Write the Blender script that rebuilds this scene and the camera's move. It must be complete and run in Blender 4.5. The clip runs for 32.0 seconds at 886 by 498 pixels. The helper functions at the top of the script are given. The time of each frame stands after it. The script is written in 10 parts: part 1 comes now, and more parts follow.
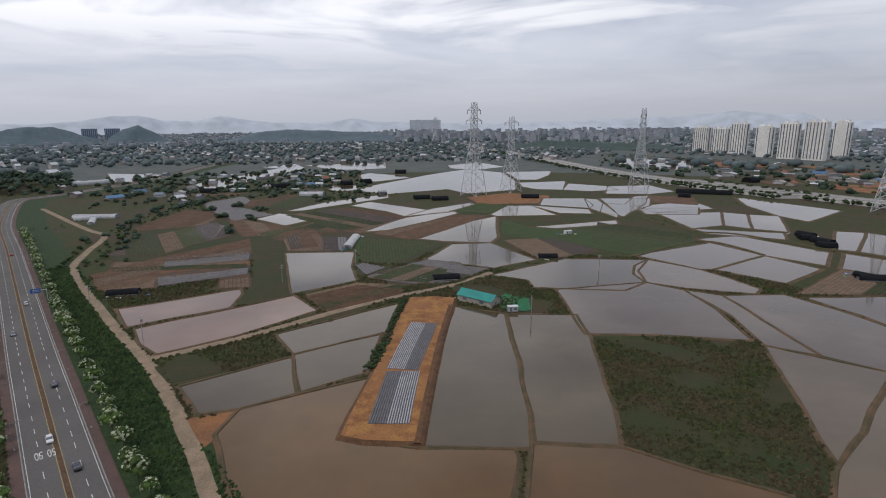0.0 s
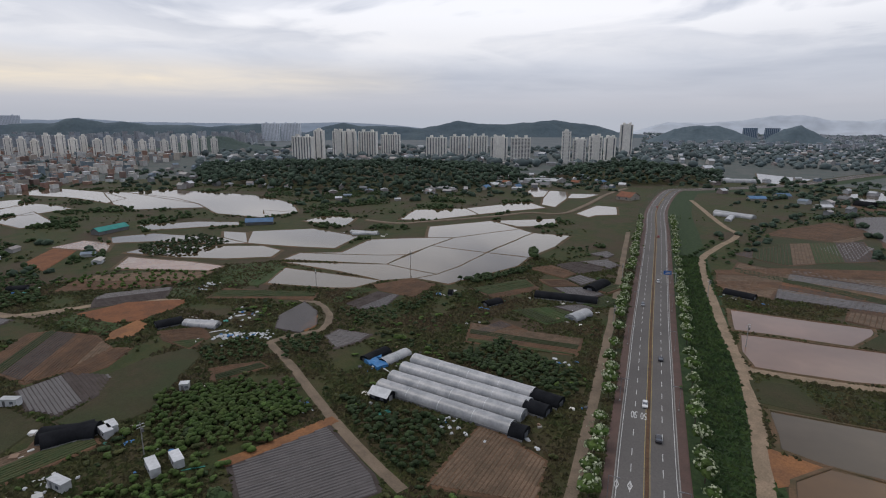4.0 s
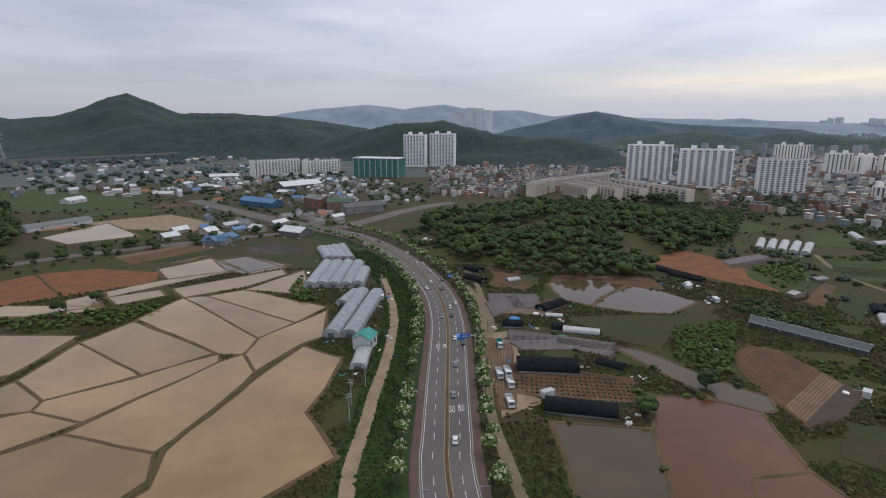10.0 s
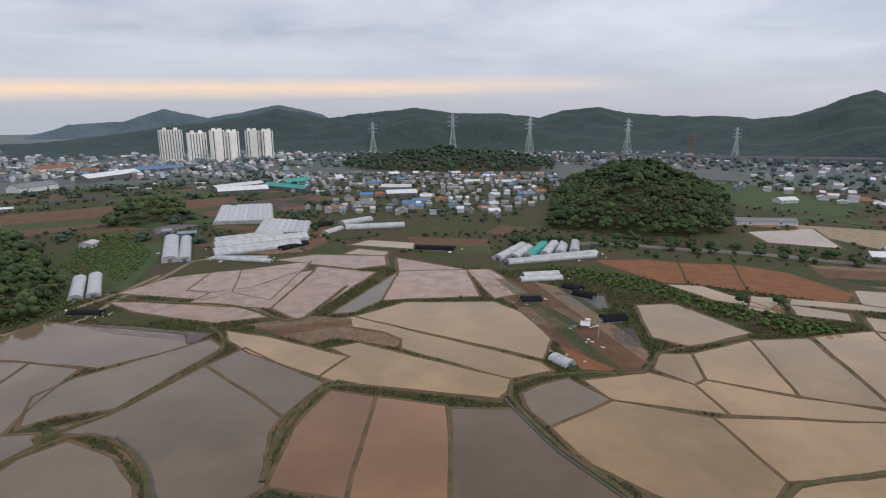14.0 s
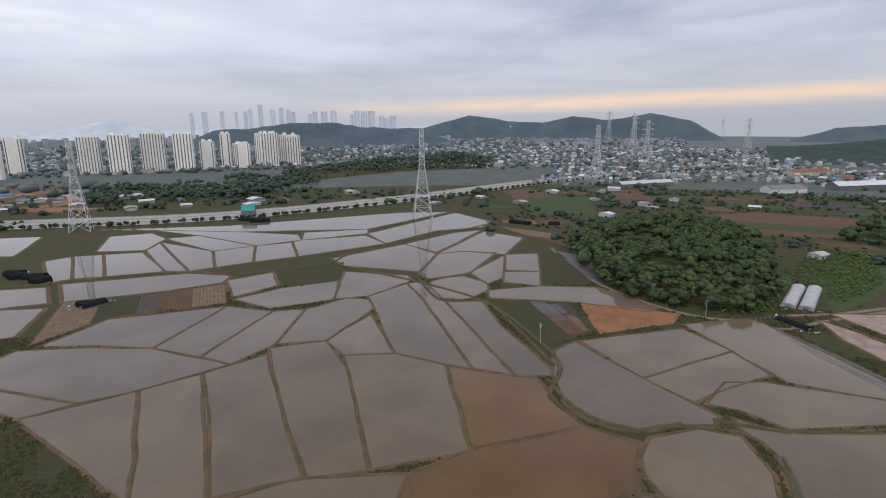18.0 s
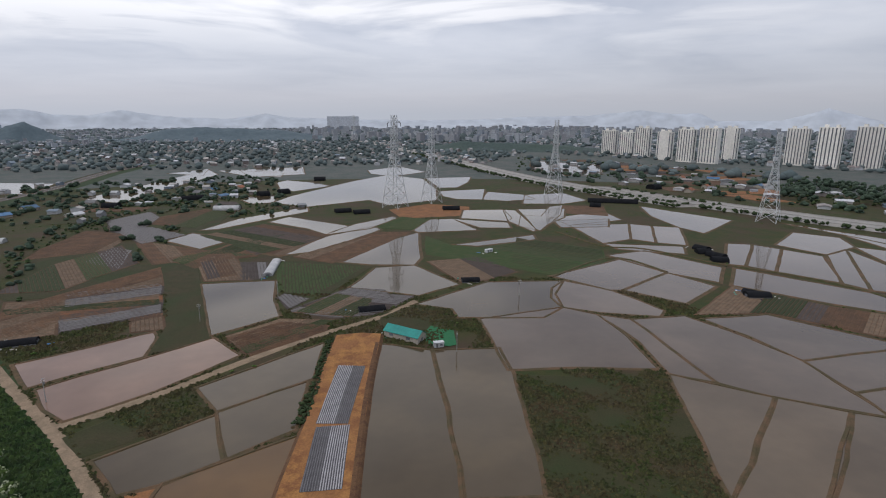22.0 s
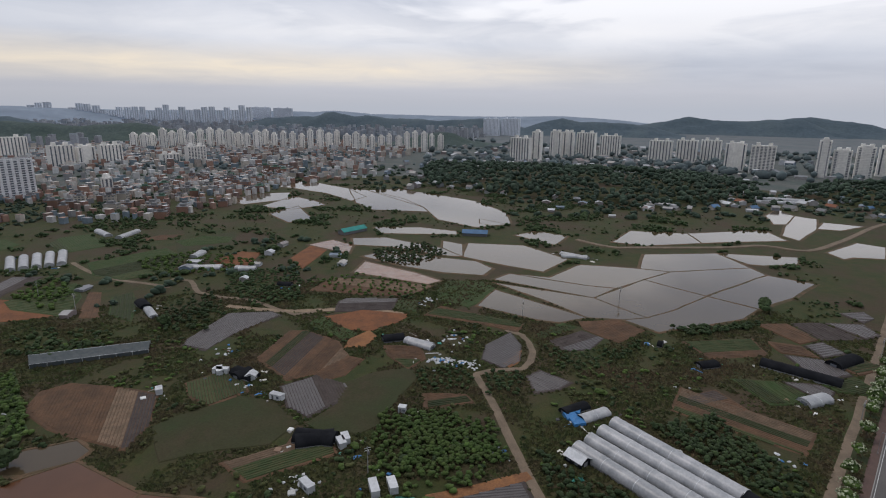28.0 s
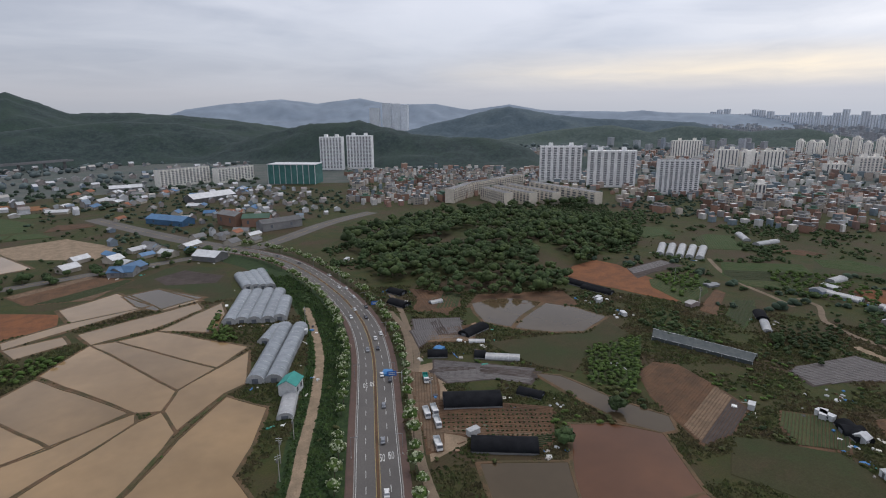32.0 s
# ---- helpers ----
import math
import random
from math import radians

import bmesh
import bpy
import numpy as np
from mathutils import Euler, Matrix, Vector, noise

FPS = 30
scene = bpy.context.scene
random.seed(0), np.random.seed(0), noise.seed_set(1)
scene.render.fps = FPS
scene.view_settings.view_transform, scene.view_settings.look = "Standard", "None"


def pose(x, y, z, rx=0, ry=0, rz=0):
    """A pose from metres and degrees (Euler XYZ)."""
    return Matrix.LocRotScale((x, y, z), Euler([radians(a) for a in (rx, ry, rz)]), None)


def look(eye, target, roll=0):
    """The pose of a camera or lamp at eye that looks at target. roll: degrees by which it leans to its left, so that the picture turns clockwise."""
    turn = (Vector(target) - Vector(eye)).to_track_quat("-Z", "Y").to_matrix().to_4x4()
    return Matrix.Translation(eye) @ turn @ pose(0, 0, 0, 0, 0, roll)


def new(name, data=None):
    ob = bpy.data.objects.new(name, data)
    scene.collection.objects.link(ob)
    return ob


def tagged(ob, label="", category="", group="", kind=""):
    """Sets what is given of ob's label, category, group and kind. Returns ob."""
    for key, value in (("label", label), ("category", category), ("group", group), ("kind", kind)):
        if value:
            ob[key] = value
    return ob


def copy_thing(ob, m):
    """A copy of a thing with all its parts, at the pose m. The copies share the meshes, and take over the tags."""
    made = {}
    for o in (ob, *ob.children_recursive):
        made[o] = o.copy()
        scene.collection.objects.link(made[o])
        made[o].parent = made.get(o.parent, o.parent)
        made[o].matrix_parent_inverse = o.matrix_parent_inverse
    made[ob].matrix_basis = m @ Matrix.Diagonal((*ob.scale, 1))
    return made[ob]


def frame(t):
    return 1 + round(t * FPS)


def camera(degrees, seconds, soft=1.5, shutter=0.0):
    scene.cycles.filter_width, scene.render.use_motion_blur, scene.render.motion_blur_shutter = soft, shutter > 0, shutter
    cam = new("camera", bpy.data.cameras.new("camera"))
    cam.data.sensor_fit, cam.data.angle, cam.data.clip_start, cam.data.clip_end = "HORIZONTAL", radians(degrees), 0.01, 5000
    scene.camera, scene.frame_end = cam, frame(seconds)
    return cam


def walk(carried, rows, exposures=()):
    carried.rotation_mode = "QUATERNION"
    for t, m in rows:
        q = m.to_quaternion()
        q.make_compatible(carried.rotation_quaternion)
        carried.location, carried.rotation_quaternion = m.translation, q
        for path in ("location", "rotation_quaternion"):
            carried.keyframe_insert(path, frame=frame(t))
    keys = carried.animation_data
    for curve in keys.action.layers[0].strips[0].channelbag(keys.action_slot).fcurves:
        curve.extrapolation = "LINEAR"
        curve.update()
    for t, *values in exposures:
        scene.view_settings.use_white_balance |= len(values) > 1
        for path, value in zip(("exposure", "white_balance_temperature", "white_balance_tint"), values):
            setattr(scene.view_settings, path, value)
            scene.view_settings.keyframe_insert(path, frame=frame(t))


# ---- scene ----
import itertools

# camera and walk: seconds, place, heading to the left, pitch, roll
cam = camera(77.62, 32.0, soft=1.1)
PATH = [
    (0, -0.00, 0.00, 90.00, 0.00, -13.09, -0.28),
    (0.5, -0.10, -0.05, 90.59, 7.81, -13.07, -0.30),
    (1, -0.18, 0.06, 91.12, 15.43, -13.06, -0.27),
    (1.5, -0.46, 0.46, 91.49, 22.98, -13.07, -0.15),
    (2, -0.93, 1.21, 91.68, 30.53, -13.09, 0.06),
    (2.5, -1.27, 1.51, 91.91, 38.14, -13.10, 0.28),
    (3, -1.46, 1.61, 92.28, 45.63, -13.11, 0.38),
    (3.5, -1.49, 1.67, 92.62, 53.13, -13.14, 0.35),
    (5.5, -1.39, 2.13, 94.49, 83.18, -13.09, -0.20),
    (6, -1.16, 2.11, 95.11, 90.77, -13.04, -0.23),
    (6.5, -1.11, 2.14, 95.69, 98.34, -13.00, -0.18),
    (7, -1.24, 2.10, 96.25, 105.90, -13.01, -0.10),
    (7.5, -1.35, 1.86, 96.86, 113.48, -13.01, -0.04),
    (8, -1.32, 1.62, 97.46, 121.13, -13.03, 0.07),
    (8.5, -1.48, 1.04, 97.81, 128.75, -13.03, 0.10),
    (9, -1.59, 0.80, 98.22, 136.50, -13.04, 0.08),
    (9.5, -1.42, 0.88, 98.79, 144.46, -13.04, 0.15),
    (10, -1.29, 0.80, 99.26, 152.39, -13.07, 0.21),
    (10.5, -1.18, 0.63, 99.68, 160.36, -13.12, 0.21),
    (11, -1.53, 0.20, 99.99, 168.50, -13.12, 0.18),
    (11.5, -1.70, -0.13, 100.34, 176.73, -13.18, 0.14),
    (12, -1.71, -0.20, 100.96, 184.97, -13.22, 0.12),
    (12.5, -1.70, -0.12, 101.65, 193.30, -13.26, 0.14),
    (13, -1.57, -0.28, 102.07, 201.78, -13.30, 0.11),
    (13.5, -1.40, -0.77, 102.44, 210.11, -13.31, 0.05),
    (14, -1.43, -0.92, 102.98, 218.53, -13.30, -0.09),
    (14.5, -1.62, -0.90, 103.64, 227.03, -13.27, -0.26),
    (16.5, -3.09, -1.54, 106.66, 261.09, -12.83, -0.51),
    (17, -3.18, -1.53, 107.42, 269.76, -12.75, -0.39),
    (17.5, -3.04, -1.50, 108.10, 278.42, -12.74, -0.32),
    (18, -3.07, -1.72, 108.98, 287.09, -12.79, -0.39),
    (18.5, -3.10, -1.84, 109.47, 295.55, -13.02, -0.45),
    (19, -2.90, -1.64, 110.01, 303.97, -13.04, -0.42),
    (19.5, -2.57, -1.14, 110.25, 312.34, -12.99, -0.26),
    (20, -2.30, -0.37, 110.41, 320.45, -12.98, -0.05),
    (20.5, -2.02, 0.54, 110.63, 328.25, -13.00, 0.16),
    (21, -1.67, 1.17, 110.91, 335.89, -13.16, 0.29),
    (21.5, -1.58, 1.59, 111.23, 343.83, -13.43, 0.32),
    (22, -1.48, 1.70, 111.68, 351.63, -13.68, 0.29),
    (22.5, -1.67, 1.60, 112.09, 359.35, -14.00, 0.23),
    (23, -1.70, 1.23, 112.97, 367.14, -14.14, 0.20),
    (23.5, -1.46, 0.64, 113.85, 374.73, -14.23, 0.20),
    (24, -1.27, 0.45, 114.65, 382.44, -14.27, 0.22),
    (24.5, -1.08, 0.39, 115.45, 390.01, -14.34, 0.22),
    (25, -1.04, 0.29, 116.29, 397.57, -14.44, 0.15),
    (25.5, -1.10, 0.19, 116.90, 405.10, -14.47, 0.16),
    (27.5, -1.93, -0.93, 118.39, 434.91, -14.25, 0.57),
    (28, -1.92, -0.94, 118.74, 442.41, -14.30, 0.67),
    (28.5, -1.88, -0.79, 119.27, 450.06, -14.38, 0.66),
    (29, -1.78, -0.47, 119.93, 457.66, -14.43, 0.49),
    (29.5, -1.61, -0.05, 120.43, 465.27, -14.44, 0.20),
    (30, -1.54, 0.42, 120.68, 472.98, -14.35, -0.05),
    (30.5, -1.33, 0.65, 120.64, 480.58, -14.21, -0.26),
    (31, -1.26, 0.94, 120.75, 488.38, -14.10, -0.33),
    (31.5, -1.41, 0.91, 121.13, 496.18, -14.01, -0.34),
    (32, -1.69, 0.72, 121.33, 504.09, -13.97, -0.35),
]


def aim(x, y, z, yaw, pitch, roll):
    a, p = radians(yaw), radians(pitch)
    d = Vector((-math.sin(a) * math.cos(p), math.cos(a) * math.cos(p), math.sin(p)))
    eye = Vector((x, y, z))
    return look(eye, eye + d * 10, roll)


walk(cam, [(t, aim(*row)) for t, *row in PATH], exposures=[(r[0], 0.05 - 0.27 * math.cos(radians(r[4] - 55)), 6300, 13) for r in PATH])

# world: overcast evening sky with a bright gap over the horizon
world = bpy.data.worlds.new("overcast_sky")
scene.world = world
world.use_nodes = True
WN, WL = world.node_tree.nodes, world.node_tree.links
WN.clear()


def wnode(kind, **kw):
    n = WN.new(kind)
    for k, v in kw.items():
        if k == "op":
            n.operation = v
        elif k == "blend":
            n.blend_type = v
    return n


def wmath(op, a, b=None, clamp=False):
    n = wnode("ShaderNodeMath", op=op)
    n.use_clamp = clamp
    for i, v in enumerate((a, b)):
        if v is None:
            continue
        if isinstance(v, (int, float)):
            n.inputs[i].default_value = v
        else:
            WL.new(v, n.inputs[i])
    return n.outputs[0]


def wmix(fac, a, b):
    n = WN.new("ShaderNodeMix")
    n.data_type = "RGBA"
    for i, v in ((0, fac), (6, a), (7, b)):
        if isinstance(v, (int, float)):
            n.inputs[i].default_value = v
        elif isinstance(v, tuple):
            n.inputs[i].default_value = (*v, 1)
        else:
            WL.new(v, n.inputs[i])
    return n.outputs[2]


def wramp(v, stops):
    n = WN.new("ShaderNodeValToRGB")
    el = n.color_ramp.elements
    while len(el) < len(stops):
        el.new(0.5)
    for e, (p, c) in zip(el, stops):
        e.position = p
        e.color = (*c, 1) if isinstance(c, tuple) else (c, c, c, 1)
    WL.new(v, n.inputs[0])
    return n.outputs[0]


tc = WN.new("ShaderNodeTexCoord")
sep = WN.new("ShaderNodeSeparateXYZ")
WL.new(tc.outputs["Generated"], sep.inputs[0])
SX, SY, SZ = sep.outputs
zup = wmath("MAXIMUM", SZ, 0.0)
den = wmath("ADD", zup, 0.085)
comb = WN.new("ShaderNodeCombineXYZ")
WL.new(wmath("DIVIDE", SX, den), comb.inputs[0])
WL.new(wmath("DIVIDE", SY, den), comb.inputs[1])


def wnoise(scale, detail, rough, dist, offset):
    m = WN.new("ShaderNodeMapping")
    m.inputs["Location"].default_value = offset
    WL.new(comb.outputs[0], m.inputs[0])
    n = WN.new("ShaderNodeTexNoise")
    n.inputs["Scale"].default_value = scale
    n.inputs["Detail"].default_value = detail
    n.inputs["Roughness"].default_value = rough
    n.inputs["Distortion"].default_value = dist
    WL.new(m.outputs[0], n.inputs[0])
    return n.outputs[0]


big = wramp(wnoise(0.34, 5, 0.5, 0.4, (3.1, 1.7, 0)), [(0.38, 0.0), (0.62, 1.0)])
fine = wramp(wnoise(1.1, 7, 0.55, 0.6, (7.3, 2.2, 0)), [(0.3, 0.0), (0.72, 1.0)])
cloud = wmix(big, (0.40, 0.445, 0.53), (0.68, 0.715, 0.78))
cloud = wmix(wmath("MULTIPLY", fine, 0.45), cloud, (0.86, 0.87, 0.90))
# the bright breaks lie towards +y and -x
side = wmath("ADD", wmath("MULTIPLY", SX, -0.55), wmath("MULTIPLY", SY, 0.75))
breaks = wmath("MULTIPLY", wramp(wnoise(0.55, 6, 0.5, 0.8, (1.4, 8.8, 0)), [(0.46, 0.0), (0.56, 1.0)]), wramp(side, [(0.0, 0.0), (0.6, 1.0)]))
low = wramp(SZ, [(0.0, 0.0), (0.07, 0.0), (0.15, 1.0)])
cloud = wmix(wmath("MULTIPLY", wmath("MULTIPLY", breaks, low), 0.9), cloud, (1.0, 1.0, 1.0))
haze = wramp(SZ, [(0.0, (0.46, 0.49, 0.54)), (0.03, (0.50, 0.51, 0.55)), (0.12, (0.52, 0.55, 0.60))])
fade = wramp(SZ, [(0.01, 0.0), (0.17, 1.0)])
sky_col = wmix(fade, haze, cloud)


def glow(yaw, tight, lo, mid, hi, col, amount, tilt=False):
    global sky_col
    a = radians(yaw)
    d = wmath("ADD", wmath("MULTIPLY", SX, -math.sin(a)), wmath("MULTIPLY", SY, math.cos(a)))
    f = wramp(d, [(tight, 0.0), (min(0.999, tight + 0.28), 1.0)])
    high = wmath("SUBTRACT", SZ, wmath("MULTIPLY", wmath("ADD", SY, 0.14), -0.024 if tilt else 0.0))
    band = wramp(high, [(lo, 0.0), (mid, 1.0), (hi, 0.0)])
    rough = wmath("ADD", 0.65, wmath("MULTIPLY", fine, 0.5))
    f = wmath("MULTIPLY", wmath("MULTIPLY", f, band), wmath("MULTIPLY", rough, amount), clamp=True)
    sky_col = wmix(f, sky_col, col)


glow(250, 0.62, 0.02, 0.040, 0.058, (1.0, 0.74, 0.52), 1.0, True)
glow(103, 0.72, 0.03, 0.062, 0.105, (1.0, 0.86, 0.64), 0.85)
glow(72, 0.6, 0.08, 0.12, 0.19, (0.97, 0.95, 0.92), 0.6)
nish = WN.new("ShaderNodeTexSky")
nish.sky_type = "NISHITA"
nish.sun_disc = False
nish.sun_elevation = radians(60)
nish.sun_rotation = radians(236)
bg1 = WN.new("ShaderNodeBackground")
bg1.inputs[1].default_value = 0.1
WL.new(nish.outputs[0], bg1.inputs[0])
bg2 = WN.new("ShaderNodeBackground")
WL.new(sky_col, bg2.inputs[0])
# the sky is brighter towards the hidden evening sun
toward = wmath("ADD", wmath("MULTIPLY", SX, -math.sin(radians(55)) * 0.28), wmath("MULTIPLY", SY, math.cos(radians(55)) * 0.28))
WL.new(wmath("POWER", 2.0, toward), bg2.inputs[1])
wm = WN.new("ShaderNodeMixShader")
wm.inputs[0].default_value = 0.93
WL.new(bg1.outputs[0], wm.inputs[1])
WL.new(bg2.outputs[0], wm.inputs[2])
wo = WN.new("ShaderNodeOutputWorld")
WL.new(wm.outputs[0], wo.inputs[0])

# the sun behind the cloud
sun = new("sun", bpy.data.lights.new("sun", "SUN"))
sun.data.energy, sun.data.angle, sun.data.color = 1.05, radians(25), (1.0, 0.93, 0.84)
sun.matrix_world = look((-40, -27, 84), (0, 0, 0))

# ---- materials ----
MATS = {}


def mat(name, col, col2=None, rough=0.9, size=8.0, fine=0.6, bump=0.25, metal=0.0, spec=0.3, island=0.0, obj=0.0, col3=None, big=60.0, crisp=False, amp=None):
    """A surface in two or three colours that mix at the sizes given, in metres."""
    m = bpy.data.materials.new(name)
    m.use_nodes = True
    n, l = m.node_tree.nodes, m.node_tree.links
    p = n["Principled BSDF"]
    p.inputs["Roughness"].default_value = rough
    p.inputs["Metallic"].default_value = metal
    p.inputs["Specular IOR Level"].default_value = spec
    geo = n.new("ShaderNodeNewGeometry")

    def noi(scale, detail=5.0):
        t = n.new("ShaderNodeTexNoise")
        t.inputs["Scale"].default_value = scale
        t.inputs["Detail"].default_value = detail + (4.0 if crisp else 0.0)
        t.inputs["Roughness"].default_value = 0.66 if crisp else 0.5
        l.new(geo.outputs["Position"], t.inputs["Vector"])
        return t.outputs[0]

    def ramp(v, a, b):
        t = n.new("ShaderNodeMapRange")
        t.inputs[1].default_value, t.inputs[2].default_value = a, b
        l.new(v, t.inputs[0])
        return t.outputs[0]

    def mix(f, a, b, mode="MIX"):
        t = n.new("ShaderNodeMix")
        t.data_type, t.blend_type = "RGBA", mode
        for i, v in ((0, f), (6, a), (7, b)):
            if isinstance(v, float):
                t.inputs[i].default_value = v
            elif isinstance(v, tuple):
                t.inputs[i].default_value = (*v, 1)
            else:
                l.new(v, t.inputs[i])
        return t.outputs[2]

    col2 = col2 or tuple(c * 0.7 for c in col)
    c = mix(ramp(noi(1 / size), 0.42 if crisp else 0.35, 0.58 if crisp else 0.65), col, col2)
    if col3:
        c = mix(ramp(noi(1 / big, 3.0), 0.45, 0.62), c, col3)
    f = noi(1 / fine, 3.0)
    grey = n.new("ShaderNodeMapRange")
    grey.inputs[3].default_value, grey.inputs[4].default_value = (1 - amp, 1 + amp) if amp else (0.35, 1.65) if crisp else (0.72, 1.28)
    l.new(f, grey.inputs[0])
    c = mix(1.0, c, grey.outputs[0], "MULTIPLY")
    for amount, kind in ((island, "island"), (obj, "obj")):
        if amount:
            src = geo.outputs["Random Per Island"] if kind == "island" else n.new("ShaderNodeObjectInfo").outputs["Random"]
            t = n.new("ShaderNodeMapRange")
            t.inputs[3].default_value, t.inputs[4].default_value = 1 - amount, 1 + amount
            l.new(src, t.inputs[0])
            c = mix(1.0, c, t.outputs[0], "MULTIPLY")
    l.new(c, p.inputs["Base Color"])
    if bump:
        b = n.new("ShaderNodeBump")
        b.inputs["Strength"].default_value = bump
        b.inputs["Distance"].default_value = fine * 0.3
        l.new(f, b.inputs["Height"])
        l.new(b.outputs[0], p.inputs["Normal"])
    MATS[name] = m
    return m


def water_mat(name, col, col2, rough=0.06):
    m = mat(name, col, col2, rough=rough, size=34.0, fine=5.0, bump=0.0, spec=0.5, col3=tuple(c * 0.74 for c in col), big=45.0, obj=0.14, amp=0.09)
    n, l = m.node_tree.nodes, m.node_tree.links
    p = n["Principled BSDF"]
    p.inputs["IOR"].default_value = 1.33
    p.inputs["Coat Weight"].default_value = 0.12
    p.inputs["Coat Roughness"].default_value = rough
    p.inputs["Coat IOR"].default_value = 1.33
    t = n.new("ShaderNodeTexNoise")
    t.inputs["Scale"].default_value = 1.3
    t.inputs["Detail"].default_value = 2.0
    geo = next(x for x in n if x.bl_idname == "ShaderNodeNewGeometry")
    l.new(geo.outputs["Position"], t.inputs["Vector"])
    b = n.new("ShaderNodeBump")
    b.inputs["Strength"].default_value = 0.06
    b.inputs["Distance"].default_value = 0.02
    l.new(t.outputs[0], b.inputs["Height"])
    l.new(b.outputs[0], p.inputs["Normal"])
    return m


WATER = {
    "w": water_mat("paddy_water_grey", (0.100, 0.073, 0.042), (0.077, 0.057, 0.035)),
    "b": water_mat("paddy_water_brown", (0.135, 0.072, 0.026), (0.105, 0.06, 0.024)),
    "r": water_mat("paddy_water_red", (0.140, 0.062, 0.029), (0.108, 0.049, 0.025), rough=0.16),
    "o": water_mat("paddy_water_ochre", (0.215, 0.112, 0.058), (0.170, 0.092, 0.050), rough=0.14),
    "t": water_mat("paddy_water_tan", (0.285, 0.188, 0.096), (0.232, 0.157, 0.084), rough=0.09),
    "d": water_mat("paddy_water_clay", (0.142, 0.104, 0.068), (0.116, 0.088, 0.060), rough=0.09),
    "m": water_mat("paddy_water_umber", (0.120, 0.084, 0.053), (0.096, 0.068, 0.045), rough=0.09),
    "p": water_mat("paddy_water_pale", (0.145, 0.108, 0.079), (0.116, 0.088, 0.066)),
    "k": water_mat("paddy_water_pink", (0.205, 0.125, 0.088), (0.155, 0.098, 0.070)),
    "s": mat("paddy_mud_shallow", (0.25, 0.17, 0.118), (0.175, 0.088, 0.05), rough=0.22, size=10.0, fine=1.6, bump=0.15, spec=0.5, col3=(0.25, 0.14, 0.088), big=30.0, crisp=True, amp=0.2, obj=0.1),
}
mat("dike_mud", (0.120, 0.074, 0.042), (0.070, 0.056, 0.028), size=9.0, fine=0.5, bump=0.5, crisp=True)
mat("meadow", (0.027, 0.039, 0.0075), (0.044, 0.045, 0.011), size=9.0, fine=0.8, bump=0.7, col3=(0.054, 0.037, 0.020), big=45.0, crisp=True)
# far ground: built-up grey with distance haze mixed into both colours
mat("far_land_haze", (0.066, 0.084, 0.076), (0.098, 0.102, 0.094), size=40.0, fine=6.0, bump=0.0, crisp=True)
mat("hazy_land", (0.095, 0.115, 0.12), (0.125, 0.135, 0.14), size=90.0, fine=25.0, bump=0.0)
mat("grass", (0.035, 0.035, 0.012), (0.050, 0.038, 0.018), size=7.0, fine=0.7, bump=0.6, col3=(0.028, 0.039, 0.011), big=28.0, crisp=True)
mat("lush_grass", (0.014, 0.032, 0.008), (0.028, 0.050, 0.013), size=3.0, fine=0.7, bump=0.7, crisp=True)
mat("crop_green", (0.032, 0.058, 0.015), (0.046, 0.062, 0.020), size=8.0, fine=0.7, bump=0.6, crisp=True)
mat("soil_brown", (0.112, 0.062, 0.034), (0.078, 0.046, 0.027), size=9.0, fine=0.7, bump=0.5, obj=0.15, crisp=True)
mat("soil_rust", (0.188, 0.076, 0.031), (0.136, 0.058, 0.027), size=9.0, fine=0.8, bump=0.4, crisp=True)
mat("film_clear", (0.25, 0.275, 0.30), (0.17, 0.19, 0.21), rough=0.3, size=3.0, fine=0.7, bump=0.15, spec=0.5, obj=0.1)
mat("bed_tan", (0.17, 0.115, 0.075), (0.12, 0.085, 0.055), size=5.0, fine=0.6, bump=0.4, obj=0.2, crisp=True)
mat("crop_dull", (0.034, 0.050, 0.018), (0.050, 0.056, 0.022), size=4.0, fine=0.5, bump=0.6, obj=0.3, crisp=True)
BED_LABEL = {"crop_green": "bright green crop rows", "crop_dull": "green seedling rows", "plastic_mulch": "dark plastic mulch rows"}
mat("soil_orange", (0.245, 0.112, 0.046), (0.175, 0.084, 0.040), size=10.0, fine=0.8, bump=0.4, crisp=True)
mat("soil_ochre", (0.32, 0.155, 0.050), (0.19, 0.082, 0.032), size=5.0, fine=0.7, bump=0.5, col3=(0.25, 0.115, 0.045), big=14.0, crisp=True)
# reddish brown bank soil, darkened for the shade on the cut bank
mat("soil_bank_shade", (0.082, 0.041, 0.021), (0.128, 0.068, 0.032), size=2.5, fine=0.5, bump=0.8, crisp=True)
mat("soil_dark", (0.066, 0.053, 0.048), (0.052, 0.040, 0.035), size=7.0, fine=0.8, bump=0.4, obj=0.15, crisp=True)
mat("plastic_mulch", (0.080, 0.069, 0.067), (0.062, 0.054, 0.052), rough=0.5, size=4.0, fine=0.4, bump=0.3, spec=0.5)
mat("film_white", (0.40, 0.40, 0.405), (0.27, 0.28, 0.29), rough=0.35, size=4.0, fine=0.8, bump=0.15, spec=0.5, obj=0.1)
mat("film_net", (0.009, 0.010, 0.012), (0.016, 0.017, 0.02), rough=0.9, size=4.0, fine=0.5, bump=0.3, spec=0.08)
mat("asphalt", (0.122, 0.113, 0.106), (0.097, 0.090, 0.085), rough=0.85, size=25.0, fine=0.6, bump=0.1)
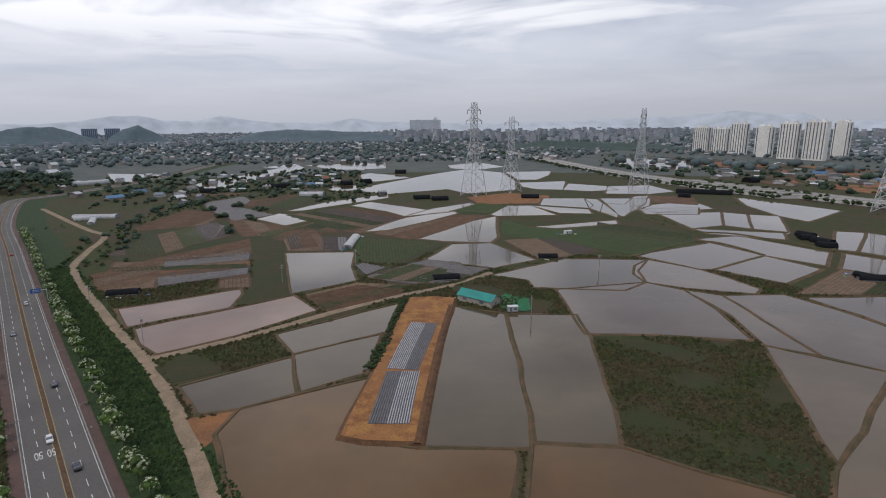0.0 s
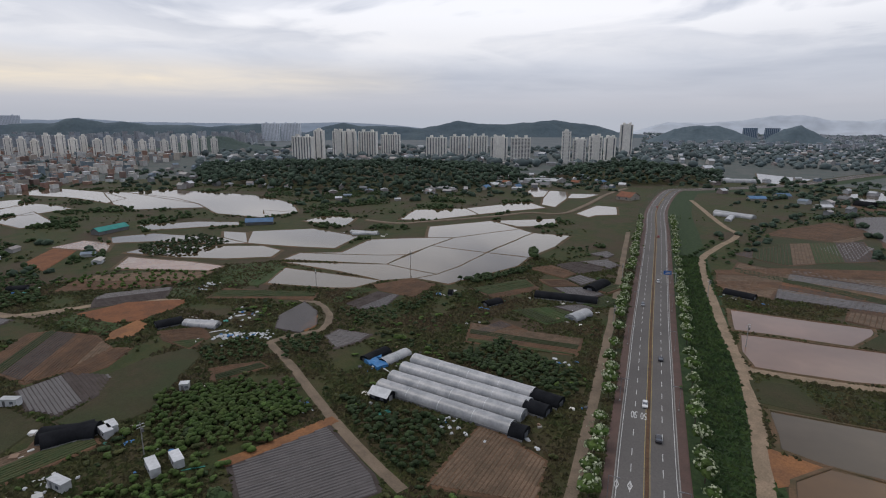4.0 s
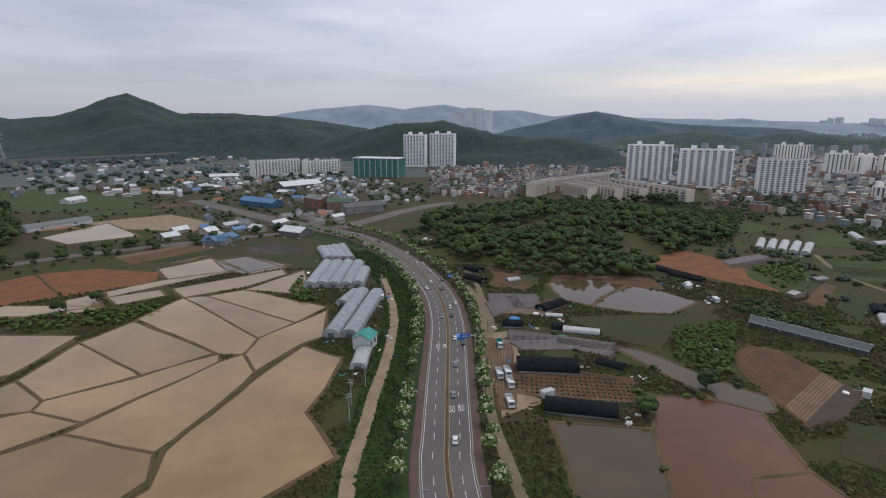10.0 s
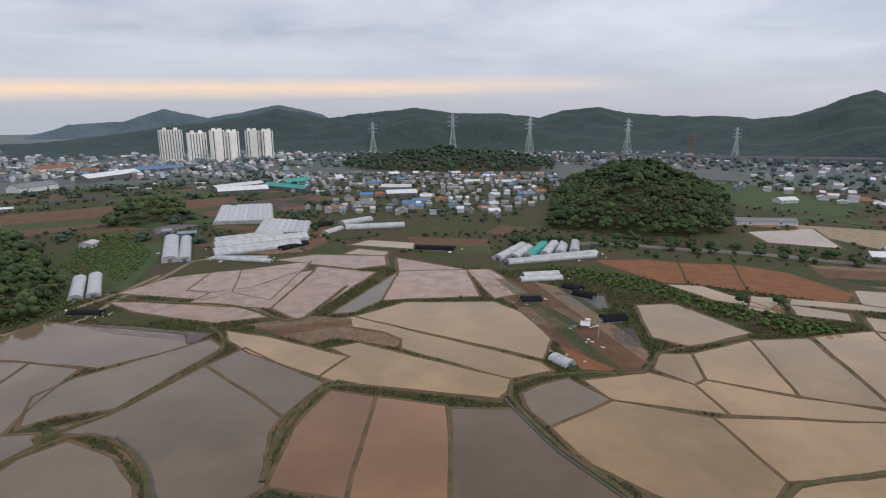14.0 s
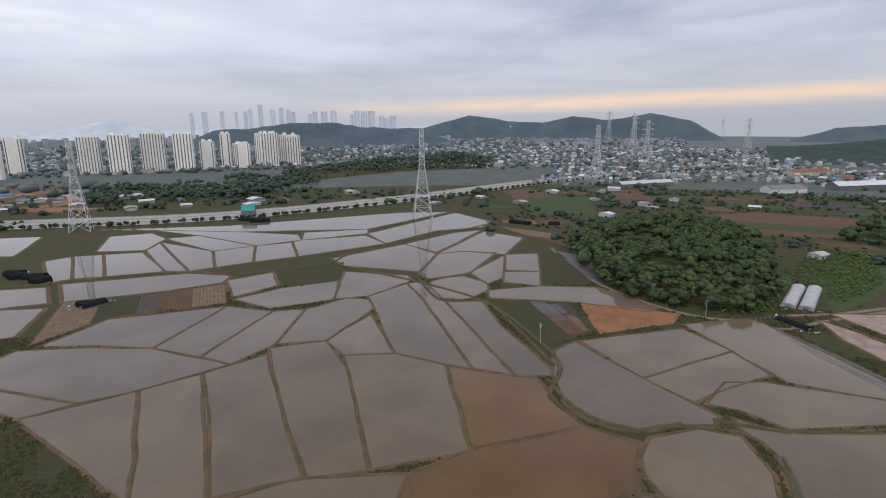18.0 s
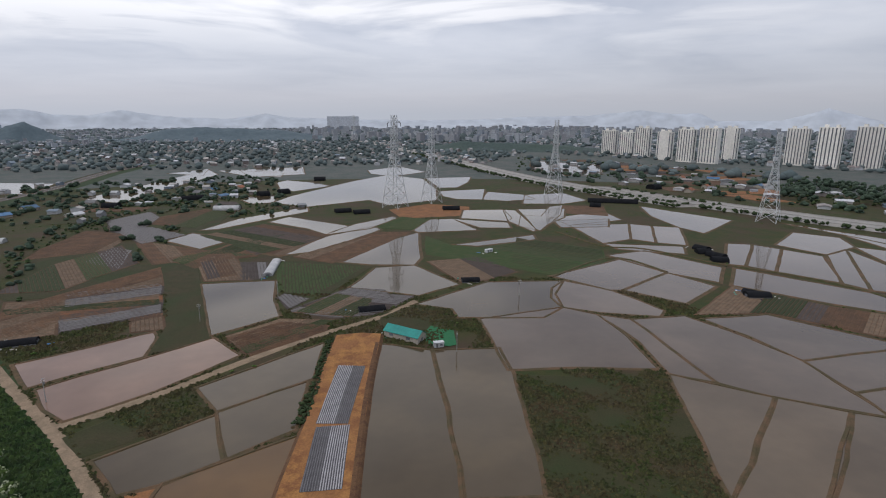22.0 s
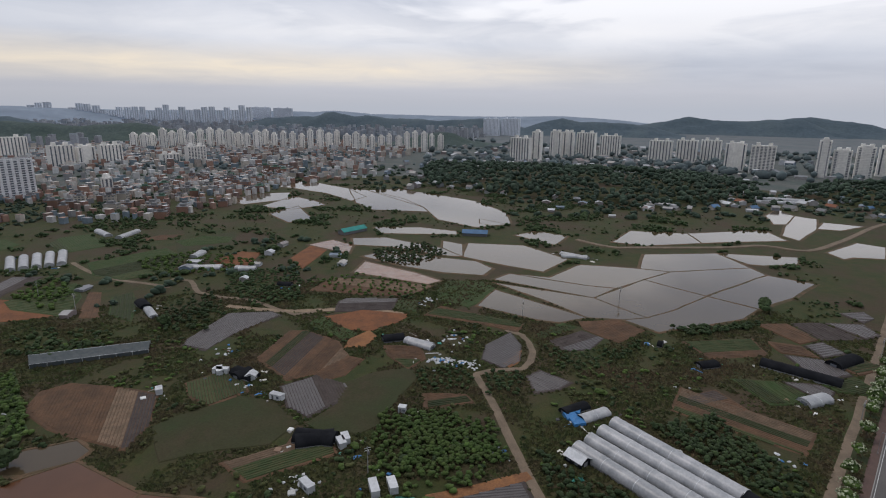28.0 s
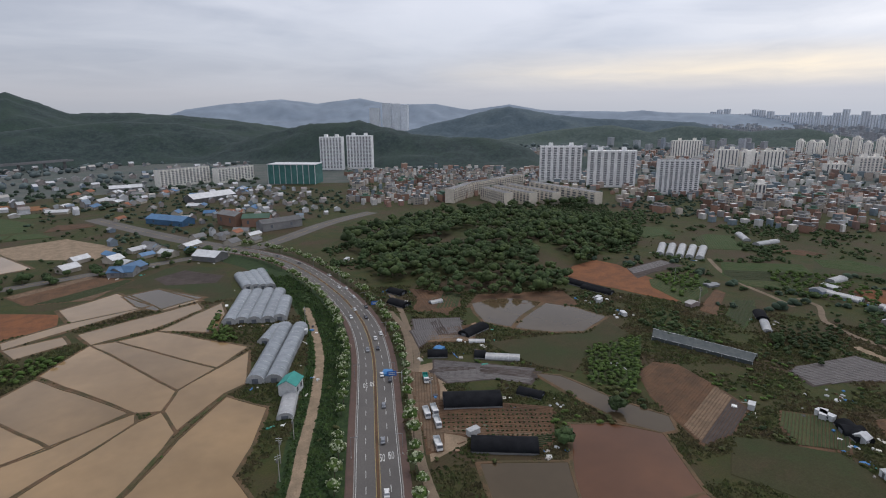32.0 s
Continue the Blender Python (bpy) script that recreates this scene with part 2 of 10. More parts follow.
mat("paving_red", (0.115, 0.072, 0.06), (0.092, 0.062, 0.052), size=4.0, fine=0.4, bump=0.2)
mat("kerb_stone", (0.30, 0.29, 0.27), (0.22, 0.21, 0.2), size=3.0)
mat("paint_white", (0.62, 0.62, 0.60), (0.40, 0.40, 0.39), size=2.0, fine=0.3, bump=0.05)
mat("paint_yellow", (0.40, 0.30, 0.10), (0.3, 0.23, 0.09), size=2.0, fine=0.3, bump=0.05)
mat("dirt_track", (0.27, 0.20, 0.135), (0.20, 0.15, 0.10), size=6.0, fine=0.5, bump=0.4, crisp=True)
mat("concrete_track", (0.185, 0.140, 0.098), (0.14, 0.107, 0.075), size=8.0, fine=0.5, bump=0.2, crisp=True)
mat("concrete", (0.36, 0.345, 0.32), (0.29, 0.28, 0.265), size=14.0, fine=0.8, bump=0.1, obj=0.1)
mat("viaduct_grey", (0.20, 0.20, 0.205), (0.16, 0.16, 0.165), size=20.0, fine=2.0, bump=0.1)
mat("dike_grass", (0.050, 0.054, 0.018), (0.095, 0.066, 0.036), size=5.0, fine=0.5, bump=0.7, crisp=True)
mat("leaf_dark", (0.027, 0.048, 0.017), (0.044, 0.066, 0.024), size=6.0, fine=0.9, bump=0.6, island=0.35, obj=0.2)
mat("leaf_light", (0.045, 0.082, 0.017), (0.062, 0.092, 0.022), size=4.0, fine=0.7, bump=0.6, island=0.3, obj=0.2)
mat("blossom", (0.43, 0.45, 0.32), (0.28, 0.33, 0.19), size=1.5, fine=0.4, bump=0.5, island=0.25)
mat("bark", (0.10, 0.075, 0.055), (0.07, 0.055, 0.042), size=0.6, fine=0.15, bump=0.6)

# ---- helpers of this file ----


def mesh(name, verts, faces, material, smooth=False):
    me = bpy.data.meshes.new(name)
    me.from_pydata([tuple(v) for v in verts], [], faces)
    me.materials.append(MATS[material] if isinstance(material, str) else material)
    if smooth:
        me.polygons.foreach_set("use_smooth", [True] * len(me.polygons))
    me.update()
    return me


def part(name, me, parent=None, label="", at=None):
    ob = new(name, me)
    if parent:
        ob.parent = parent
    if at is not None:
        ob.matrix_basis = at
    if label:
        ob["label"] = label
    return ob


def pairs(nums):
    return [(nums[i], nums[i + 1]) for i in range(0, len(nums), 2)]


def wobble(p, amp):
    v = noise.noise_vector((p[0] * 0.06, p[1] * 0.06, 0.5))
    return (p[0] + v[0] * amp, p[1] + v[1] * amp)


def outline(pts, step=7.0, amp=0.9):
    """A field's outline with the uneven run of a hand-made bank."""
    out = []
    for (x0, y0), (x1, y1) in zip(pts, pts[1:] + pts[:1]):
        n = max(1, int(math.hypot(x1 - x0, y1 - y0) / step))
        for i in range(n):
            f = i / n
            out.append(wobble((x0 + (x1 - x0) * f, y0 + (y1 - y0) * f), amp))
    return out


def inset(pts, d):
    """The outline moved inwards by d (anticlockwise points)."""
    n, out = len(pts), []
    for i in range(n):
        ax, ay = pts[i - 1]
        bx, by = pts[i]
        cx, cy = pts[(i + 1) % n]
        e, f = Vector((bx - ax, by - ay)), Vector((cx - bx, cy - by))
        if e.length < 1e-6 or f.length < 1e-6:
            out.append((bx, by))
            continue
        e.normalize(), f.normalize()
        m = Vector((-e.y - f.y, e.x + f.x))
        m = m.normalized() if m.length > 0.05 else Vector((-e.y, e.x))
        k = min(1.8, 1 / max(0.4, m.dot(Vector((-e.y, e.x)))))
        out.append((bx + m.x * d * k, by + m.y * d * k))
    return out


def smooth_line(pts, step=6.0):
    """A smooth curve through the points of a way."""
    out = []
    p = [pts[0]] + list(pts) + [pts[-1]]
    for a, b, c, d in zip(p, p[1:], p[2:], p[3:]):
        n = max(1, int(math.hypot(c[0] - b[0], c[1] - b[1]) / step))
        for i in range(n):
            t = i / n
            out.append(tuple(0.5 * (2 * b[k] + (c[k] - a[k]) * t + (2 * a[k] - 5 * b[k] + 4 * c[k] - d[k]) * t * t + (3 * b[k] - a[k] - 3 * c[k] + d[k]) * t ** 3) for k in (0, 1)))
    out.append(tuple(pts[-1]))
    return out


def normals(line):
    out = []
    for i in range(len(line)):
        a, b = line[max(0, i - 1)], line[min(len(line) - 1, i + 1)]
        dx, dy = b[0] - a[0], b[1] - a[1]
        k = math.hypot(dx, dy) or 1
        out.append((dy / k, -dx / k))
    return out


def band(line, profile):
    """Verts and faces of a strip swept along a line; profile: (offset to the right, height) from left to right."""
    ns, v, f, m = normals(line), [], [], len(profile)
    for (x, y), (nx, ny) in zip(line, ns):
        v += [(x + nx * o, y + ny * o, h) for o, h in profile]
    for i in range(len(line) - 1):
        for j in range(m - 1):
            a = i * m + j
            f.append((a, a + 1, a + m + 1, a + m))
    return v, f


def shift(line, off):
    return [(x + nx * off, y + ny * off) for (x, y), (nx, ny) in zip(line, normals(line))]


# ---- ground ----
GROUND, BARE = [], []


def ground_sheet():
    rings = [0, 60, 120, 200, 300, 420, 560, 750, 1000, 1400, 2000, 3000, 4000, 4900]
    n, v, f = 72, [(0, 0, 0)], []
    for r in rings[1:]:
        v += [(r * math.cos(2 * math.pi * i / n), r * math.sin(2 * math.pi * i / n), 0) for i in range(n)]
    for i in range(n):
        f.append((0, 1 + i, 1 + (i + 1) % n))
    for k in range(len(rings) - 2):
        for i in range(n):
            a, b = 1 + k * n + i, 1 + k * n + (i + 1) % n
            f.append((a, a + n, b + n, b))
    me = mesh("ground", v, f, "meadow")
    # the outer rings take the colours that have haze in them
    me.materials.append(MATS["far_land_haze"])
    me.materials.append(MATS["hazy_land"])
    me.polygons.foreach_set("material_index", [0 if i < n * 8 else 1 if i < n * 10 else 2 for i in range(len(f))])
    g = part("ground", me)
    tagged(g, "flat green and brown farmland reaching the horizon", "ground", kind="structure")


ground_sheet()
DONE = []
PADDY_LABEL = {
    "w": "flooded rice paddy with still grey water inside mud dikes",
    "b": "flooded rice paddy with turbid brown water inside mud dikes",
    "r": "flooded rice paddy with shallow reddish mud water",
    "o": "flooded rice paddy with shallow reddish ochre water",
    "t": "flooded rice paddy with silty tan water inside mud dikes",
    "d": "flooded rice paddy with silty greyish tan water",
    "m": "flooded rice paddy with turbid umber water inside mud dikes",
    "k": "flooded rice paddy with pinkish brown water inside mud dikes",
    "p": "flooded rice paddy with pale still water inside mud dikes",
    "s": "shallow rice paddy with pale wet mud showing through",
}


def paddy(kind, *nums):
    pts = pairs(nums)
    r = min(math.hypot(*p) for p in pts)
    w = 0.28 if r < 250 else 0.42
    wz = 0.10 + 0.0012 * len(DONE)
    DONE.append(kind)
    GROUND.append(pts)
    o = outline(pts, 7.0 if r < 350 else 16.0)
    BARE.append(inset(o, -1.1))
    a, b = inset(o, w * 0.8), inset(o, w * 1.6)
    n = len(o)
    v = [(x, y, 0.012 + 0.0004 * len(DONE)) for x, y in inset(o, -1.5 if r < 350 else -2.2)] + [(x, y, 0.42 + 0.1 * noise.noise((x * 0.3, y * 0.3, 0))) for x, y in o] + [(x, y, 0.36) for x, y in a] + [(x, y, 0.02) for x, y in b]
    f = [(k * n + i, k * n + (i + 1) % n, (k + 1) * n + (i + 1) % n, (k + 1) * n + i) for k in range(3) for i in range(n)]
    e = tagged(new("rice_paddy"), PADDY_LABEL[kind], "rice paddy", "rice paddies")
    part("dike", mesh("dike", v, f, "dike_mud"), e)
    part("water", mesh("water", [(x, y, wz) for x, y in inset(o, w * 1.1)], [tuple(range(n))], WATER[kind]), e)


PLOT = {
    "orange": ("soil_orange", "bare orange clay plot, freshly graded"),
    "rust": ("soil_rust", "bare rust-red soil plot"),
    "lot": ("dirt_track", "bare dirt lot where trucks park"),
    "brown": ("soil_brown", "ploughed bare brown soil plot"),
    "mulch": ("soil_dark", "vegetable plot with dark plastic mulch rows"),
    "rows": ("soil_brown", "brown vegetable plot with ridged planting rows"),
    "dry": ("soil_brown", "dry field of mixed vegetable beds"),
    "grass": ("grass", "rough grassy fallow field"),
    "olive": ("grass", "mown olive-green grass field"),
    "green": ("crop_green", "bright green young crop field"),
    "vine": ("crop_green", "dense light green orchard plot"),
    "pale": ("soil_brown", "vegetable plot with white plastic mulch rows"),
    "dots": ("soil_brown", "dark brown bed planted with rows of young shrubs"),
}

BEDS = {
    "mulch": ("plastic_mulch", "plastic_mulch", "soil_dark", "plastic_mulch"),
    "rows": ("soil_brown", "bed_tan", "crop_dull", "soil_dark", "soil_brown"),
    "dry": ("soil_brown", "crop_dull", "bed_tan", "soil_dark", "crop_dull"),
    "brown": ("soil_brown", "soil_brown", "bed_tan", "crop_dull", "soil_brown"),
    "green": ("crop_green", "crop_green", "crop_dull"),
    "vine": ("crop_green", "crop_dull"),
    "dots": ("soil_brown", "crop_dull", "soil_dark"),
    "pale": ("film_white", "film_white", "bed_tan"),
}


def plot(kind, *nums):
    if not kind in ("grass", "green"):
        BARE.append(pairs(nums))
    pts = pairs(nums)
    r = min(math.hypot(*p) for p in pts)
    o = outline(pts, 7.0 if r < 350 else 16.0, 1.2)
    n = len(o)
    z = 0.06 + 0.0016 * (len(GROUND) - len(DONE))
    GROUND.append(pts)
    m, label = PLOT[kind]
    e = tagged(new("field_plot"), label, "field", "field plots")
    v = [(x, y, 0.0) for x, y in inset(o, -0.3)] + [(x, y, z) for x, y in inset(o, 0.2)]
    part("soil" if m.startswith("soil") else "turf", mesh("soil", v, [(i, (i + 1) % n, n + (i + 1) % n, n + i) for i in range(n)] + [tuple(range(n, 2 * n))], m), e)
    if kind in BEDS and r < 620:
        ridges(e, pts, z, BEDS[kind], 1.25 if r < 300 else 2.2)
    return e


def inside(p, pts):
    c = False
    for (x0, y0), (x1, y1) in zip(pts, pts[1:] + pts[:1]):
        if (y0 > p[1]) != (y1 > p[1]) and p[0] < (x1 - x0) * (p[1] - y0) / (y1 - y0) + x0:
            c = not c
    return c


def cuts(pts, o, d, nrm):
    """Where the line o + s*d crosses the outline."""
    s = []
    for a, b in zip(pts, pts[1:] + pts[:1]):
        da, db = (a[0] - o[0]) * nrm[0] + (a[1] - o[1]) * nrm[1], (b[0] - o[0]) * nrm[0] + (b[1] - o[1]) * nrm[1]
        if (da > 0) != (db > 0):
            t = da / (da - db)
            s.append((a[0] + (b[0] - a[0]) * t - o[0]) * d[0] + (a[1] + (b[1] - a[1]) * t - o[1]) * d[1])
    return sorted(s)


def ridges(parent, pts, z, material, pitch, height=0.13):
    """Planting rows along the longest side, one part for each row."""
    i = max(range(len(pts)), key=lambda k: math.dist(pts[k], pts[k - 1]))
    a, b = pts[i - 1], pts[i]
    k = math.dist(a, b)
    d = ((b[0] - a[0]) / k, (b[1] - a[1]) / k)
    nrm = (-d[1], d[0])
    span = [(p[0] - a[0]) * nrm[0] + (p[1] - a[1]) * nrm[1] for p in pts]
    s = min(span) + pitch
    rows = []
    while s < max(span) - pitch * 0.6:
        o = (a[0] + nrm[0] * s, a[1] + nrm[1] * s)
        c = cuts(pts, o, d, nrm)
        for q0, q1 in zip(c[::2], c[1::2]):
            if q1 - q0 > 4:
                rows.append([(o[0] + d[0] * q, o[1] + d[1] * q) for q in (q0 + 1.2, (q0 + q1) / 2, q1 - 1.2)])
        s += pitch
    w = pitch * 0.46
    rng = random.Random(int(abs(a[0] * 7 + b[1])))
    if len(rows) > 48:
        rows = rows[::2]
        w *= 1.7
    i = 0
    while i < len(rows):
        bed = rows[i:i + rng.randint(4, 12)]
        i += len(bed)
        stuff = rng.choice(material)
        top = height * (1.8 if stuff == "crop_dull" else 1)
        vs, fs = [], []
        for line in bed:
            p, q = line[0], line[2]
            m = max(2, int(math.dist(p, q) / 4))
            line = [(p[0] + (q[0] - p[0]) * k / m, p[1] + (q[1] - p[1]) * k / m) for k in range(m + 1)]
            v, f = band(line, [(-w, z - 0.02), (-w * 0.6, z + top), (w * 0.6, z + top), (w, z - 0.02)])
            fs += [tuple(c + len(vs) for c in g) for g in f]
            vs += [(x, y, h * (1 if h < z else rng.uniform(0.75, 1.25))) for x, y, h in v]
        part("planting_bed", mesh("planting_bed", vs, fs, stuff), parent, BED_LABEL.get(stuff, ""))["kind"] = "stuff"


def way(name, nums, width, material, label, category, z=0.09, kerb=False):
    line = smooth_line(pairs(nums), 8.0)
    line = [wobble(p, 0.4) for p in line]
    h = width / 2
    v, f = band(line, [(-h - 0.4, 0.0), (-h, z), (0, z + 0.05), (h, z), (h + 0.4, 0.0)])
    return tagged(part(name, mesh(name, v, f, material)), label, category, kind="structure")



# rice paddies and plots, by their corners
paddy("k", -142.5, 233.9, -105.8, 260.3, -107.8, 283.4, -112.2, 291.6, -161.3, 258.6)
paddy("k", -126.2, 214.4, -114.6, 204, -89, 223.2, -74.2, 240.1, -61.2, 255.5, -79.2, 279, -138.3, 231.8)
paddy("w", -59.5, 203.9, -25.2, 226.9, -22.8, 266, -72.4, 224.9)
paddy("w", -50, 171.2, -28.5, 186.9, -27.4, 224.3, -59.5, 203.9)
paddy("w", -77.6, 157.4, -65.4, 160.8, -50, 171.2, -59.5, 201.2, -91.8, 176.5)
paddy("b", -44.9, 103.4, 13.4, 103, 16.4, 117.5, 20.4, 133.6, 20, 137.6, -10.5, 139, -30.8, 145.2, -26.5, 183.2, -65.4, 160.8, -67.2, 146.1)
paddy("w", -1.1, 212.8, -4.9, 173.5, -6.5, 138.9, 24.2, 138.1, 25.8, 140.9, 28.8, 196, 29.8, 249.3, 5.5, 260.4)
paddy("w", 28.8, 196, 28.1, 173.2, 25.8, 140.9, 49.7, 138.5, 52.3, 148.1, 56.3, 177.1, 62.5, 219.3, 63.1, 247.3, 29.8, 249.3)
paddy("w", -81.5, 282, -49.9, 307.1, -57.7, 335, -62.8, 379.6, -111, 377.2)
paddy("w", 32.1, 333.3, 62.2, 354.3, 35.9, 407.1, 6.8, 403.8, -12.1, 355.8)
paddy("w", 2.6, 411.9, 35.9, 407.1, 43.1, 427.7, 51, 525.9, 3.1, 477.1, -21.7, 422.8)
paddy("w", -69.9, 448.7, -40.3, 460.1, 16, 543.7, 9.5, 561.7, -66.1, 492.8, -85.7, 458.8)
paddy("w", -139.8, 480.9, -118.2, 515, -164.4, 549.1, -178.2, 516.7)
paddy("w", 97, 461.6, 156.1, 481.2, 159.7, 501.1, 75.1, 469.9)
paddy("w", 49.1, 305.4, 50.1, 291, 98, 285.1, 115.3, 300.8, 119.5, 325, 134.8, 352.8, 81.5, 357, 28.3, 317.7)
paddy("b", 22.4, 126.7, 18.9, 106.4, 79.1, 106, 84.8, 117.4, 68.5, 126.8, 49.7, 138.5, 25.8, 140.9)
paddy("p", 62.1, 287.9, 61.8, 250.2, 61.7, 223.7, 92.5, 221.8, 128.8, 215.2, 132.4, 253.4, 130.9, 285.3, 115.3, 300.8, 74.9, 290.6)
paddy("d", 116, 163.5, 105.6, 129.9, 129, 151.2, 163.1, 184.3, 130.9, 209.8)
paddy("d", 129, 151.2, 103.5, 127.5, 84.7, 102.5, 88.3, 97, 99.5, 104.6, 114.1, 108.6, 156.3, 143.2, 184.3, 169.6, 163.1, 184.3)
paddy("d", 126.7, 119.1, 114.1, 108.6, 130.7, 86.1, 174.8, 124.2, 210.9, 154.7, 184.3, 169.6)
paddy("d", 160.3, 111.3, 130.7, 86.1, 141, 67.6, 171.1, 86.8, 210.2, 111.7, 234.5, 135, 217.9, 157.9)
paddy("d", 174.9, 88.8, 141, 67.6, 160.2, 38.4, 223.6, 67.1, 229.2, 94.3, 220.6, 117.3)
paddy("b", 160.2, 38.4, 187.2, 2.7, 198.7, 12.5, 222.6, 25.7, 221.6, 34, 223.6, 67.1)
paddy("d", 101.4, 101.8, 90.4, 93.7, 122.6, 45, 134.9, 50.9, 142.4, 54.9, 130.7, 86.1, 111.9, 106.6)
paddy("p", 237.4, 100.3, 229.2, 94.3, 221, 53.2, 277.9, 87.3, 310.3, 107.1, 344.3, 131.5, 310.2, 145, 284.1, 128.8)
paddy("p", 310.3, 107.1, 277.9, 87.3, 221, 53.2, 221.6, 34, 254.1, 55.8, 312.6, 93.9, 353.1, 122.7, 344.3, 131.5)
paddy("p", 254.1, 55.8, 221.6, 34, 226.9, 19, 235.8, 21.3, 278.1, 50.7, 320.2, 72.6, 312.6, 93.9)
paddy("p", 220.6, 117.3, 229.2, 94.3, 237.4, 100.3, 277.8, 129.5, 234.5, 135)
paddy("p", 234.5, 135, 288.2, 131.8, 303.8, 141.9, 302.3, 157.3, 275.8, 171.1, 222.7, 157.7)
paddy("p", 196, 164.2, 222.7, 157.7, 275.8, 171.1, 267.1, 188.7, 199.7, 183.2)
paddy("p", 199.7, 183.2, 267.1, 188.7, 267.5, 220.8, 201.1, 214.4)
paddy("p", 195.7, 244.7, 201.1, 214.4, 267.5, 220.8, 228.6, 272.5, 186.6, 271.3)
paddy("p", 147.4, 199.4, 163.1, 184.3, 196, 164.2, 201.1, 214.4, 190.4, 253, 179.3, 277.3, 146.5, 275.8)
paddy("p", 135.9, 244.4, 130.9, 209.8, 147.4, 199.4, 146.5, 275.8, 130.9, 285.3)
paddy("p", 115.3, 300.8, 133.8, 288, 165.3, 278.2, 173, 287.1, 158.3, 328.4, 134.8, 352.8, 121.8, 337.5, 114.5, 317.9)
paddy("p", 158.3, 328.4, 166.5, 327.3, 217.5, 362.2, 200.3, 403.3, 130.1, 364.8)
paddy("p", 192.7, 296.5, 232.7, 327.4, 217.5, 362.2, 166.5, 327.3)
paddy("p", 217.5, 362.2, 240.4, 334.5, 267.2, 369.8, 234.6, 428.3, 197, 417.1)
paddy("p", 244.9, 327.4, 281.8, 283.6, 310.9, 258.7, 327, 265, 331.1, 293.2, 275.7, 366.7)
paddy("p", 284.8, 229.9, 315, 217.1, 344.8, 240.3, 316.4, 259.3)
paddy("p", 270.8, 193.5, 298.4, 163.5, 337.6, 181.5, 310, 211.3, 280.6, 226.5)
paddy("p", 298.4, 163.5, 310.2, 145, 352.8, 130.8, 364.3, 139.5, 361.3, 188.4)
paddy("p", 376.7, 196.5, 376.7, 148.9, 377, 133.6, 435.6, 138.4, 465.4, 179.7, 397.1, 218.1)
paddy("p", 441.3, 140.3, 553, 126.6, 524.4, 156.8, 465.4, 179.7)
paddy("p", 451.8, 119.9, 449.3, 81.7, 523.7, 77.8, 546, 122.2, 435.6, 138.4)
paddy("p", 359.2, 120.9, 383, 96.4, 454, 91.2, 451.8, 119.9, 435.6, 138.4, 377, 133.6)
paddy("p", 359.2, 77.2, 375.6, 70.2, 449.3, 81.7, 383, 96.4)
paddy("p", 398.6, 72.1, 401.8, 46.3, 461.2, 56.1, 449.3, 81.7)
paddy("p", 365.6, 67.3, 363.2, 40.8, 401.8, 46.3, 393.5, 72.1)
paddy("p", 334.1, 112, 319.3, 103.1, 319.9, 82.5, 344.7, 73.7, 359.2, 77.2, 373.9, 97.8, 367.6, 107.7, 353.6, 116.9)
paddy("p", 328.1, 69.7, 333.6, 13.7, 327.4, -25.5, 333.8, -32.7, 354.9, -16.1, 370.6, 3.4, 363.2, 40.8, 344.7, 73.7)
paddy("p", 211.2, 541.9, 280.9, 564.2, 282.6, 619.2, 205.7, 585.5)
paddy("p", 211.3, 458.2, 244.7, 472.2, 277.9, 542.5, 211.2, 541.9)
paddy("p", 244.7, 472.2, 260.6, 455, 296.3, 528.7, 277.9, 542.5)
paddy("p", 260.6, 455, 282.2, 441.5, 320.2, 517.6, 296.3, 528.7)
paddy("p", 215.2, 435.2, 262.8, 412.6, 276.7, 437.6, 211.3, 458.2)
paddy("p", 276.9, 379, 288.4, 371.8, 343.4, 437.3, 323.5, 444.1)
paddy("p", 288.4, 371.8, 299.9, 353.6, 355.9, 417.2, 343.4, 437.3)
paddy("p", 299.9, 353.6, 324.5, 322, 372.2, 391, 355.9, 417.2)
paddy("p", 324.5, 322, 330.5, 305.1, 411.8, 410.5, 379.7, 394.7)
paddy("p", 330.5, 305.1, 345.2, 292.9, 392.4, 333.6, 411.8, 410.5)
paddy("p", 392.4, 333.6, 422.3, 310.7, 448.4, 395, 427, 416.8)
paddy("p", 345.2, 292.9, 368.9, 274.7, 422.3, 310.7, 392.4, 333.6)
paddy("p", 368.9, 274.7, 394.8, 249.5, 444.4, 285.5, 422.3, 310.7)
paddy("p", 394.8, 249.5, 462.5, 197.8, 493.7, 232.8, 455.9, 282.8, 444.4, 285.5)
paddy("p", 448.4, 395, 422.3, 310.7, 455.9, 282.8, 479.6, 301, 476.2, 369.5, 460.1, 466.8)
paddy("p", 455.9, 282.8, 503.1, 234.1, 525.6, 244.7, 490.9, 300.9)
paddy("p", 462.5, 197.8, 535.1, 171.6, 567.6, 130.1, 605.5, 127.8, 656.4, 184.6, 503.1, 234.1)
paddy("p", 379.7, 394.7, 427, 416.8, 446.1, 452.9, 420.3, 480.9, 362.5, 433)
paddy("p", 460.7, 458.2, 476.2, 369.5, 525.6, 244.7, 661.1, 192.8, 641.4, 249.7, 501.9, 406.1, 442, 535.4)
paddy("p", 324.7, 582.4, 320.2, 517.6, 328.8, 487.2, 401.6, 547.3, 347.1, 651.2)
paddy("p", 157.3, 543.8, 172.9, 519, 224.1, 603.3, 251, 670.3, 230.8, 661.7, 198.5, 596.9, 178, 607.6)
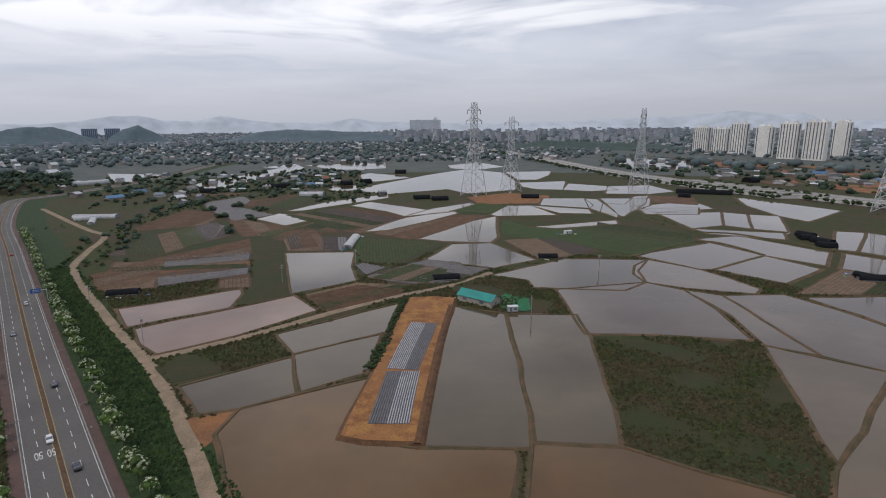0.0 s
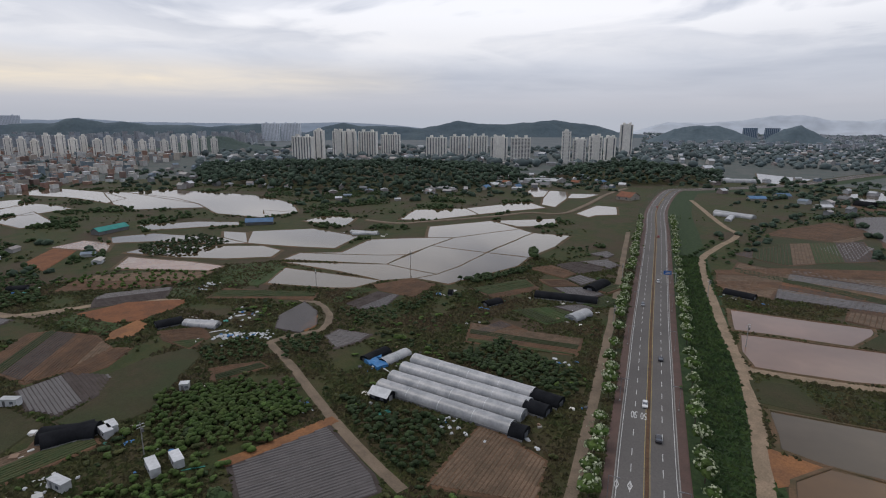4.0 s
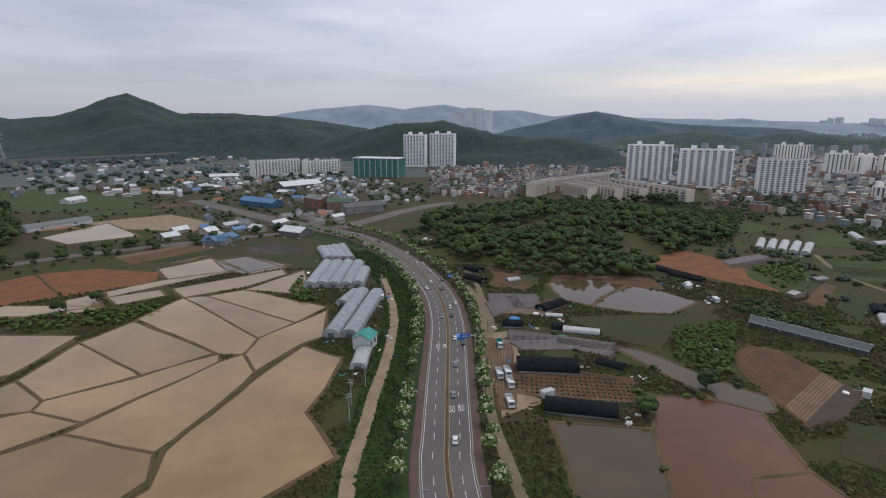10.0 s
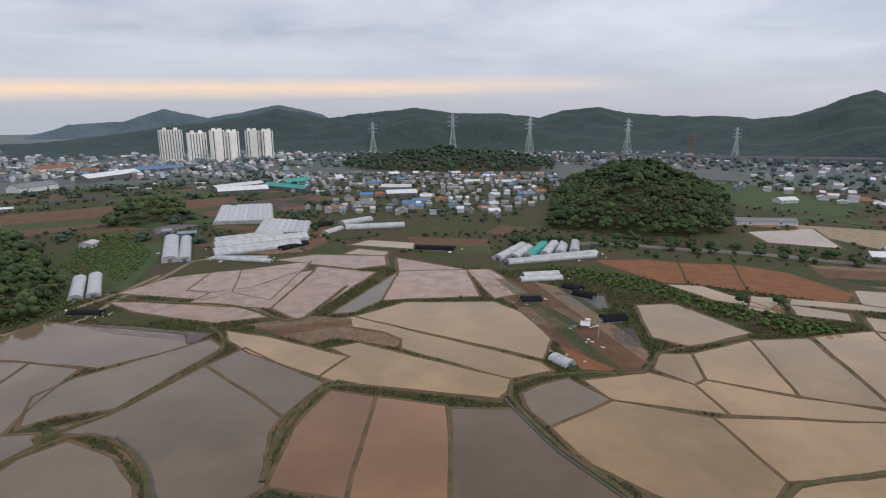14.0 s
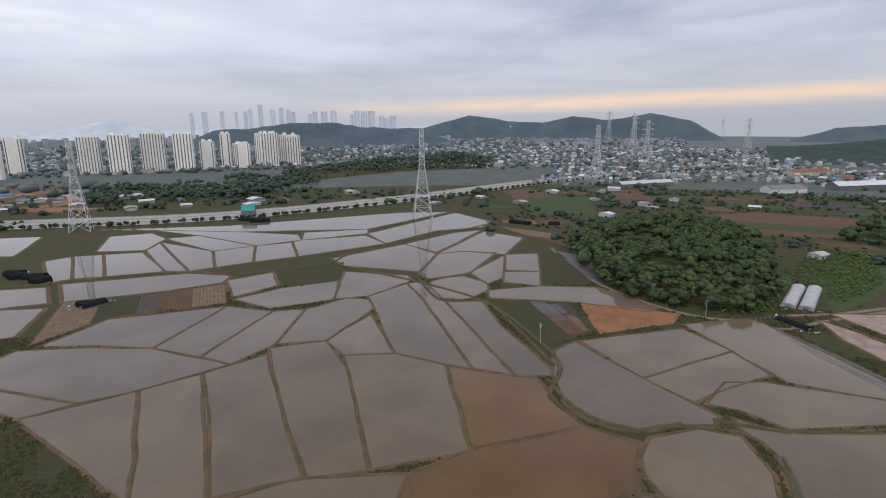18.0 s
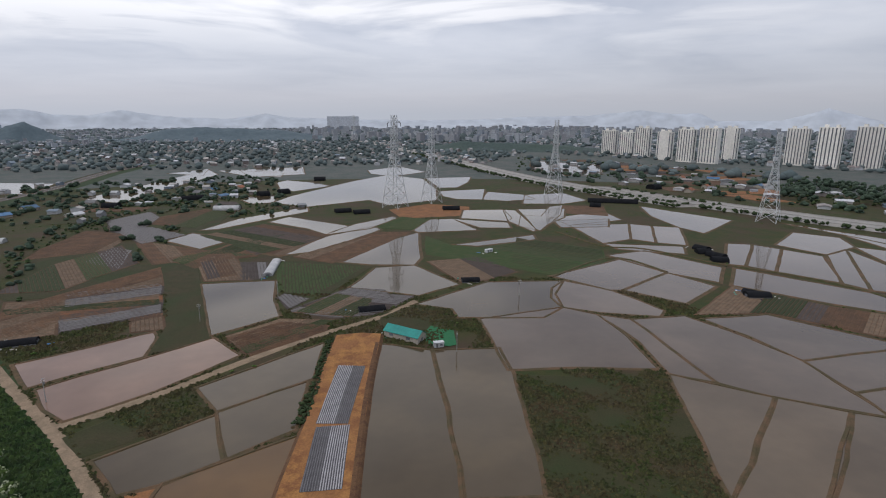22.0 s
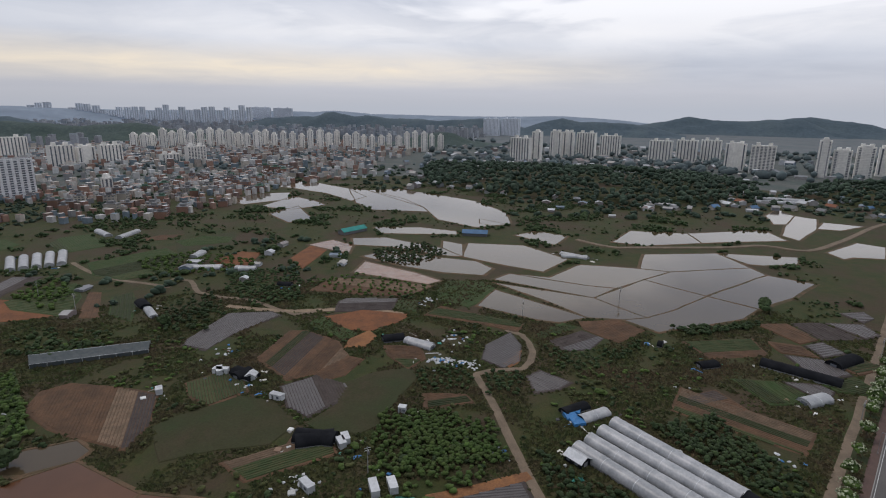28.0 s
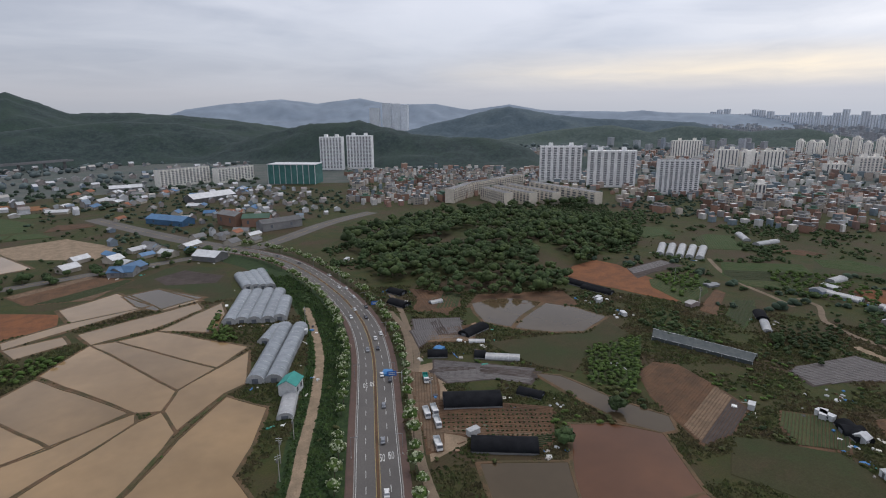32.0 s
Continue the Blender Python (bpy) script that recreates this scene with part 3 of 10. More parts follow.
paddy("p", 204.1, 687.8, 255.9, 681, 299.2, 706.7, 292.6, 780, 230.4, 768.6)
paddy("p", 348.1, 1130.8, 376.8, 1011.2, 481.4, 1066.3, 553.7, 1225.6, 423.4, 1362.2)
paddy("d", 162.2, -17.1, 153.3, -22.7, 154, -41.9, 142.6, -48.7, 155.3, -53.7, 173.7, -55.4, 195.5, -50.2, 196.7, -37, 186.1, -20.3, 172.5, -16.6)
paddy("d", 125.7, 11.3, 124.9, -44, 142.6, -48.7, 151.9, -40.5, 152.8, -17.2, 143.2, -4.4)
paddy("b", 126.2, 52.8, 125.7, 11.3, 143.3, 0.7, 155.3, -16, 163.9, -14, 181.3, -16.1, 187.2, 2.7, 163, 37.1, 142.4, 54.9)
paddy("p", 202.2, 10.4, 192.9, 1.2, 190.4, -16.3, 196.9, -25.8, 201.3, -42.3, 208.6, -44.8, 234.5, -19.5, 269, 12.2, 255.5, 20.1, 226.9, 19)
paddy("d", 234.5, -19.5, 277.2, -62.2, 303.5, -42.6, 270.6, 9.3)
paddy("d", 217.7, -37.9, 225, -44.1, 253.5, -72.9, 277.2, -62.2, 234.5, -19.5)
paddy("d", 277.2, -62.2, 247.7, -78.3, 240.2, -113.8, 256.1, -120.5, 331.8, -82.2, 310.6, -43.5)
paddy("d", 215.2, -54.6, 205.7, -68.8, 226.3, -123.2, 240, -124.5, 245.2, -69.4, 240.2, -53.4, 217.6, -42.8)
paddy("d", 201.1, -51.4, 187.5, -59.2, 161.5, -58.7, 143.8, -55, 124.8, -51.3, 124.4, -77.1, 137.7, -85.4, 148.8, -94.6, 153, -103.3, 214.2, -108.9, 202.3, -65.5, 208.5, -50.7)
paddy("d", 153, -103.3, 162, -129.4, 217.6, -128.9, 214.2, -108.9)
paddy("s", 308.7, -119.1, 259.5, -136.4, 244.6, -162.1, 262.7, -164.2, 313.5, -137.9, 339.3, -117)
paddy("s", 297.8, -154.5, 299.3, -171.6, 340.6, -204.3, 361.6, -165.1, 351.8, -126.7)
paddy("o", 144, -101.5, 133.3, -88.6, 124.4, -77.1, 101.9, -87.9, 110.2, -97.9, 137.6, -134.1, 155.1, -127)
paddy("o", 110.2, -97.9, 101.9, -87.9, 74, -99.1, 82, -109.3, 112.4, -145.5, 137.6, -134.1)
paddy("m", 82, -109.3, 74, -99.1, 31.3, -116.3, 35.7, -127.9, 43.5, -139, 66.9, -147.4, 91.4, -159.1, 109.8, -145.3)
paddy("t", 231.7, -129.3, 211.4, -127.1, 167.6, -131.9, 173.2, -153, 221.2, -143.2, 244, -135.8)
paddy("t", 158.8, -132.8, 131.8, -146.4, 100.4, -162.2, 100.9, -169.2, 105.2, -178.8, 181.8, -165.8, 186.9, -154.2, 173.2, -153, 167.6, -131.9)
paddy("t", 182.2, -182.9, 168.5, -182.2, 161, -173.6, 105.2, -178.8, 95.2, -196, 103.5, -200.6, 209.3, -189.1, 219.5, -172.1)
paddy("t", 103.8, -203.8, 112.4, -226.8, 142.6, -249.8, 164.6, -256.3, 204.1, -222.8, 209.3, -189.1)
paddy("s", 226.3, -167.2, 262.7, -258.6, 306.6, -243.4, 255.3, -168.9)
paddy("d", 214.1, -193.7, 216.2, -217, 252.2, -269.7, 222.1, -183.9)
paddy("s", 205.7, -229.1, 176.1, -259.3, 218.4, -302.5, 252.2, -269.7, 216.2, -217)
paddy("s", 252.2, -269.7, 218.4, -302.5, 279.3, -297)
paddy("s", 167.3, -260.6, 157, -282.3, 205.5, -314, 218.4, -302.5)
paddy("s", 279, -256, 270.5, -276.7, 290.9, -295.6, 335.9, -265.7, 345.8, -235.8)
paddy("t", 288.9, -325.6, 302.4, -344.6, 342.4, -328.3, 340.8, -304.4)
paddy("t", 290.9, -295.6, 296.7, -307.4, 324.5, -299.7, 320.2, -280.3)
paddy("d", 85.7, -161.4, 75.3, -156.4, 65.7, -187.4, 86.7, -193.5, 93.6, -181.3, 95.8, -171.2)
paddy("t", 55.1, -145.3, 34.1, -142.8, 21.6, -148.4, 9.6, -158.7, 7.5, -172.4, 33.1, -197.6, 65.7, -187.4, 75.3, -156.4)
paddy("t", 65.7, -187.4, 28.7, -203.4, 44.8, -219.4, 62.7, -219.7, 81.2, -195.7)
paddy("t", 62.6, -223.7, 44.8, -219.4, 42.6, -226.6, 54.7, -250.2, 66.5, -241.5)
paddy("t", 42.6, -226.6, 10.8, -233.2, 36.6, -283.2, 54.7, -250.2)
paddy("t", 10.8, -233.2, -16.5, -244.2, 15.2, -303.5, 36.6, -283.2)
paddy("t", -18.7, -242, -28.2, -237.1, -36.9, -252.5, -9.3, -334.6, 14, -307)
paddy("t", 28.7, -203.4, -17.3, -232.8, -18.7, -242, 42.6, -226.6, 44.8, -219.4)
paddy("t", 7.5, -172.4, -9.9, -187.6, -29.7, -217.1, -28.2, -237.1, -17.3, -232.8, 33.1, -197.6)
paddy("t", 28.6, -117.4, -40.9, -145.3, -41.3, -158.9, -39.6, -175.4, -50.4, -189.4, -64.3, -213.5, -53, -233.9, -29.2, -210, -9.9, -187.6, 3.9, -172.8, 9.1, -154.3, 36.5, -136.1)
paddy("t", -29.7, -217.1, -52.6, -237.3, -63.8, -240.8, -76.3, -276, -36.9, -252.5, -28.2, -237.1)
paddy("t", -36.9, -252.5, -57.2, -265.7, -21.4, -331.8, -9.3, -334.6)
paddy("t", -57.2, -265.7, -77.6, -281.9, -42, -334.8, -21.4, -331.8)
paddy("t", -68.5, -312.4, -81.4, -340.7, -85.8, -363.5, -42, -334.8)
paddy("t", 74.6, -258.8, 56.5, -257.6, 38.3, -294.1, 81.3, -316.8, 97.8, -300.3)
paddy("t", 64.4, -336.6, 33.1, -338.9, 77.8, -362.9, 96.9, -352.1)
paddy("t", 46.4, -331, 30.8, -333.6, 36.3, -364.8, 50.2, -359.1)
paddy("t", 29.7, -354.7, -46.3, -384.3, -2.1, -380.4, 31, -366.9)
paddy("t", 24.4, -336.2, 0.3, -343.6, 2.4, -357.8, 29.7, -354.7)
paddy("t", -9.3, -334.6, -42.5, -340.4, -72, -357.9, -72.9, -372.1, -4.3, -356.7)
paddy("t", -2.1, -380.4, -46.3, -384.3, -31.8, -427.3, 2.3, -410)
paddy("t", -51.4, -370.7, -75.1, -376.7, -56.6, -420.9, -38.6, -418.4)
paddy("t", 66.9, -530.2, 16.3, -542.1, 43.8, -626.2, 89.7, -569.8)
paddy("w", -93.8, -96, -114.7, -83.9, -138.4, -112.6, -112, -130.6)
paddy("r", -134.5, -106.8, -114.7, -83.9, -123, -63.5, -144.3, -81.1, -162, -75, -181.6, -103.1, -171.2, -119.8, -157.7, -129.1)
paddy("r", -123, -63.5, -111.3, -55.8, -138.1, -30.4, -149.1, -36.7, -154.6, -49.1, -162, -75, -144.3, -81.1)
paddy("r", -81.4, -84, -111.3, -55.8, -120.3, -63.9, -114.7, -83.9, -92.7, -93.8)
paddy("w", -176.2, -141.7, -175.3, -117.3, -181.6, -103.1, -187.1, -101.3, -194.7, -108.5, -188.8, -129.8, -185.5, -159.7, -178.3, -169.4)
paddy("w", -38.2, -388.6, -47, -373, -78.5, -381.8, -56.6, -420.9, -33.8, -416.9)
paddy("w", -708.5, -158, -743.5, -109.1, -805.3, -114.8, -798.9, -158.1, -731.5, -186.7)
paddy("w", -669.3, -94, -696.8, -57.7, -733.6, -75.2, -770.5, -105.7, -690.1, -135.7)
paddy("w", -589.5, -87.7, -606.1, -63.5, -691.5, -90.6, -640.7, -115.6)
paddy("w", -848.2, -113.1, -789.9, -59.3, -726.8, -26.8, -761.7, -8, -839.5, -32.7, -912.5, -87.2, -955.4, -128.4, -881.5, -161.7)
paddy("w", -712.7, -19.6, -659.9, 0.5, -641.6, 66.6, -672.5, 63.5, -739.2, 43.8, -822.8, -6, -839.5, -32.7)
paddy("w", -672.5, 63.5, -593.2, 72.3, -549.2, 107, -566.3, 147.6, -628.9, 157.4, -710.9, 138.9, -763.1, 100.9, -831.5, 40.6, -822.8, -6)
paddy("w", -529.4, 7.5, -518.3, 81.7, -533.1, 83.6, -554.4, 50.3, -558.7, 2.2)
paddy("w", -293.7, 91.7, -287, 105.4, -293.2, 123.8, -349.8, 81.3, -319.5, 62.7)
paddy("w", -352.1, 147.1, -344.2, 164.7, -378.1, 223.9, -389, 205.2, -404.2, 161.2, -372.6, 127.3, -385.1, 100.4)
paddy("w", -326.5, 141.6, -344.2, 164.7, -352.1, 147.1, -385.1, 100.4, -372.5, 85.2)
paddy("w", -326.6, 107.7, -293.2, 123.8, -287.5, 144, -289.6, 159.4, -326.5, 141.6, -364.6, 83.5)
paddy("w", -289.6, 159.4, -301.2, 185.3, -322.4, 218.7, -360.9, 193.8, -326.5, 141.6)
paddy("w", -360.9, 193.8, -322.4, 218.7, -362.9, 292.2, -382.5, 293.5, -378.1, 223.9)
paddy("w", -389, 205.2, -378.1, 223.9, -382.5, 293.5, -427.8, 294.9, -429.7, 228.7)
paddy("w", -391.8, 298.7, -387.6, 308.9, -388.2, 338.6, -407.3, 357.5, -427.8, 294.9)
paddy("w", -296.1, 236.7, -313.5, 274.8, -339, 312.4, -362.9, 292.2, -322.4, 218.7)
paddy("w", -287.5, 144, -267, 155.7, -281.1, 215.8, -296.1, 236.7, -322.4, 218.7, -301.2, 185.3, -289.6, 159.4)
paddy("w", -436, 73.5, -406.2, 103, -387.1, 126.7, -419.6, 158.4, -469.8, 134.3, -482.4, 85.9)
paddy("w", -458.5, 243.2, -464.2, 303.5, -504.2, 312.5, -511.6, 284.1, -521.4, 260.5, -475.6, 220.7)
paddy("w", -464.2, 303.5, -465.2, 346.3, -466, 391.9, -513, 403.1, -504.2, 312.5)
paddy("w", -539.4, 434.4, -538.2, 449.7, -584, 495.1, -628.4, 507.7, -586.4, 460.5)
paddy("w", -529.9, 441.1, -486.8, 403, -465, 403.6, -513.7, 464.7, -562.6, 506.9, -584, 495.1)
paddy("w", -513.7, 464.7, -503.9, 483.6, -520.5, 526.5, -533.5, 512.7, -543.8, 499)
paddy("w", -399, 390.7, -403.3, 403.7, -395.8, 426.8, -433.3, 464.9, -451.8, 453, -421.1, 394.5)
paddy("s", -365.1, 37.4, -372, 47.4, -394.5, 30.3, -429.1, -6.1, -398.6, -14.7)
paddy("s", -455.1, -19.9, -484.6, -16.9, -505.9, -36.6, -488, -57.2)
paddy("w", -411.7, 24.3, -392.5, 51.3, -382.7, 79.8, -399.4, 91.2, -421.3, 82.1, -433.9, 56.7, -463.7, 13.4, -445, -9)
paddy("w", -484.6, -16.9, -475.8, 13.9, -441, 57.6, -436, 73.5, -465.7, 60.9, -511.1, 11.9, -511.3, -18.7)
paddy("w", -465.7, 60.9, -436, 73.5, -478.5, 80.5, -493, 64.4)
paddy("w", -144.6, 565.4, -117.9, 598.5, -65.3, 659.2, -70.4, 694, -135.2, 620.8, -161.1, 560.4)
paddy("w", -57.1, 557.2, -37.3, 526.9, -32.4, 538.7, -16, 565.5, -83.5, 625.7, -100.5, 597.9)
paddy("w", 4.7, 550, 35.5, 604.2, 31.3, 615.2, -10.2, 574.7, -37.3, 526.9)
paddy("w", -142.1, 726, -116.7, 734.1, -117.3, 791.5, -154.8, 793.1, -160.2, 758.6)
paddy("w", -126.5, 871.3, -102.4, 841.3, -53.1, 899.6, -74.9, 939.8, -129.7, 985.3, -143.1, 953.4)
paddy("w", -116.7, 734.1, -70.4, 694, 6.5, 742.2, 31.7, 695.6, 96.6, 732.3, 110.5, 839.5, 106.1, 983.6, 48, 1058.7, -16.6, 962.3, -100.6, 790.8)
paddy("w", 15.2, 1079.9, 57.6, 1033.4, 125, 1108.4, 81, 1227.7, 10.2, 1151.4)
paddy("w", 117.6, 859.8, 146.6, 858.4, 177.3, 926.9, 197.5, 1006.7, 112.4, 994.3)
paddy("w", 110.8, 764.5, 126.3, 737.3, 159.5, 729.8, 186.5, 836, 112.1, 819)
paddy("w", 159.5, 729.8, 189.5, 712.9, 231.3, 726.9, 230.4, 768.6, 183.8, 804.5)
paddy("w", 105.7, 595.2, 153.4, 573.3, 162.2, 589.3, 167.1, 645.9, 118.1, 647.7)
paddy("w", 51, 525.9, 111.2, 529.4, 95.7, 591.4, 70.8, 592.3, 47.3, 536.3)
paddy("w", 116.4, 541, 146.8, 536.7, 151, 563.9, 95.7, 591.4)
paddy("w", 153.4, 573.3, 165, 514.7, 171, 527.6, 180.2, 637.8, 167.1, 645.9)
paddy("w", 171, 527.6, 172.9, 519, 190.9, 549.6, 222.2, 587.3, 244.3, 643.1, 185.6, 645.3)
paddy("w", 199, 531.8, 249.1, 530.3, 267.8, 571.6, 203.1, 567.9)
paddy("w", 376.8, 1011.2, 463.9, 1022.4, 480.1, 1145.7, 368.1, 1168.2)
paddy("w", -293.1, 1078.4, -316.2, 1212.5, -369.5, 1124.3)
paddy("w", -213.6, 1073.8, -148.3, 1045, -151.7, 1111.3, -243.9, 1167.3)
paddy("w", -207.2, 1165, -114, 1109, -124.6, 1184.3, -240, 1277.4)
paddy("w", -467.5, 163.1, -502.8, 187.7, -526.6, 164, -511.4, 137.1)
paddy("w", -506.8, 848.1, -467.3, 858.6, -494.7, 976.1, -604.3, 998.7)
paddy("w", -307.2, 748.9, -301.2, 843.9, -270.3, 1095.5, -311.6, 1192.3, -343.3, 958.5, -372.7, 794.9)
paddy("w", -197.3, 1045.1, -109.9, 1085.9, -127, 1235.4, -289.1, 1168.8)
paddy("w", -569.8, 113.4, -557.6, 125.4, -559.6, 145.5, -593.4, 118.9)
paddy("s", 325.1, -157.2, 309, -163.7, 298.9, -184.3, 307.8, -236.2, 340.6, -204.3, 351.1, -188.2)
paddy("s", 299.3, -143.4, 286, -150.3, 255.3, -168.9, 300.7, -236.5, 303.2, -222.8, 298.9, -184.3, 309, -163.7)
paddy("s", 299.3, -171.6, 268, -177.5, 321.6, -250, 340.6, -204.3)

plot("olive", -43.4, -433.3, -69, -414.4, -79.3, -367.8, -96.2, -372.8, -109.4, -449, -81.3, -483.4, -19.9, -433.3)
plot("mulch", -62.9, -427.5, -93.6, -412, -104.2, -428.2, -82.2, -462.6, -58.1, -451.3)
plot("brown", 20.1, -435.1, -15.5, -422.4, -46.2, -457.3, -19.2, -489.3, 31.9, -465.2)
plot("lot", 37.8, -591.6, -27, -544.1, -49.9, -580.8, -11.8, -656.4, 64.1, -637.5)
plot("olive", -466.4, -159.5, -498.7, -122.9, -549, -132.8, -516, -176.8)
plot("lot", -100.3, -141.5, -116.9, -143.3, -123.3, -149.2, -131.1, -175.2, -148.9, -206.9, -138, -209)
plot("green", 173.4, -816, 125.6, -737.2, 25, -724.1, 13.2, -772.3, 75, -895.5, 151.2, -990.7, 225.2, -939.5)
plot("brown", 199.2, -284.4, 150.2, -256.8, 105.5, -222, 65.2, -211.1, 68, -237.1, 103, -276, 145.6, -306.2, 178.9, -306.7)
plot("rust", 99.5, -354.1, 87.9, -363.6, 107.6, -413.7, 129.6, -408.9, 157.9, -383)
plot("rust", 86.1, -364.3, 53.6, -368.2, 75.2, -431.2, 105.6, -414.6)
plot("rust", 51.8, -368.9, 4.9, -377.6, 2.1, -401.8, 40.1, -431.2, 73.1, -432)
plot("brown", 230.6, -148.3, 214.8, -147.7, 201.7, -151.0, 191.7, -163.3, 180.7, -167.6, 163.5, -172.7, 164.7, -180.2, 180.2, -182.4, 204.8, -174.6, 220.3, -165.4)
plot("orange", 203.6, -173.6, 182.2, -169.0, 164.0, -173.2, 164.7, -180.2, 180.2, -182.4)
plot("mulch", 323.8, -86.8, 286.2, -96.8, 241.5, -117.9, 246.0, -130.4, 288.7, -108.4)
plot("green", 471.6, -98.3, 490.7, -123.6, 431.1, -130.2, 378.5, -106.7, 325.6, -99.9, 328.5, -77.4, 328.1, -63.3)
plot("green", 442.0, -141.0, 506.8, -185.2, 468.6, -215.2, 403.2, -171.5, 350.1, -129.0, 382.7, -133.5)
plot("brown", 126, -237.9, 107.6, -254.4, 130.9, -275.4, 148.7, -257.4)
plot("mulch", 122.7, -273.3, 106.6, -285.3, 119.8, -310.1, 146.8, -292.6)
plot("rust", 86.7, -205.5, 68.2, -216.2, 71.7, -235.6, 96, -241.6, 105.5, -222)
plot("grass", 118.7, -317.2, 91.7, -315.1, 86.8, -337, 136.5, -363.8, 174.9, -339.6)
plot("mulch", 82.9, -238.8, 72.6, -242.9, 85.9, -265.1, 96.5, -258.9)
plot("orange", -73.6, 146.2, -68.3, 139.8, -65.5, 149.1, -64.5, 159.7, -80.1, 155.1)
plot("grass", 56.3, 177.1, 52.3, 148.1, 49.7, 137.4, 67.4, 127.5, 85.1, 117.8, 95.5, 116.9, 108.2, 144.5, 129.6, 206.6, 62.1, 218.1)
plot("brown", -59.2, 255.5, -39.7, 274.5, -17.3, 297.5, -49.4, 303.7, -75, 279.9)
plot("green", -58.4, 353.7, -34.1, 341.5, 0.5, 407.9, -68.5, 430.4)
plot("mulch", -20.6, 299.8, 5.1, 302.7, 30.4, 333.3, -16.4, 351.3, -46.8, 315.4)
plot("green", 48.7, 438.8, 112.3, 386.5, 133.6, 365.4, 184.9, 394.1, 201, 435, 155.3, 478.5, 96, 456.7, 74.2, 470, 56.4, 510)
plot("rows", 62.7, 357.4, 77.8, 357.1, 109.9, 377.7, 89.9, 426.6, 46.4, 417)
plot("grass", -115.3, 304.8, -104, 264.6, -81.5, 282, -128.4, 431.9, -157.3, 437)
plot("brown", -194.1, 300.5, -120.5, 329.4, -131.4, 361.3, -217.8, 352.3)
plot("mulch", -182.5, 347.2, -129.5, 361.3, -136.8, 383, -191.7, 367.3)
plot("mulch", -165, 303.4, -118.3, 322.9, -124.4, 346.1, -175.5, 324)
plot("rows", -110.4, 382.4, -78.1, 381.7, -107.4, 459.4, -133.7, 450.3)
plot("grass", -231.8, 376.4, -169.5, 432.8, -204.1, 511.3, -258.2, 463.2)
plot("brown", -160.4, 432.6, -87.2, 454, -142.3, 481, -210.1, 527.1)
plot("grass", -109.9, 192.6, -96.8, 178.7, -61, 201.2, -72.8, 226.2)
plot("grass", 8.8, 267.3, 26.6, 258.4, 43.2, 254, 48.6, 302, 29, 317.7, 5.1, 302.7)
plot("orange", 40.3, 604.1, 118.3, 612.2, 129.7, 673, 83.6, 702.6, 30.3, 663.3)
plot("green", 50.1, 536.2, 72.3, 592.2, 41, 614.8, 7.7, 555.2)
plot("brown", -25.7, 420.2, -16.8, 424.4, 46.2, 529.7, 13.1, 534, -58, 445.8)
plot("brown", -133.4, 460, -86.5, 458.8, -67.6, 446.1, -32, 530.3, -66.8, 539.7, -114.3, 508.5)
plot("brown", -125.1, 414, -106.6, 472.3, -120.9, 479.6, -156.4, 448.3)
plot("brown", -179.9, 284.5, -160.6, 294.6, -170.6, 317.6, -200.6, 300.7)
plot("grass", -219.6, 355.4, -133.1, 366.1, -155.8, 432.5, -229.2, 434.3, -235.9, 376.5)
plot("mulch", -178.9, 422.3, -193, 482.3, -214.1, 496.9, -216.1, 445.3)
plot("rows", -126.4, 298.3, -108.5, 299.1, -118.7, 324.2, -134.8, 317)
plot("brown", -219.4, 600.1, -167.8, 570.9, -153.5, 666.4, -188.3, 694, -225.1, 644.5)
plot("mulch", -241, 562.1, -213.9, 537, -223.5, 639.8, -247.7, 680.2, -272.7, 623.3)
plot("grass", -110.7, 485.6, -86, 474.2, -67.2, 522.9, -96.4, 568.7, -127.2, 548)
plot("brown", -271.8, 498.4, -265.3, 458.4, -213.3, 482.9, -219.2, 550.8, -269.7, 574.1)
plot("brown", -120.5, 436.1, -86.4, 449.1, -89.5, 466.5, -138.6, 467.7, -157.4, 450.9)
plot("brown", -113.8, -173.9, -101.5, -145.7, -107, -143.3, -140.9, -196.9, -131.4, -205.9)
plot("brown", -208.2, -260, -269.8, -219.9, -283.4, -246.7, -230.5, -275.8)
plot("dry", 118.7, -236.5, 104.8, -255.5, 128.7, -270.8, 147.8, -252.6)
plot("brown", 281.3, -323, 230.8, -353.3, 263.4, -395.1, 323.2, -358.6)
plot("brown", 739.3, 105.4, 825.8, 66.2, 941.8, 133.4, 903.8, 174.7)
plot("green", 657.8, 87.3, 685.3, 12.4, 858.1, 33.3, 828.7, 117.8)
plot("brown", 597.1, -139.3, 605.6, -363.6, 688.1, -410.9, 752, -173.7, 661.6, -15.6)
plot("brown", 550.7, 90.9, 499.1, 35.3, 570.8, 46.2, 609, 138.3)
plot("mulch", 396.8, 7.1, 395.9, -22.6, 451.8, -6.3, 475.4, 43.8)
plot("dry", 230.3, 274.4, 272.4, 224.8, 309.5, 254.8, 278.4, 280.3, 244.9, 327.4, 185.1, 277.3)
plot("grass", 314.6, 209.5, 340.7, 182.2, 388.2, 202.6, 348.2, 241.5)
plot("grass", 290.1, 53.4, 259.5, 24.6, 284.7, 2.8, 331.3, 20.4, 321.1, 71.2)
plot("orange", 283, 0.4, 310.7, -38.5, 329.3, -44.1, 334.3, 13.2)
plot("mulch", 292.6, 24.4, 306.8, 10.5, 330.9, 20.2, 329.3, 45.1)
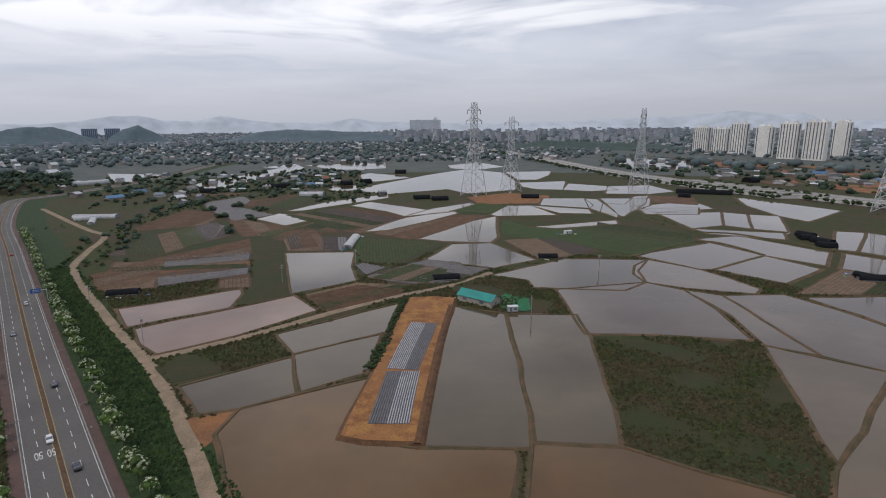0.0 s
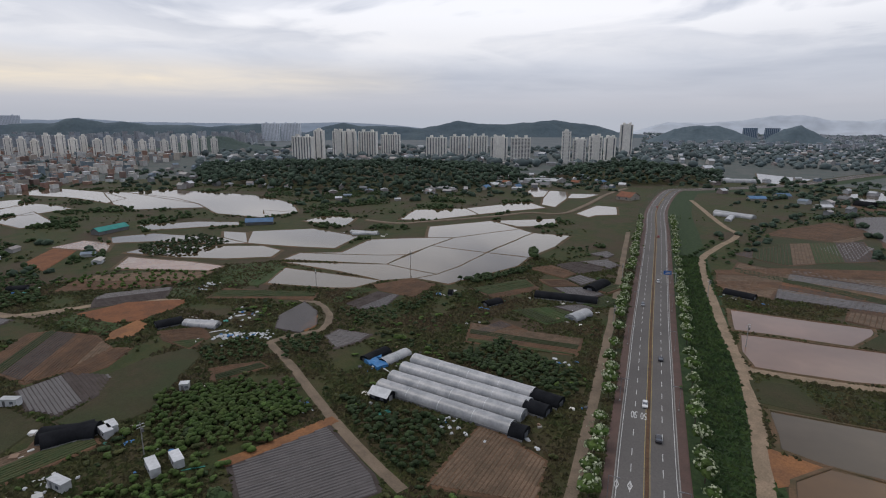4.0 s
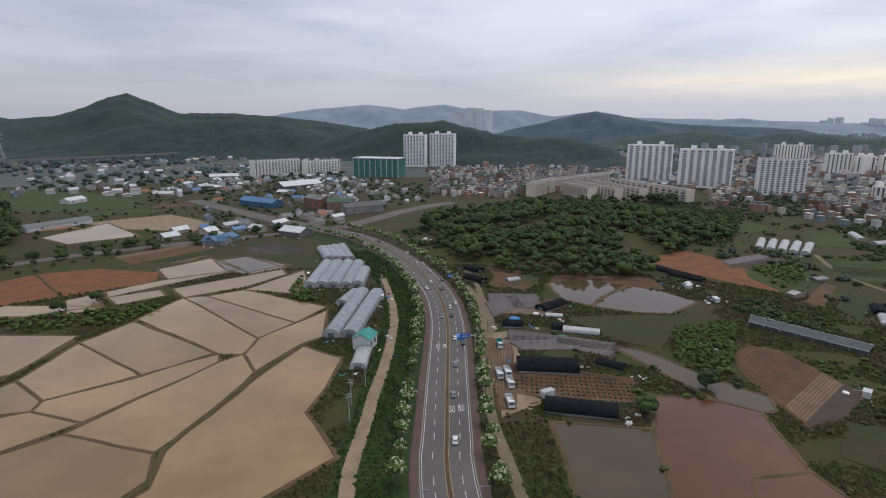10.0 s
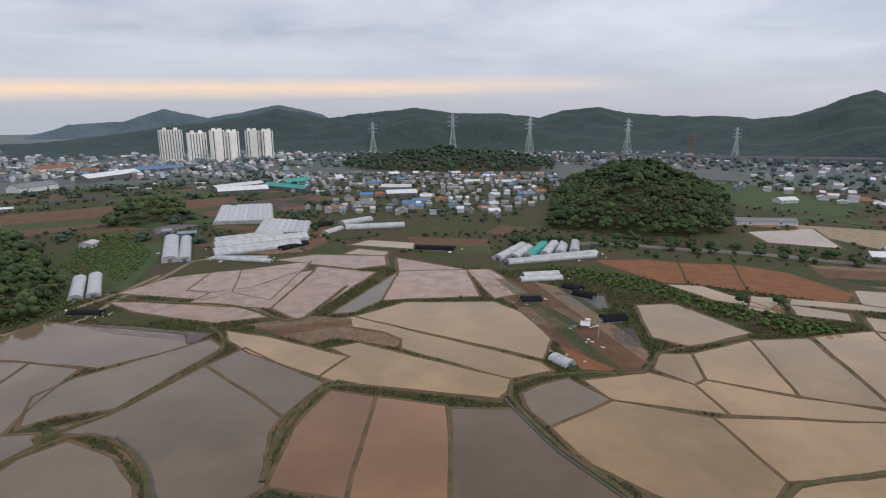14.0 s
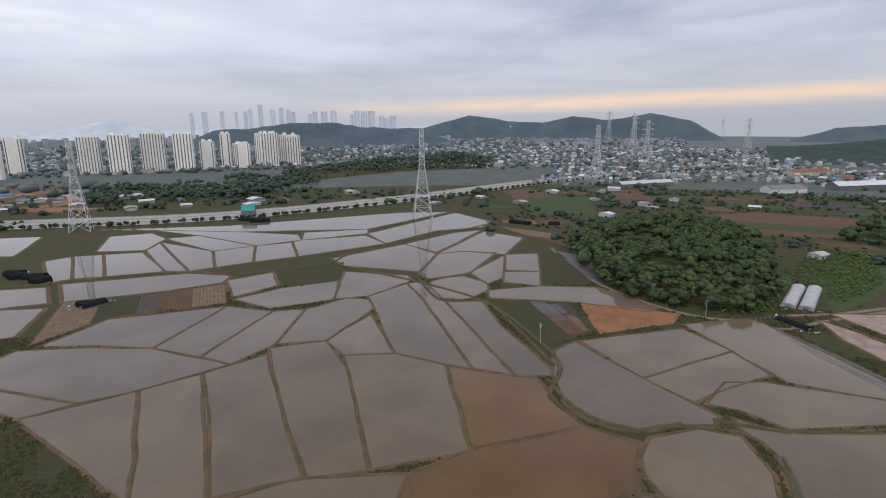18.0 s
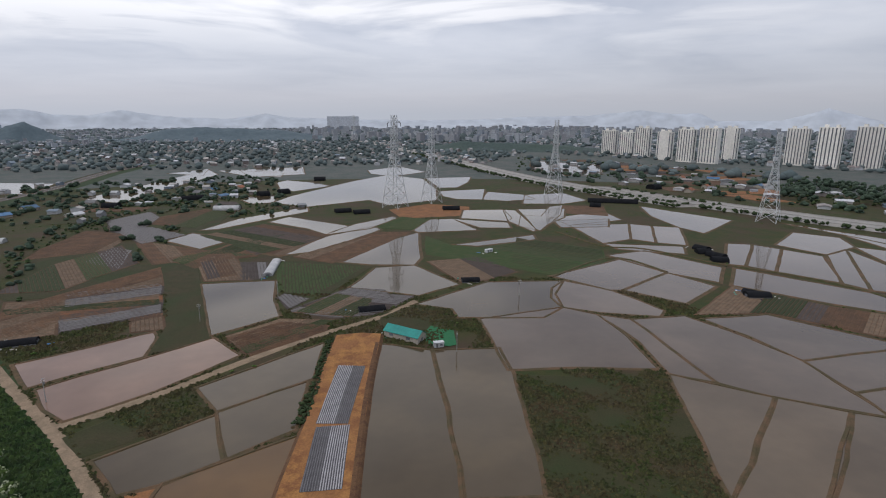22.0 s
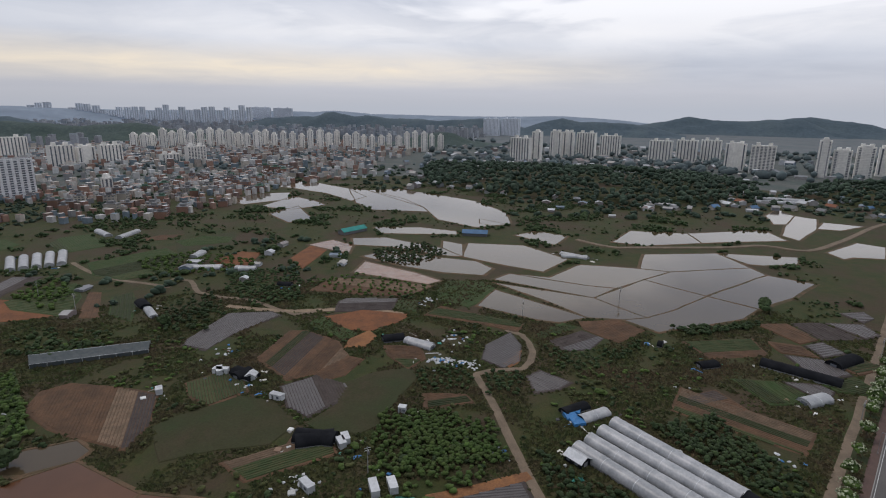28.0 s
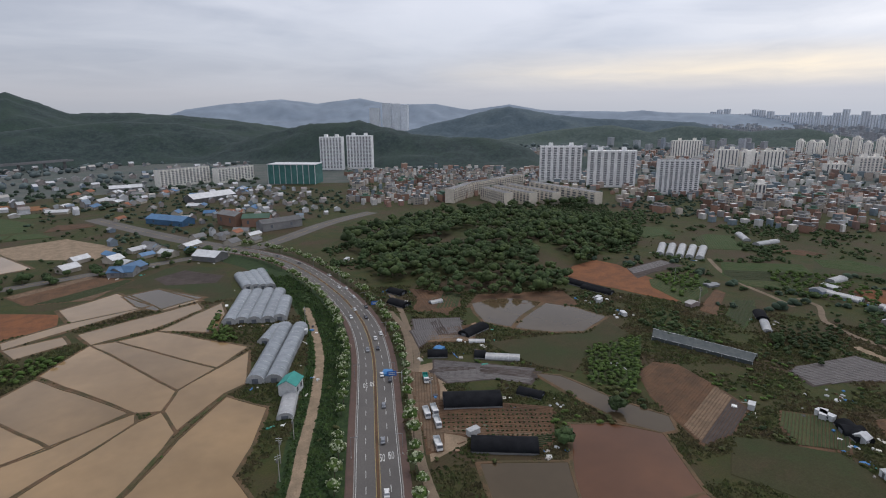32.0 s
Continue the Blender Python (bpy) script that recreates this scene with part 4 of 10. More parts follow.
plot("grass", 362.9, 39.1, 370.6, 3.4, 466.6, 37.8, 465.7, 55.6)
plot("grass", 112.4, 405.8, 131.5, 376, 185.7, 406.7, 188.5, 424.7, 140.4, 491.8)
plot("brown", 235.2, 610.9, 276.2, 588.5, 300.1, 655.3, 251.4, 669.7)
plot("brown", 220, -150, 197, -149.7, 192, -174.6, 207.5, -186.9, 228.2, -175.6, 244.9, -145.9)
plot("mulch", -115.9, 14.8, -116.2, 48.8, -124.3, 50.2, -153.9, 47, -146.3, 15.9)
plot("orange", -146.3, 15.9, -154, 50.5, -158.1, 49.3, -150.7, 14.6)
plot("vine", -192.3, -147.7, -203.3, -129.9, -258.1, -165.6, -219.9, -172)
plot("brown", -233.5, 164.2, -233.6, 196.2, -254.9, 202.2, -254.8, 161.5)
plot("rows", -181.3, 130.9, -185.6, 151.9, -204.4, 147.9, -199.3, 125.1)
plot("rows", -113.1, 59.2, -93.6, 79.6, -106.4, 94.9, -132.3, 89.6)
plot("rows", -190.5, 118.9, -155.6, 151.4, -167.6, 166.6, -208.5, 133.5)
plot("brown", -154.9, -231.4, -179.4, -214.5, -192.6, -235.4, -170.1, -242.6)
plot("mulch", -152.8, -233.4, -177.9, -222.2, -194.6, -248.5, -169.5, -264.5)
plot("brown", -175.7, -274, -205.6, -262.5, -224, -285.9, -202.8, -301.8)
plot("mulch", -137, -196, -170.9, -164, -182.9, -172, -147.4, -210.6)
plot("brown", -110, -157.8, -140.7, -122.8, -162.6, -142.6, -124.6, -178.4)
# plots north of the terrace and beside the eastern wood
plot("dry", -196.6, 371.2, -186.4, 403.8, -171.8, 439.0, -209.9, 503.7, -235.3, 442.5, -234.7, 370.5)
plot("brown", -190.6, 290.1, -173.0, 297.0, -168.8, 317.3, -185.4, 353.5, -134.7, 376.2, -152.1, 426.2, -193.5, 365.5, -213.3, 321.7)
plot("mulch", -178.2, 337.4, -129.1, 358.0, -134.0, 374.4, -185.4, 353.5)
plot("rust", -170.8, 315.7, -123.6, 340.5, -127.8, 354.7, -177.7, 330.9)
plot("mulch", -161.1, 295.9, -117.3, 321.0, -123.0, 339.0, -168.8, 312.2)
plot("pale", -124.2, 291.3, -106.7, 294.1, -115.1, 316.6, -131.2, 308.4)
plot("olive", -109.6, 304.3, -104.5, 261.8, -79.9, 277.9, -130.8, 440.1, -151.4, 426.8)
plot("dry", -110.4, 384.8, -90.1, 395.0, -109.8, 449.2, -127.7, 435.2)
plot("mulch", -86.6, 381.6, -70.5, 384.0, -75.3, 429.9, -96.9, 431.9)
plot("olive", -52.5, 348.9, -24.6, 343.6, 3.5, 405.0, -22.7, 421.5, -62.8, 430.1, -61.7, 386.0)
plot("brown", -56.3, 254.0, -22.0, 281.2, -21.5, 289.2, -48.5, 299.2, -74.2, 278.6)
plot("mulch", -46.5, 316.9, -35.6, 335.7, -52.5, 348.9, -57.2, 341.3)
plot("dry", -23.4, 304.0, -10.2, 300.6, -3.1, 308.8, 3.5, 330.8, -19.3, 344.9, -27.3, 335.3, -43.8, 312.4)
plot("mulch", 3.5, 330.8, 17.3, 324.7, 11.0, 348.7, -12.3, 356.1, -19.3, 344.9)
plot("brown", -26.7, 418.3, 20.3, 492.9, 20.5, 530.6, -25.7, 481.3, -57.7, 443.7)
plot("dry", -115.0, 491.9, -88.0, 452.3, -53.9, 486.0, -32.0, 525.1, -104.1, 587.2, -154.4, 536.7)
plot("mulch", -194.9, 504.8, -165.9, 538.4, -214.6, 586.0, -240.9, 565.2)
plot("olive", -168.8, 547.3, -150.5, 573.2, -151.6, 649.9, -197.0, 675.5, -216.9, 627.8)
plot("mulch", 440.7, 31.3, 397.8, 14.1, 381.3, 0.4, 406.8, -17.8, 426.3, -7.1, 467.7, 8.4, 468.5, 32.1)
plot("olive", 369.7, 41.5, 370.2, 22.8, 379.5, 6.7, 466.3, 39.9, 462.0, 55.6)
plot("olive", 289.0, 48.0, 260.1, 29.3, 262.2, 21.9, 283.5, 4.1, 332.3, 19.8, 331.3, 45.7, 321.8, 70.7)
plot("mulch", 305.2, 32.9, 309.5, 18.1, 327.2, 24.0, 324.0, 43.5)
plot("brown", 274.7, 15.3, 286.1, 5.2, 310.4, 14.9, 305.8, 30.8)
# farm plots between the main road, the wood and the far paddies
paddy("w", -207.1, -249.5, -201.6, -233.5, -208.4, -217.7, -224.2, -226.6, -254.0, -237.2, -242.2, -256.3, -230.8, -262.7, -214.7, -262.8)
paddy("w", -225.3, -224.2, -209.2, -215.9, -222.3, -198.0, -237.2, -188.1, -265.6, -196.0, -263.8, -218.8, -254.8, -235.5)
plot("rust", -316.2, -227.7, -325.8, -183.7, -338.3, -187.6, -355.5, -217.1, -369.1, -265.4, -366.5, -286.4, -337.9, -284.6, -308.8, -267.4)
plot("lot", -360.2, -301.0, -392.8, -306.7, -415.5, -337.5, -386.4, -348.4)
plot("mulch", -149.1, -225.4, -165.5, -232.6, -177.6, -229.7, -193.0, -242.9, -181.8, -254.0, -158.4, -249.0)
plot("brown", -186.0, -274.2, -190.3, -256.5, -206.4, -267.9, -222.9, -285.0, -200.0, -314.9)
plot("olive", -183.9, -178.1, -193.0, -157.1, -210.7, -166.4, -255.6, -171.6, -261.9, -194.7, -238.4, -185.2, -217.6, -196.4, -183.1, -210.5)
plot("mulch", -154.3, -183.4, -168.7, -161.8, -182.4, -167.8, -161.5, -191.4)
plot("mulch", -137.9, -185.4, -158.7, -175.2, -160.0, -189.8, -146.7, -200.9, -138.5, -201.4)
plot("dots", -114.7, -156.5, -120.8, -142.4, -135.0, -124.2, -144.3, -124.4, -158.1, -138.7, -145.6, -157.6, -125.2, -168.5)
plot("mulch", -276.5, -97.7, -269.5, -84.7, -290.3, -75.1, -316.0, -54.7, -322.5, -61.2, -322.1, -85.6, -284.9, -98.3)
plot("brown", -223.0, -78.8, -213.9, -68.0, -224.8, -54.8, -242.7, -61.3, -243.9, -73.1, -235.9, -84.1)
plot("rows", -203.8, -123.0, -196.1, -110.3, -186.0, -89.2, -202.8, -86.4, -226.7, -92.0, -235.6, -112.8, -240.8, -133.2, -234.6, -141.9, -219.3, -140.0)
plot("mulch", -349.2, -231.8, -369.8, -235.5, -408.9, -231.7, -410.2, -253.1, -364.7, -253.7)
plot("rows", -321.6, -157.5, -368.6, -176.4, -371.1, -184.9, -322.1, -168.2)
plot("vine", -338.9, -214.0, -323.9, -175.7, -358.8, -184.3, -391.0, -202.2, -380.1, -216.8, -354.7, -226.4)
plot("vine", -313.8, -137.5, -343.4, -144.4, -368.0, -157.1, -357.3, -165.5, -325.9, -154.3)
plot("vine", -408.4, -199.4, -395.6, -174.6, -411.5, -146.1, -460.8, -156.0, -487.3, -175.8, -443.1, -219.1)
plot("green", -477.6, -250.5, -498.0, -227.6, -547.4, -264.3, -535.8, -284.1, -506.1, -281.0)
plot("green", -492.8, -162.8, -503.5, -128.5, -525.4, -130.1, -531.8, -155.3, -512.0, -176.7)
plot("brown", -514.5, -212.9, -519.0, -186.9, -539.1, -177.6, -539.3, -198.1)
plot("green", -471.7, -312.4, -507.8, -302.3, -531.8, -328.9, -508.6, -350.3)
plot("rust", -423.0, -105.2, -456.0, -103.1, -459.0, -117.4, -425.0, -121.6)
plot("mulch", -318.3, -23.9, -317.3, 10.5, -338.3, 15.7, -341.6, -18.4, -335.8, -22.9)
plot("green", -317.4, 11.7, -313.1, 23.8, -333.6, 29.6, -334.6, 14.4)
plot("rows", -347.7, -8.8, -343.1, 23.1, -361.3, 41.6, -379.5, 3.6, -387.0, -29.6, -359.8, -43.1)
plot("brown", -289.2, 60.9, -276.1, 77.5, -286.2, 84.2, -293.3, 77.7, -304.3, 61.5, -322.0, 40.1, -306.6, 28.2)
plot("rust", -289.5, -15.2, -286.1, -2.4, -298.6, 14.5, -309.5, 20.3, -319.5, -7.8, -311.0, -29.1)
plot("orange", -266.4, -15.7, -265.5, -5.8, -278.8, 0.8, -287.0, -3.5, -276.4, -14.4)
plot("green", -274.6, -16.3, -283.9, -9.6, -311.9, -31.4, -300.5, -36.9)
plot("rows", -233.0, -39.8, -237.7, -28.9, -255.4, -12.7, -274.1, -19.7, -290.5, -37.0, -291.3, -46.3, -257.6, -57.9)
plot("brown", -230.6, -24.6, -236.0, -14.2, -251.0, -5.8, -255.4, -12.7, -237.7, -28.9)
plot("mulch", -209.8, -36.6, -200.9, -27.5, -211.2, -16.0, -226.5, -11.7, -237.1, -27.1, -228.3, -42.2)
plot("olive", -178.5, -75.2, -182.5, -58.2, -184.0, -39.7, -197.6, -31.2, -215.2, -42.5, -221.7, -57.5, -208.6, -77.5, -201.1, -84.9)
plot("olive", -211.2, -16.0, -197.1, -28.3, -191.2, -23.1, -187.7, -6.9, -192.3, 0.3, -215.4, 10.0, -229.7, 18.3, -240.4, 15.8, -236.9, -1.9, -225.9, -17.7)
plot("brown", -163.6, -43.6, -176.2, -14.4, -184.9, -16.8, -194.4, -30.6, -183.4, -33.9, -174.7, -54.1)
plot("green", -332.0, 41.1, -318.4, 57.4, -325.9, 65.2, -352.6, 82.1, -370.8, 75.4, -371.0, 51.4, -349.8, 41.7)
plot("mulch", -244.6, 50.5, -234.2, 58.6, -240.1, 69.3, -259.6, 75.4, -277.0, 74.0, -261.7, 56.1)
plot("orange", -234.7, 62.0, -240.1, 69.3, -254.0, 73.7, -238.6, 59.5)
plot("green", -266.6, 87.9, -279.3, 112.8, -286.8, 107.0, -273.0, 87.0)
plot("mulch", -249.5, 94.9, -249.7, 108.2, -263.5, 122.0, -275.0, 114.0, -263.7, 91.5)
plot("brown", -275.3, 115.9, -263.6, 122.9, -256.4, 127.5, -271.0, 149.4, -288.3, 141.3, -288.2, 116.0)
plot("mulch", -209.6, 67.5, -211.4, 79.6, -216.8, 87.2, -230.8, 76.2, -225.6, 67.8)
plot("brown", -202.3, 19.1, -205.5, 40.2, -212.4, 38.2, -215.1, 19.9)
plot("brown", -253.9, 5.8, -237.2, 14.4, -248.4, 23.8, -263.1, 22.9, -267.0, 3.9)
plot("rust", -422.2, -95.6, -463.5, -92.4, -469.9, -110.5, -440.5, -126.0)
plot("rust", -412.7, -53.1, -469.4, -39.9, -486.8, -54.4, -442.3, -66.4)


# ---- roads and tracks ----
dirt = [
    [-52, 108.7, -57.5, 118, -76.1, 146.2, -108.6, 190.2, -154.5, 241.2, -230.3, 331.5, -252, 376.8, -275.7, 439.9, -312.3, 472.2, -430.4, 586.9],
    [-114.9, 200.3, -87.8, 220, -50.9, 255.3, -25.1, 277.2, 5, 297.2, 29.6, 324],
    [-334.8, -89.5, -322.2, -51.8, -322.2, -10.5, -310.5, 16.4],
    [-38, -125, -43, -136.9, -61.9, -170.4, -86.7, -214.1, -107.5, -258.8, -126, -320.8],
]
for d in dirt:
    way("farm_track", d, 4.2, "dirt_track", "sandy farm track beside the paddies", "track")
lanes = [
    [487.6, 47.1, 428.9, 27.4, 376.5, 0.3, 348.5, -23.3, 329.6, -47.7, 325.7, -69.1, 341.6, -101.5, 353.0, -129.7, 372.8, -162.3],
    [318.1, -61.7, 316.4, -79.6, 318.8, -98.2, 337.0, -119.1, 356.1, -146.6, 375.2, -174.2, 391.7, -197.1, 384.6, -218.1],
    [-114.3, 53.6, -126, 52.2, -158.7, 49.1, -204, 47.6, -229.9, 45.4],
    [-82.2, 77.7, -89.5, 87.5, -108.1, 110.3, -173.2, 187.5, -327.8, 367.8],
    [-75.3, -89.7, -79.8, -102.1, -90.3, -129.9, -105.4, -162.1, -131.4, -205.9, -156, -249.3, -165.8, -283.4],
    [-229.9, 44.1, -233.2, 53.5, -233.2, 68.7, -250.8, 78.7, -272.8, 79.1, -280, 72],
    [-325.3, -32.9, -316.3, -46.4, -345, -78.1, -350.7, -94.2, -363.4, -114.3, -389.2, -126.9, -394.9, -142.1],
    [-446.1, -231.2, -418.6, -206.3, -395.9, -176.6, -387.1, -156.4, -375.4, -135.8],
    [-83.2, -110.3, -86.1, -117.5, -95.5, -141.5, -110.8, -169.9, -128.3, -196.9, -145.3, -221.9, -165.5, -265.2, -175, -287.8, -186.1, -319.5],
]
bank_road = [-487.2, 190.6, -457, 210.9, -452.7, 237.1, -446.5, 310.4, -449, 355.1, -428.1, 381.4, -459.4, 444, -516.9, 535.3, -551.8, 608.6]
way("bank_road", bank_road, 5.0, "concrete_track", "curved bank road between the flooded fields", "lane", 0.7)
lanes.append(bank_road)
for d in lanes[:-1]:
    way("farm_lane", d, 2.7, "concrete_track", "narrow worn concrete farm lane", "lane")
MAIN = smooth_line(pairs([-483.9, 1327.1, -488.1, 1133.2, -468.7, 941.9, -472.1, 814.1, -484.6, 729.9, -499.1, 679, -501, 640.1, -406, 498.1, -313.2, 385.4, -226.9, 280.7, -166.4, 207.3, -132.3, 166.5, -108.7, 138.2, -94.7, 121.5, -72, 94, -54, 65, -43, 28, -40, -18, -49, -72, -66.4, -119.9, -76.6, -139.9, -94.4, -173.2, -109.3, -200.6, -124.8, -230.3, -137.9, -261, -146.7, -289.8, -154.8, -332.5, -158.9, -388.9, -156.5, -441.9, -145.5, -481.9, -133, -506.9]), 8.0)
v, f = band(MAIN, [(-11.2, 0), (-10.8, 0.16), (-8.3, 0.18), (-8.2, 0.05), (8.2, 0.05), (8.3, 0.18), (10.8, 0.16), (11.2, 0)])
tagged(part("pavement", mesh("pavement", v, f, "paving_red")), "reddish brown pavement along the main road", "pavement", kind="structure")
v, f = band(MAIN, [(-8.1, 0.10), (0, 0.16), (8.1, 0.10)])
main_road = tagged(part("road", mesh("road", v, f, "asphalt")), "four-lane grey asphalt road with worn white and yellow markings", "road", kind="structure")
for s in (-1, 1):
    v, f = band(shift(MAIN, s * 8.2), [(-0.15, 0.05), (-0.14, 0.24), (0.14, 0.24), (0.15, 0.05)])
    part("kerb", mesh("kerb", v, f, "kerb_stone"), main_road)
    v, f = band(shift(MAIN, s * 7.5), [(-0.09, 0.118), (0.09, 0.118)])
    part("edge_line", mesh("edge_line", v, f, "paint_white"), main_road)
    v, f = band(shift(MAIN, s * 0.75), [(-0.08, 0.165), (0.08, 0.165)])
    part("median_line", mesh("median_line", v, f, "paint_yellow"), main_road)
v, f = band(MAIN, [(-0.5, 0.15), (-0.45, 0.30), (0.45, 0.30), (0.5, 0.15)])
part("median_strip", mesh("median_strip", v, f, "soil_brown"), main_road)
dash = mesh("lane_dash", [(-1.9, -0.1, 0.0), (1.9, -0.1, 0), (1.9, 0.1, 0), (-1.9, 0.1, 0)], [(0, 1, 2, 3)], "paint_white")
for s in (-1, 1):
    side = shift(MAIN, s * 4.15)
    for i in range(0, len(side) - 1):
        (x0, y0), (x1, y1) = side[i], side[i + 1]
        part("lane_dash", dash, main_road, at=pose(x0, y0, 0.15, 0, 0, math.degrees(math.atan2(y1 - y0, x1 - x0))))
v, f = band(MAIN, [(-34, 0.0), (-31, 0.04), (-24, 0.055), (-16, 0.045), (-11.2, 0.06)])
tagged(part("verge", mesh("verge", v, f, "lush_grass")), "lush green grass verge with a shallow ditch", "verge", kind="structure")
v, f = band(MAIN, [(11.2, 0.06), (14, 0.055), (17.5, 0.0)])
tagged(part("verge", mesh("verge", v, f, "grass")), "grassy tree strip beside the pavement", "verge", kind="structure")


def side_road(name, nums, width, material, label, height=0.0):
    line = smooth_line(pairs(nums), 14.0)
    h = width / 2
    v, f = band(line, [(-h - 1 - height * 1.5, 0), (-h, 0.1 + height), (0, 0.16 + height), (h, 0.1 + height), (h + 1 + height * 1.5, 0)])
    e = tagged(part(name, mesh(name, v, f, material)), label, "road", kind="structure")
    v, f = band(line, [(-0.15, 0.19 + height), (0.15, 0.19 + height)])
    part("centre_line", mesh("centre_line", v, f, "paint_yellow"), e)
    return line


STREET = side_road("street", [226.1, -385.3, 179.7, -440.5, 125.9, -458.4, 64.6, -481.2, -6.6, -492.1, -57.8, -495.6, -112.4, -502], 10, "asphalt", "two-lane asphalt street lined with trees")
CROSS = side_road("cross_road", [-42.2, -764.1, -86.5, -629.1, -120.8, -540.3, -141.1, -505.4, -172.6, -514.7, -258.1, -572.9, -328.9, -602.5], 17, "asphalt", "wide cross road at the town junction")
XWAY = side_road("expressway", [-370.7, 3968.6, -63.5, 2737.5, 128.8, 1906.9, 228.4, 1349.9, 280.2, 1030.5, 344.6, 807, 413.7, 650.7, 361.5, 813, 439.6, 644.6, 557.3, 450.4, 757.8, 296, 1078.8, 112.7, 1359.9, -116.2, 1547.2, -251.7], 44, "concrete", "wide pale concrete expressway on a low embankment", 2.2)
for s in (-21, 0, 21):
    v, f = band(shift(XWAY, s), [(-0.3, 2.2), (-0.25, 3.2), (0.25, 3.2), (0.3, 2.2)])
    tagged(part("barrier", mesh("barrier", v, f, "concrete")), "low concrete barrier along the expressway", "barrier", kind="structure")

# viaduct before the wooded hills
VIA = smooth_line([(640, -1245), (513, -1291), (400, -1332), (282, -1371), (170, -1424), (57, -1479), (-60, -1545)], 20.0)
viaduct = tagged(new("viaduct"), "grey concrete viaduct on piers before the wooded hills", "viaduct", kind="structure")
v, f = band(VIA, [(-11, 17), (-11, 19.6), (11, 19.6), (11, 17), (-11, 17)])
part("deck", mesh("deck", v, f, "viaduct_grey"), viaduct)
for o in (-10.8, 10.8):
    v, f = band(shift(VIA, o), [(-0.2, 19.6), (-0.2, 21.0), (0.2, 21.0), (0.2, 19.6)])
    part("parapet", mesh("parapet", v, f, "viaduct_grey"), viaduct)
for x, y in VIA[1::2]:
    part("pier", mesh("pier", [(x + i * 3, y + j * 2, z) for z in (0, 17) for i, j in ((-1, -1), (1, -1), (1, 1), (-1, 1))], [(0, 1, 5, 4), (1, 2, 6, 5), (2, 3, 7, 6), (3, 0, 4, 7)], "viaduct_grey"), viaduct)

for d in [
    [30, -116.8, 35.2, -128.1, 40.9, -137.7, 53.9, -142.4, 65.6, -146.8, 83, -156.2, 97.2, -165.9, 102.2, -173.7, 98.6, -185.9, 81.1, -204.7, 64.7, -217.6, 66.5, -241.5, 56.5, -257.6, 38.7, -287.1],
    [127.2, -77.7, 136.9, -87.2, 147.6, -102.5, 157.4, -129, 132.6, -144.2, 97, -160.4],
    [38.4, -139.6, 18.4, -149.7, 9.3, -156.4, 4.8, -172.4, -9.9, -189.6, -29.4, -213.3, -53.3, -235.5],
    [124.9, -46, 138.2, -50.4, 161.5, -59.3, 184.2, -59.3, 198.3, -50.8, 195.1, -25.6, 188.3, -15.1, 191.1, 1.1, 206.3, 17.6, 235.2, 16, 261.6, 27.8, 318.7, 69.7, 349.6, 124.9, 377.8, 201],
    [205.2, -43, 203.7, -65.9, 211.3, -92, 223.4, -120.6, 241.9, -131.3, 255.8, -133.2],
    [138.1, -89, 150.9, -103, 158.7, -133.7, 145.3, -137.7],
    [222.2, 20.4, 202.9, 9.4, 192, -3.4, 189.1, -18.6, 199.2, -31.5],
    [186.8, 514.7, 206.6, 448.8, 237.8, 433.8, 270.7, 381.8, 310.1, 337.4, 326.1, 301.1, 334.2, 260.4, 380.8, 214.4, 414.1, 210.8, 467.6, 180.6, 586.1, 129],
    [128.7, 361.4, 196.9, 408.7, 218.3, 363.6], [361.7, 130, 315.9, 98.4, 322.2, 73.2, 285.1, 46.7, 237, 19.3],
    [346.7, -121.3, 311.4, -137.1, 275, -158.9, 231.6, -162.2, 227.8, -170.1, 253.9, -223.7],
]:
    way("grass_bank", d, 1.7, "dike_grass", "winding earth bank overgrown with grass between paddies", "bank", 0.62)
mat("ditch_water", (0.045, 0.048, 0.03), (0.06, 0.055, 0.035), rough=0.08, size=4.0, fine=0.8, bump=0.0)
for d in [[29.3, -117.1, 36.1, -127.8, 41.8, -136.2, 54.5, -140.6, 66.1, -144.9, 83.9, -154.6, 98.3, -163.5], [124.9, -47.3, 138.2, -51.7, 161.5, -60.6, 185.8, -61.3]]:
    way("ditch", d, 0.9, "ditch_water", "narrow dark irrigation ditch beside the bank", "ditch", 0.5)


def patchwork(nums, cell, seed, mix):
    """Small far plots laid out side by side in a district, each its own field."""
    pts = pairs(nums)
    rng = random.Random(seed)
    xs, ys = [p[0] for p in pts], [p[1] for p in pts]
    nx, ny = int((max(xs) - min(xs)) / cell) + 1, int((max(ys) - min(ys)) / cell) + 1
    grid = {(i, j): (min(xs) + cell * (i + rng.uniform(-0.3, 0.3)), min(ys) + cell * (j + rng.uniform(-0.3, 0.3))) for i in range(nx + 1) for j in range(ny + 1)}
    for i in range(nx):
        for j in range(ny):
            q = [grid[i, j], grid[i + 1, j], grid[i + 1, j + 1], grid[i, j + 1]]
            c = (sum(p[0] for p in q) / 4, sum(p[1] for p in q) / 4)
            if rng.random() < 0.25 or not inside(c, pts) or any(inside(p, g) for g in OLD for p in q + [c]) or any(math.dist(c, p) < cell * 0.7 for p in XWAY + MAIN + STREET + CROSS):
                continue
            q = [(c[0] + (x - c[0]) * 0.9, c[1] + (y - c[1]) * 0.9) for x, y in q]
            plot(rng.choice(mix), *[k for p in q for k in p])


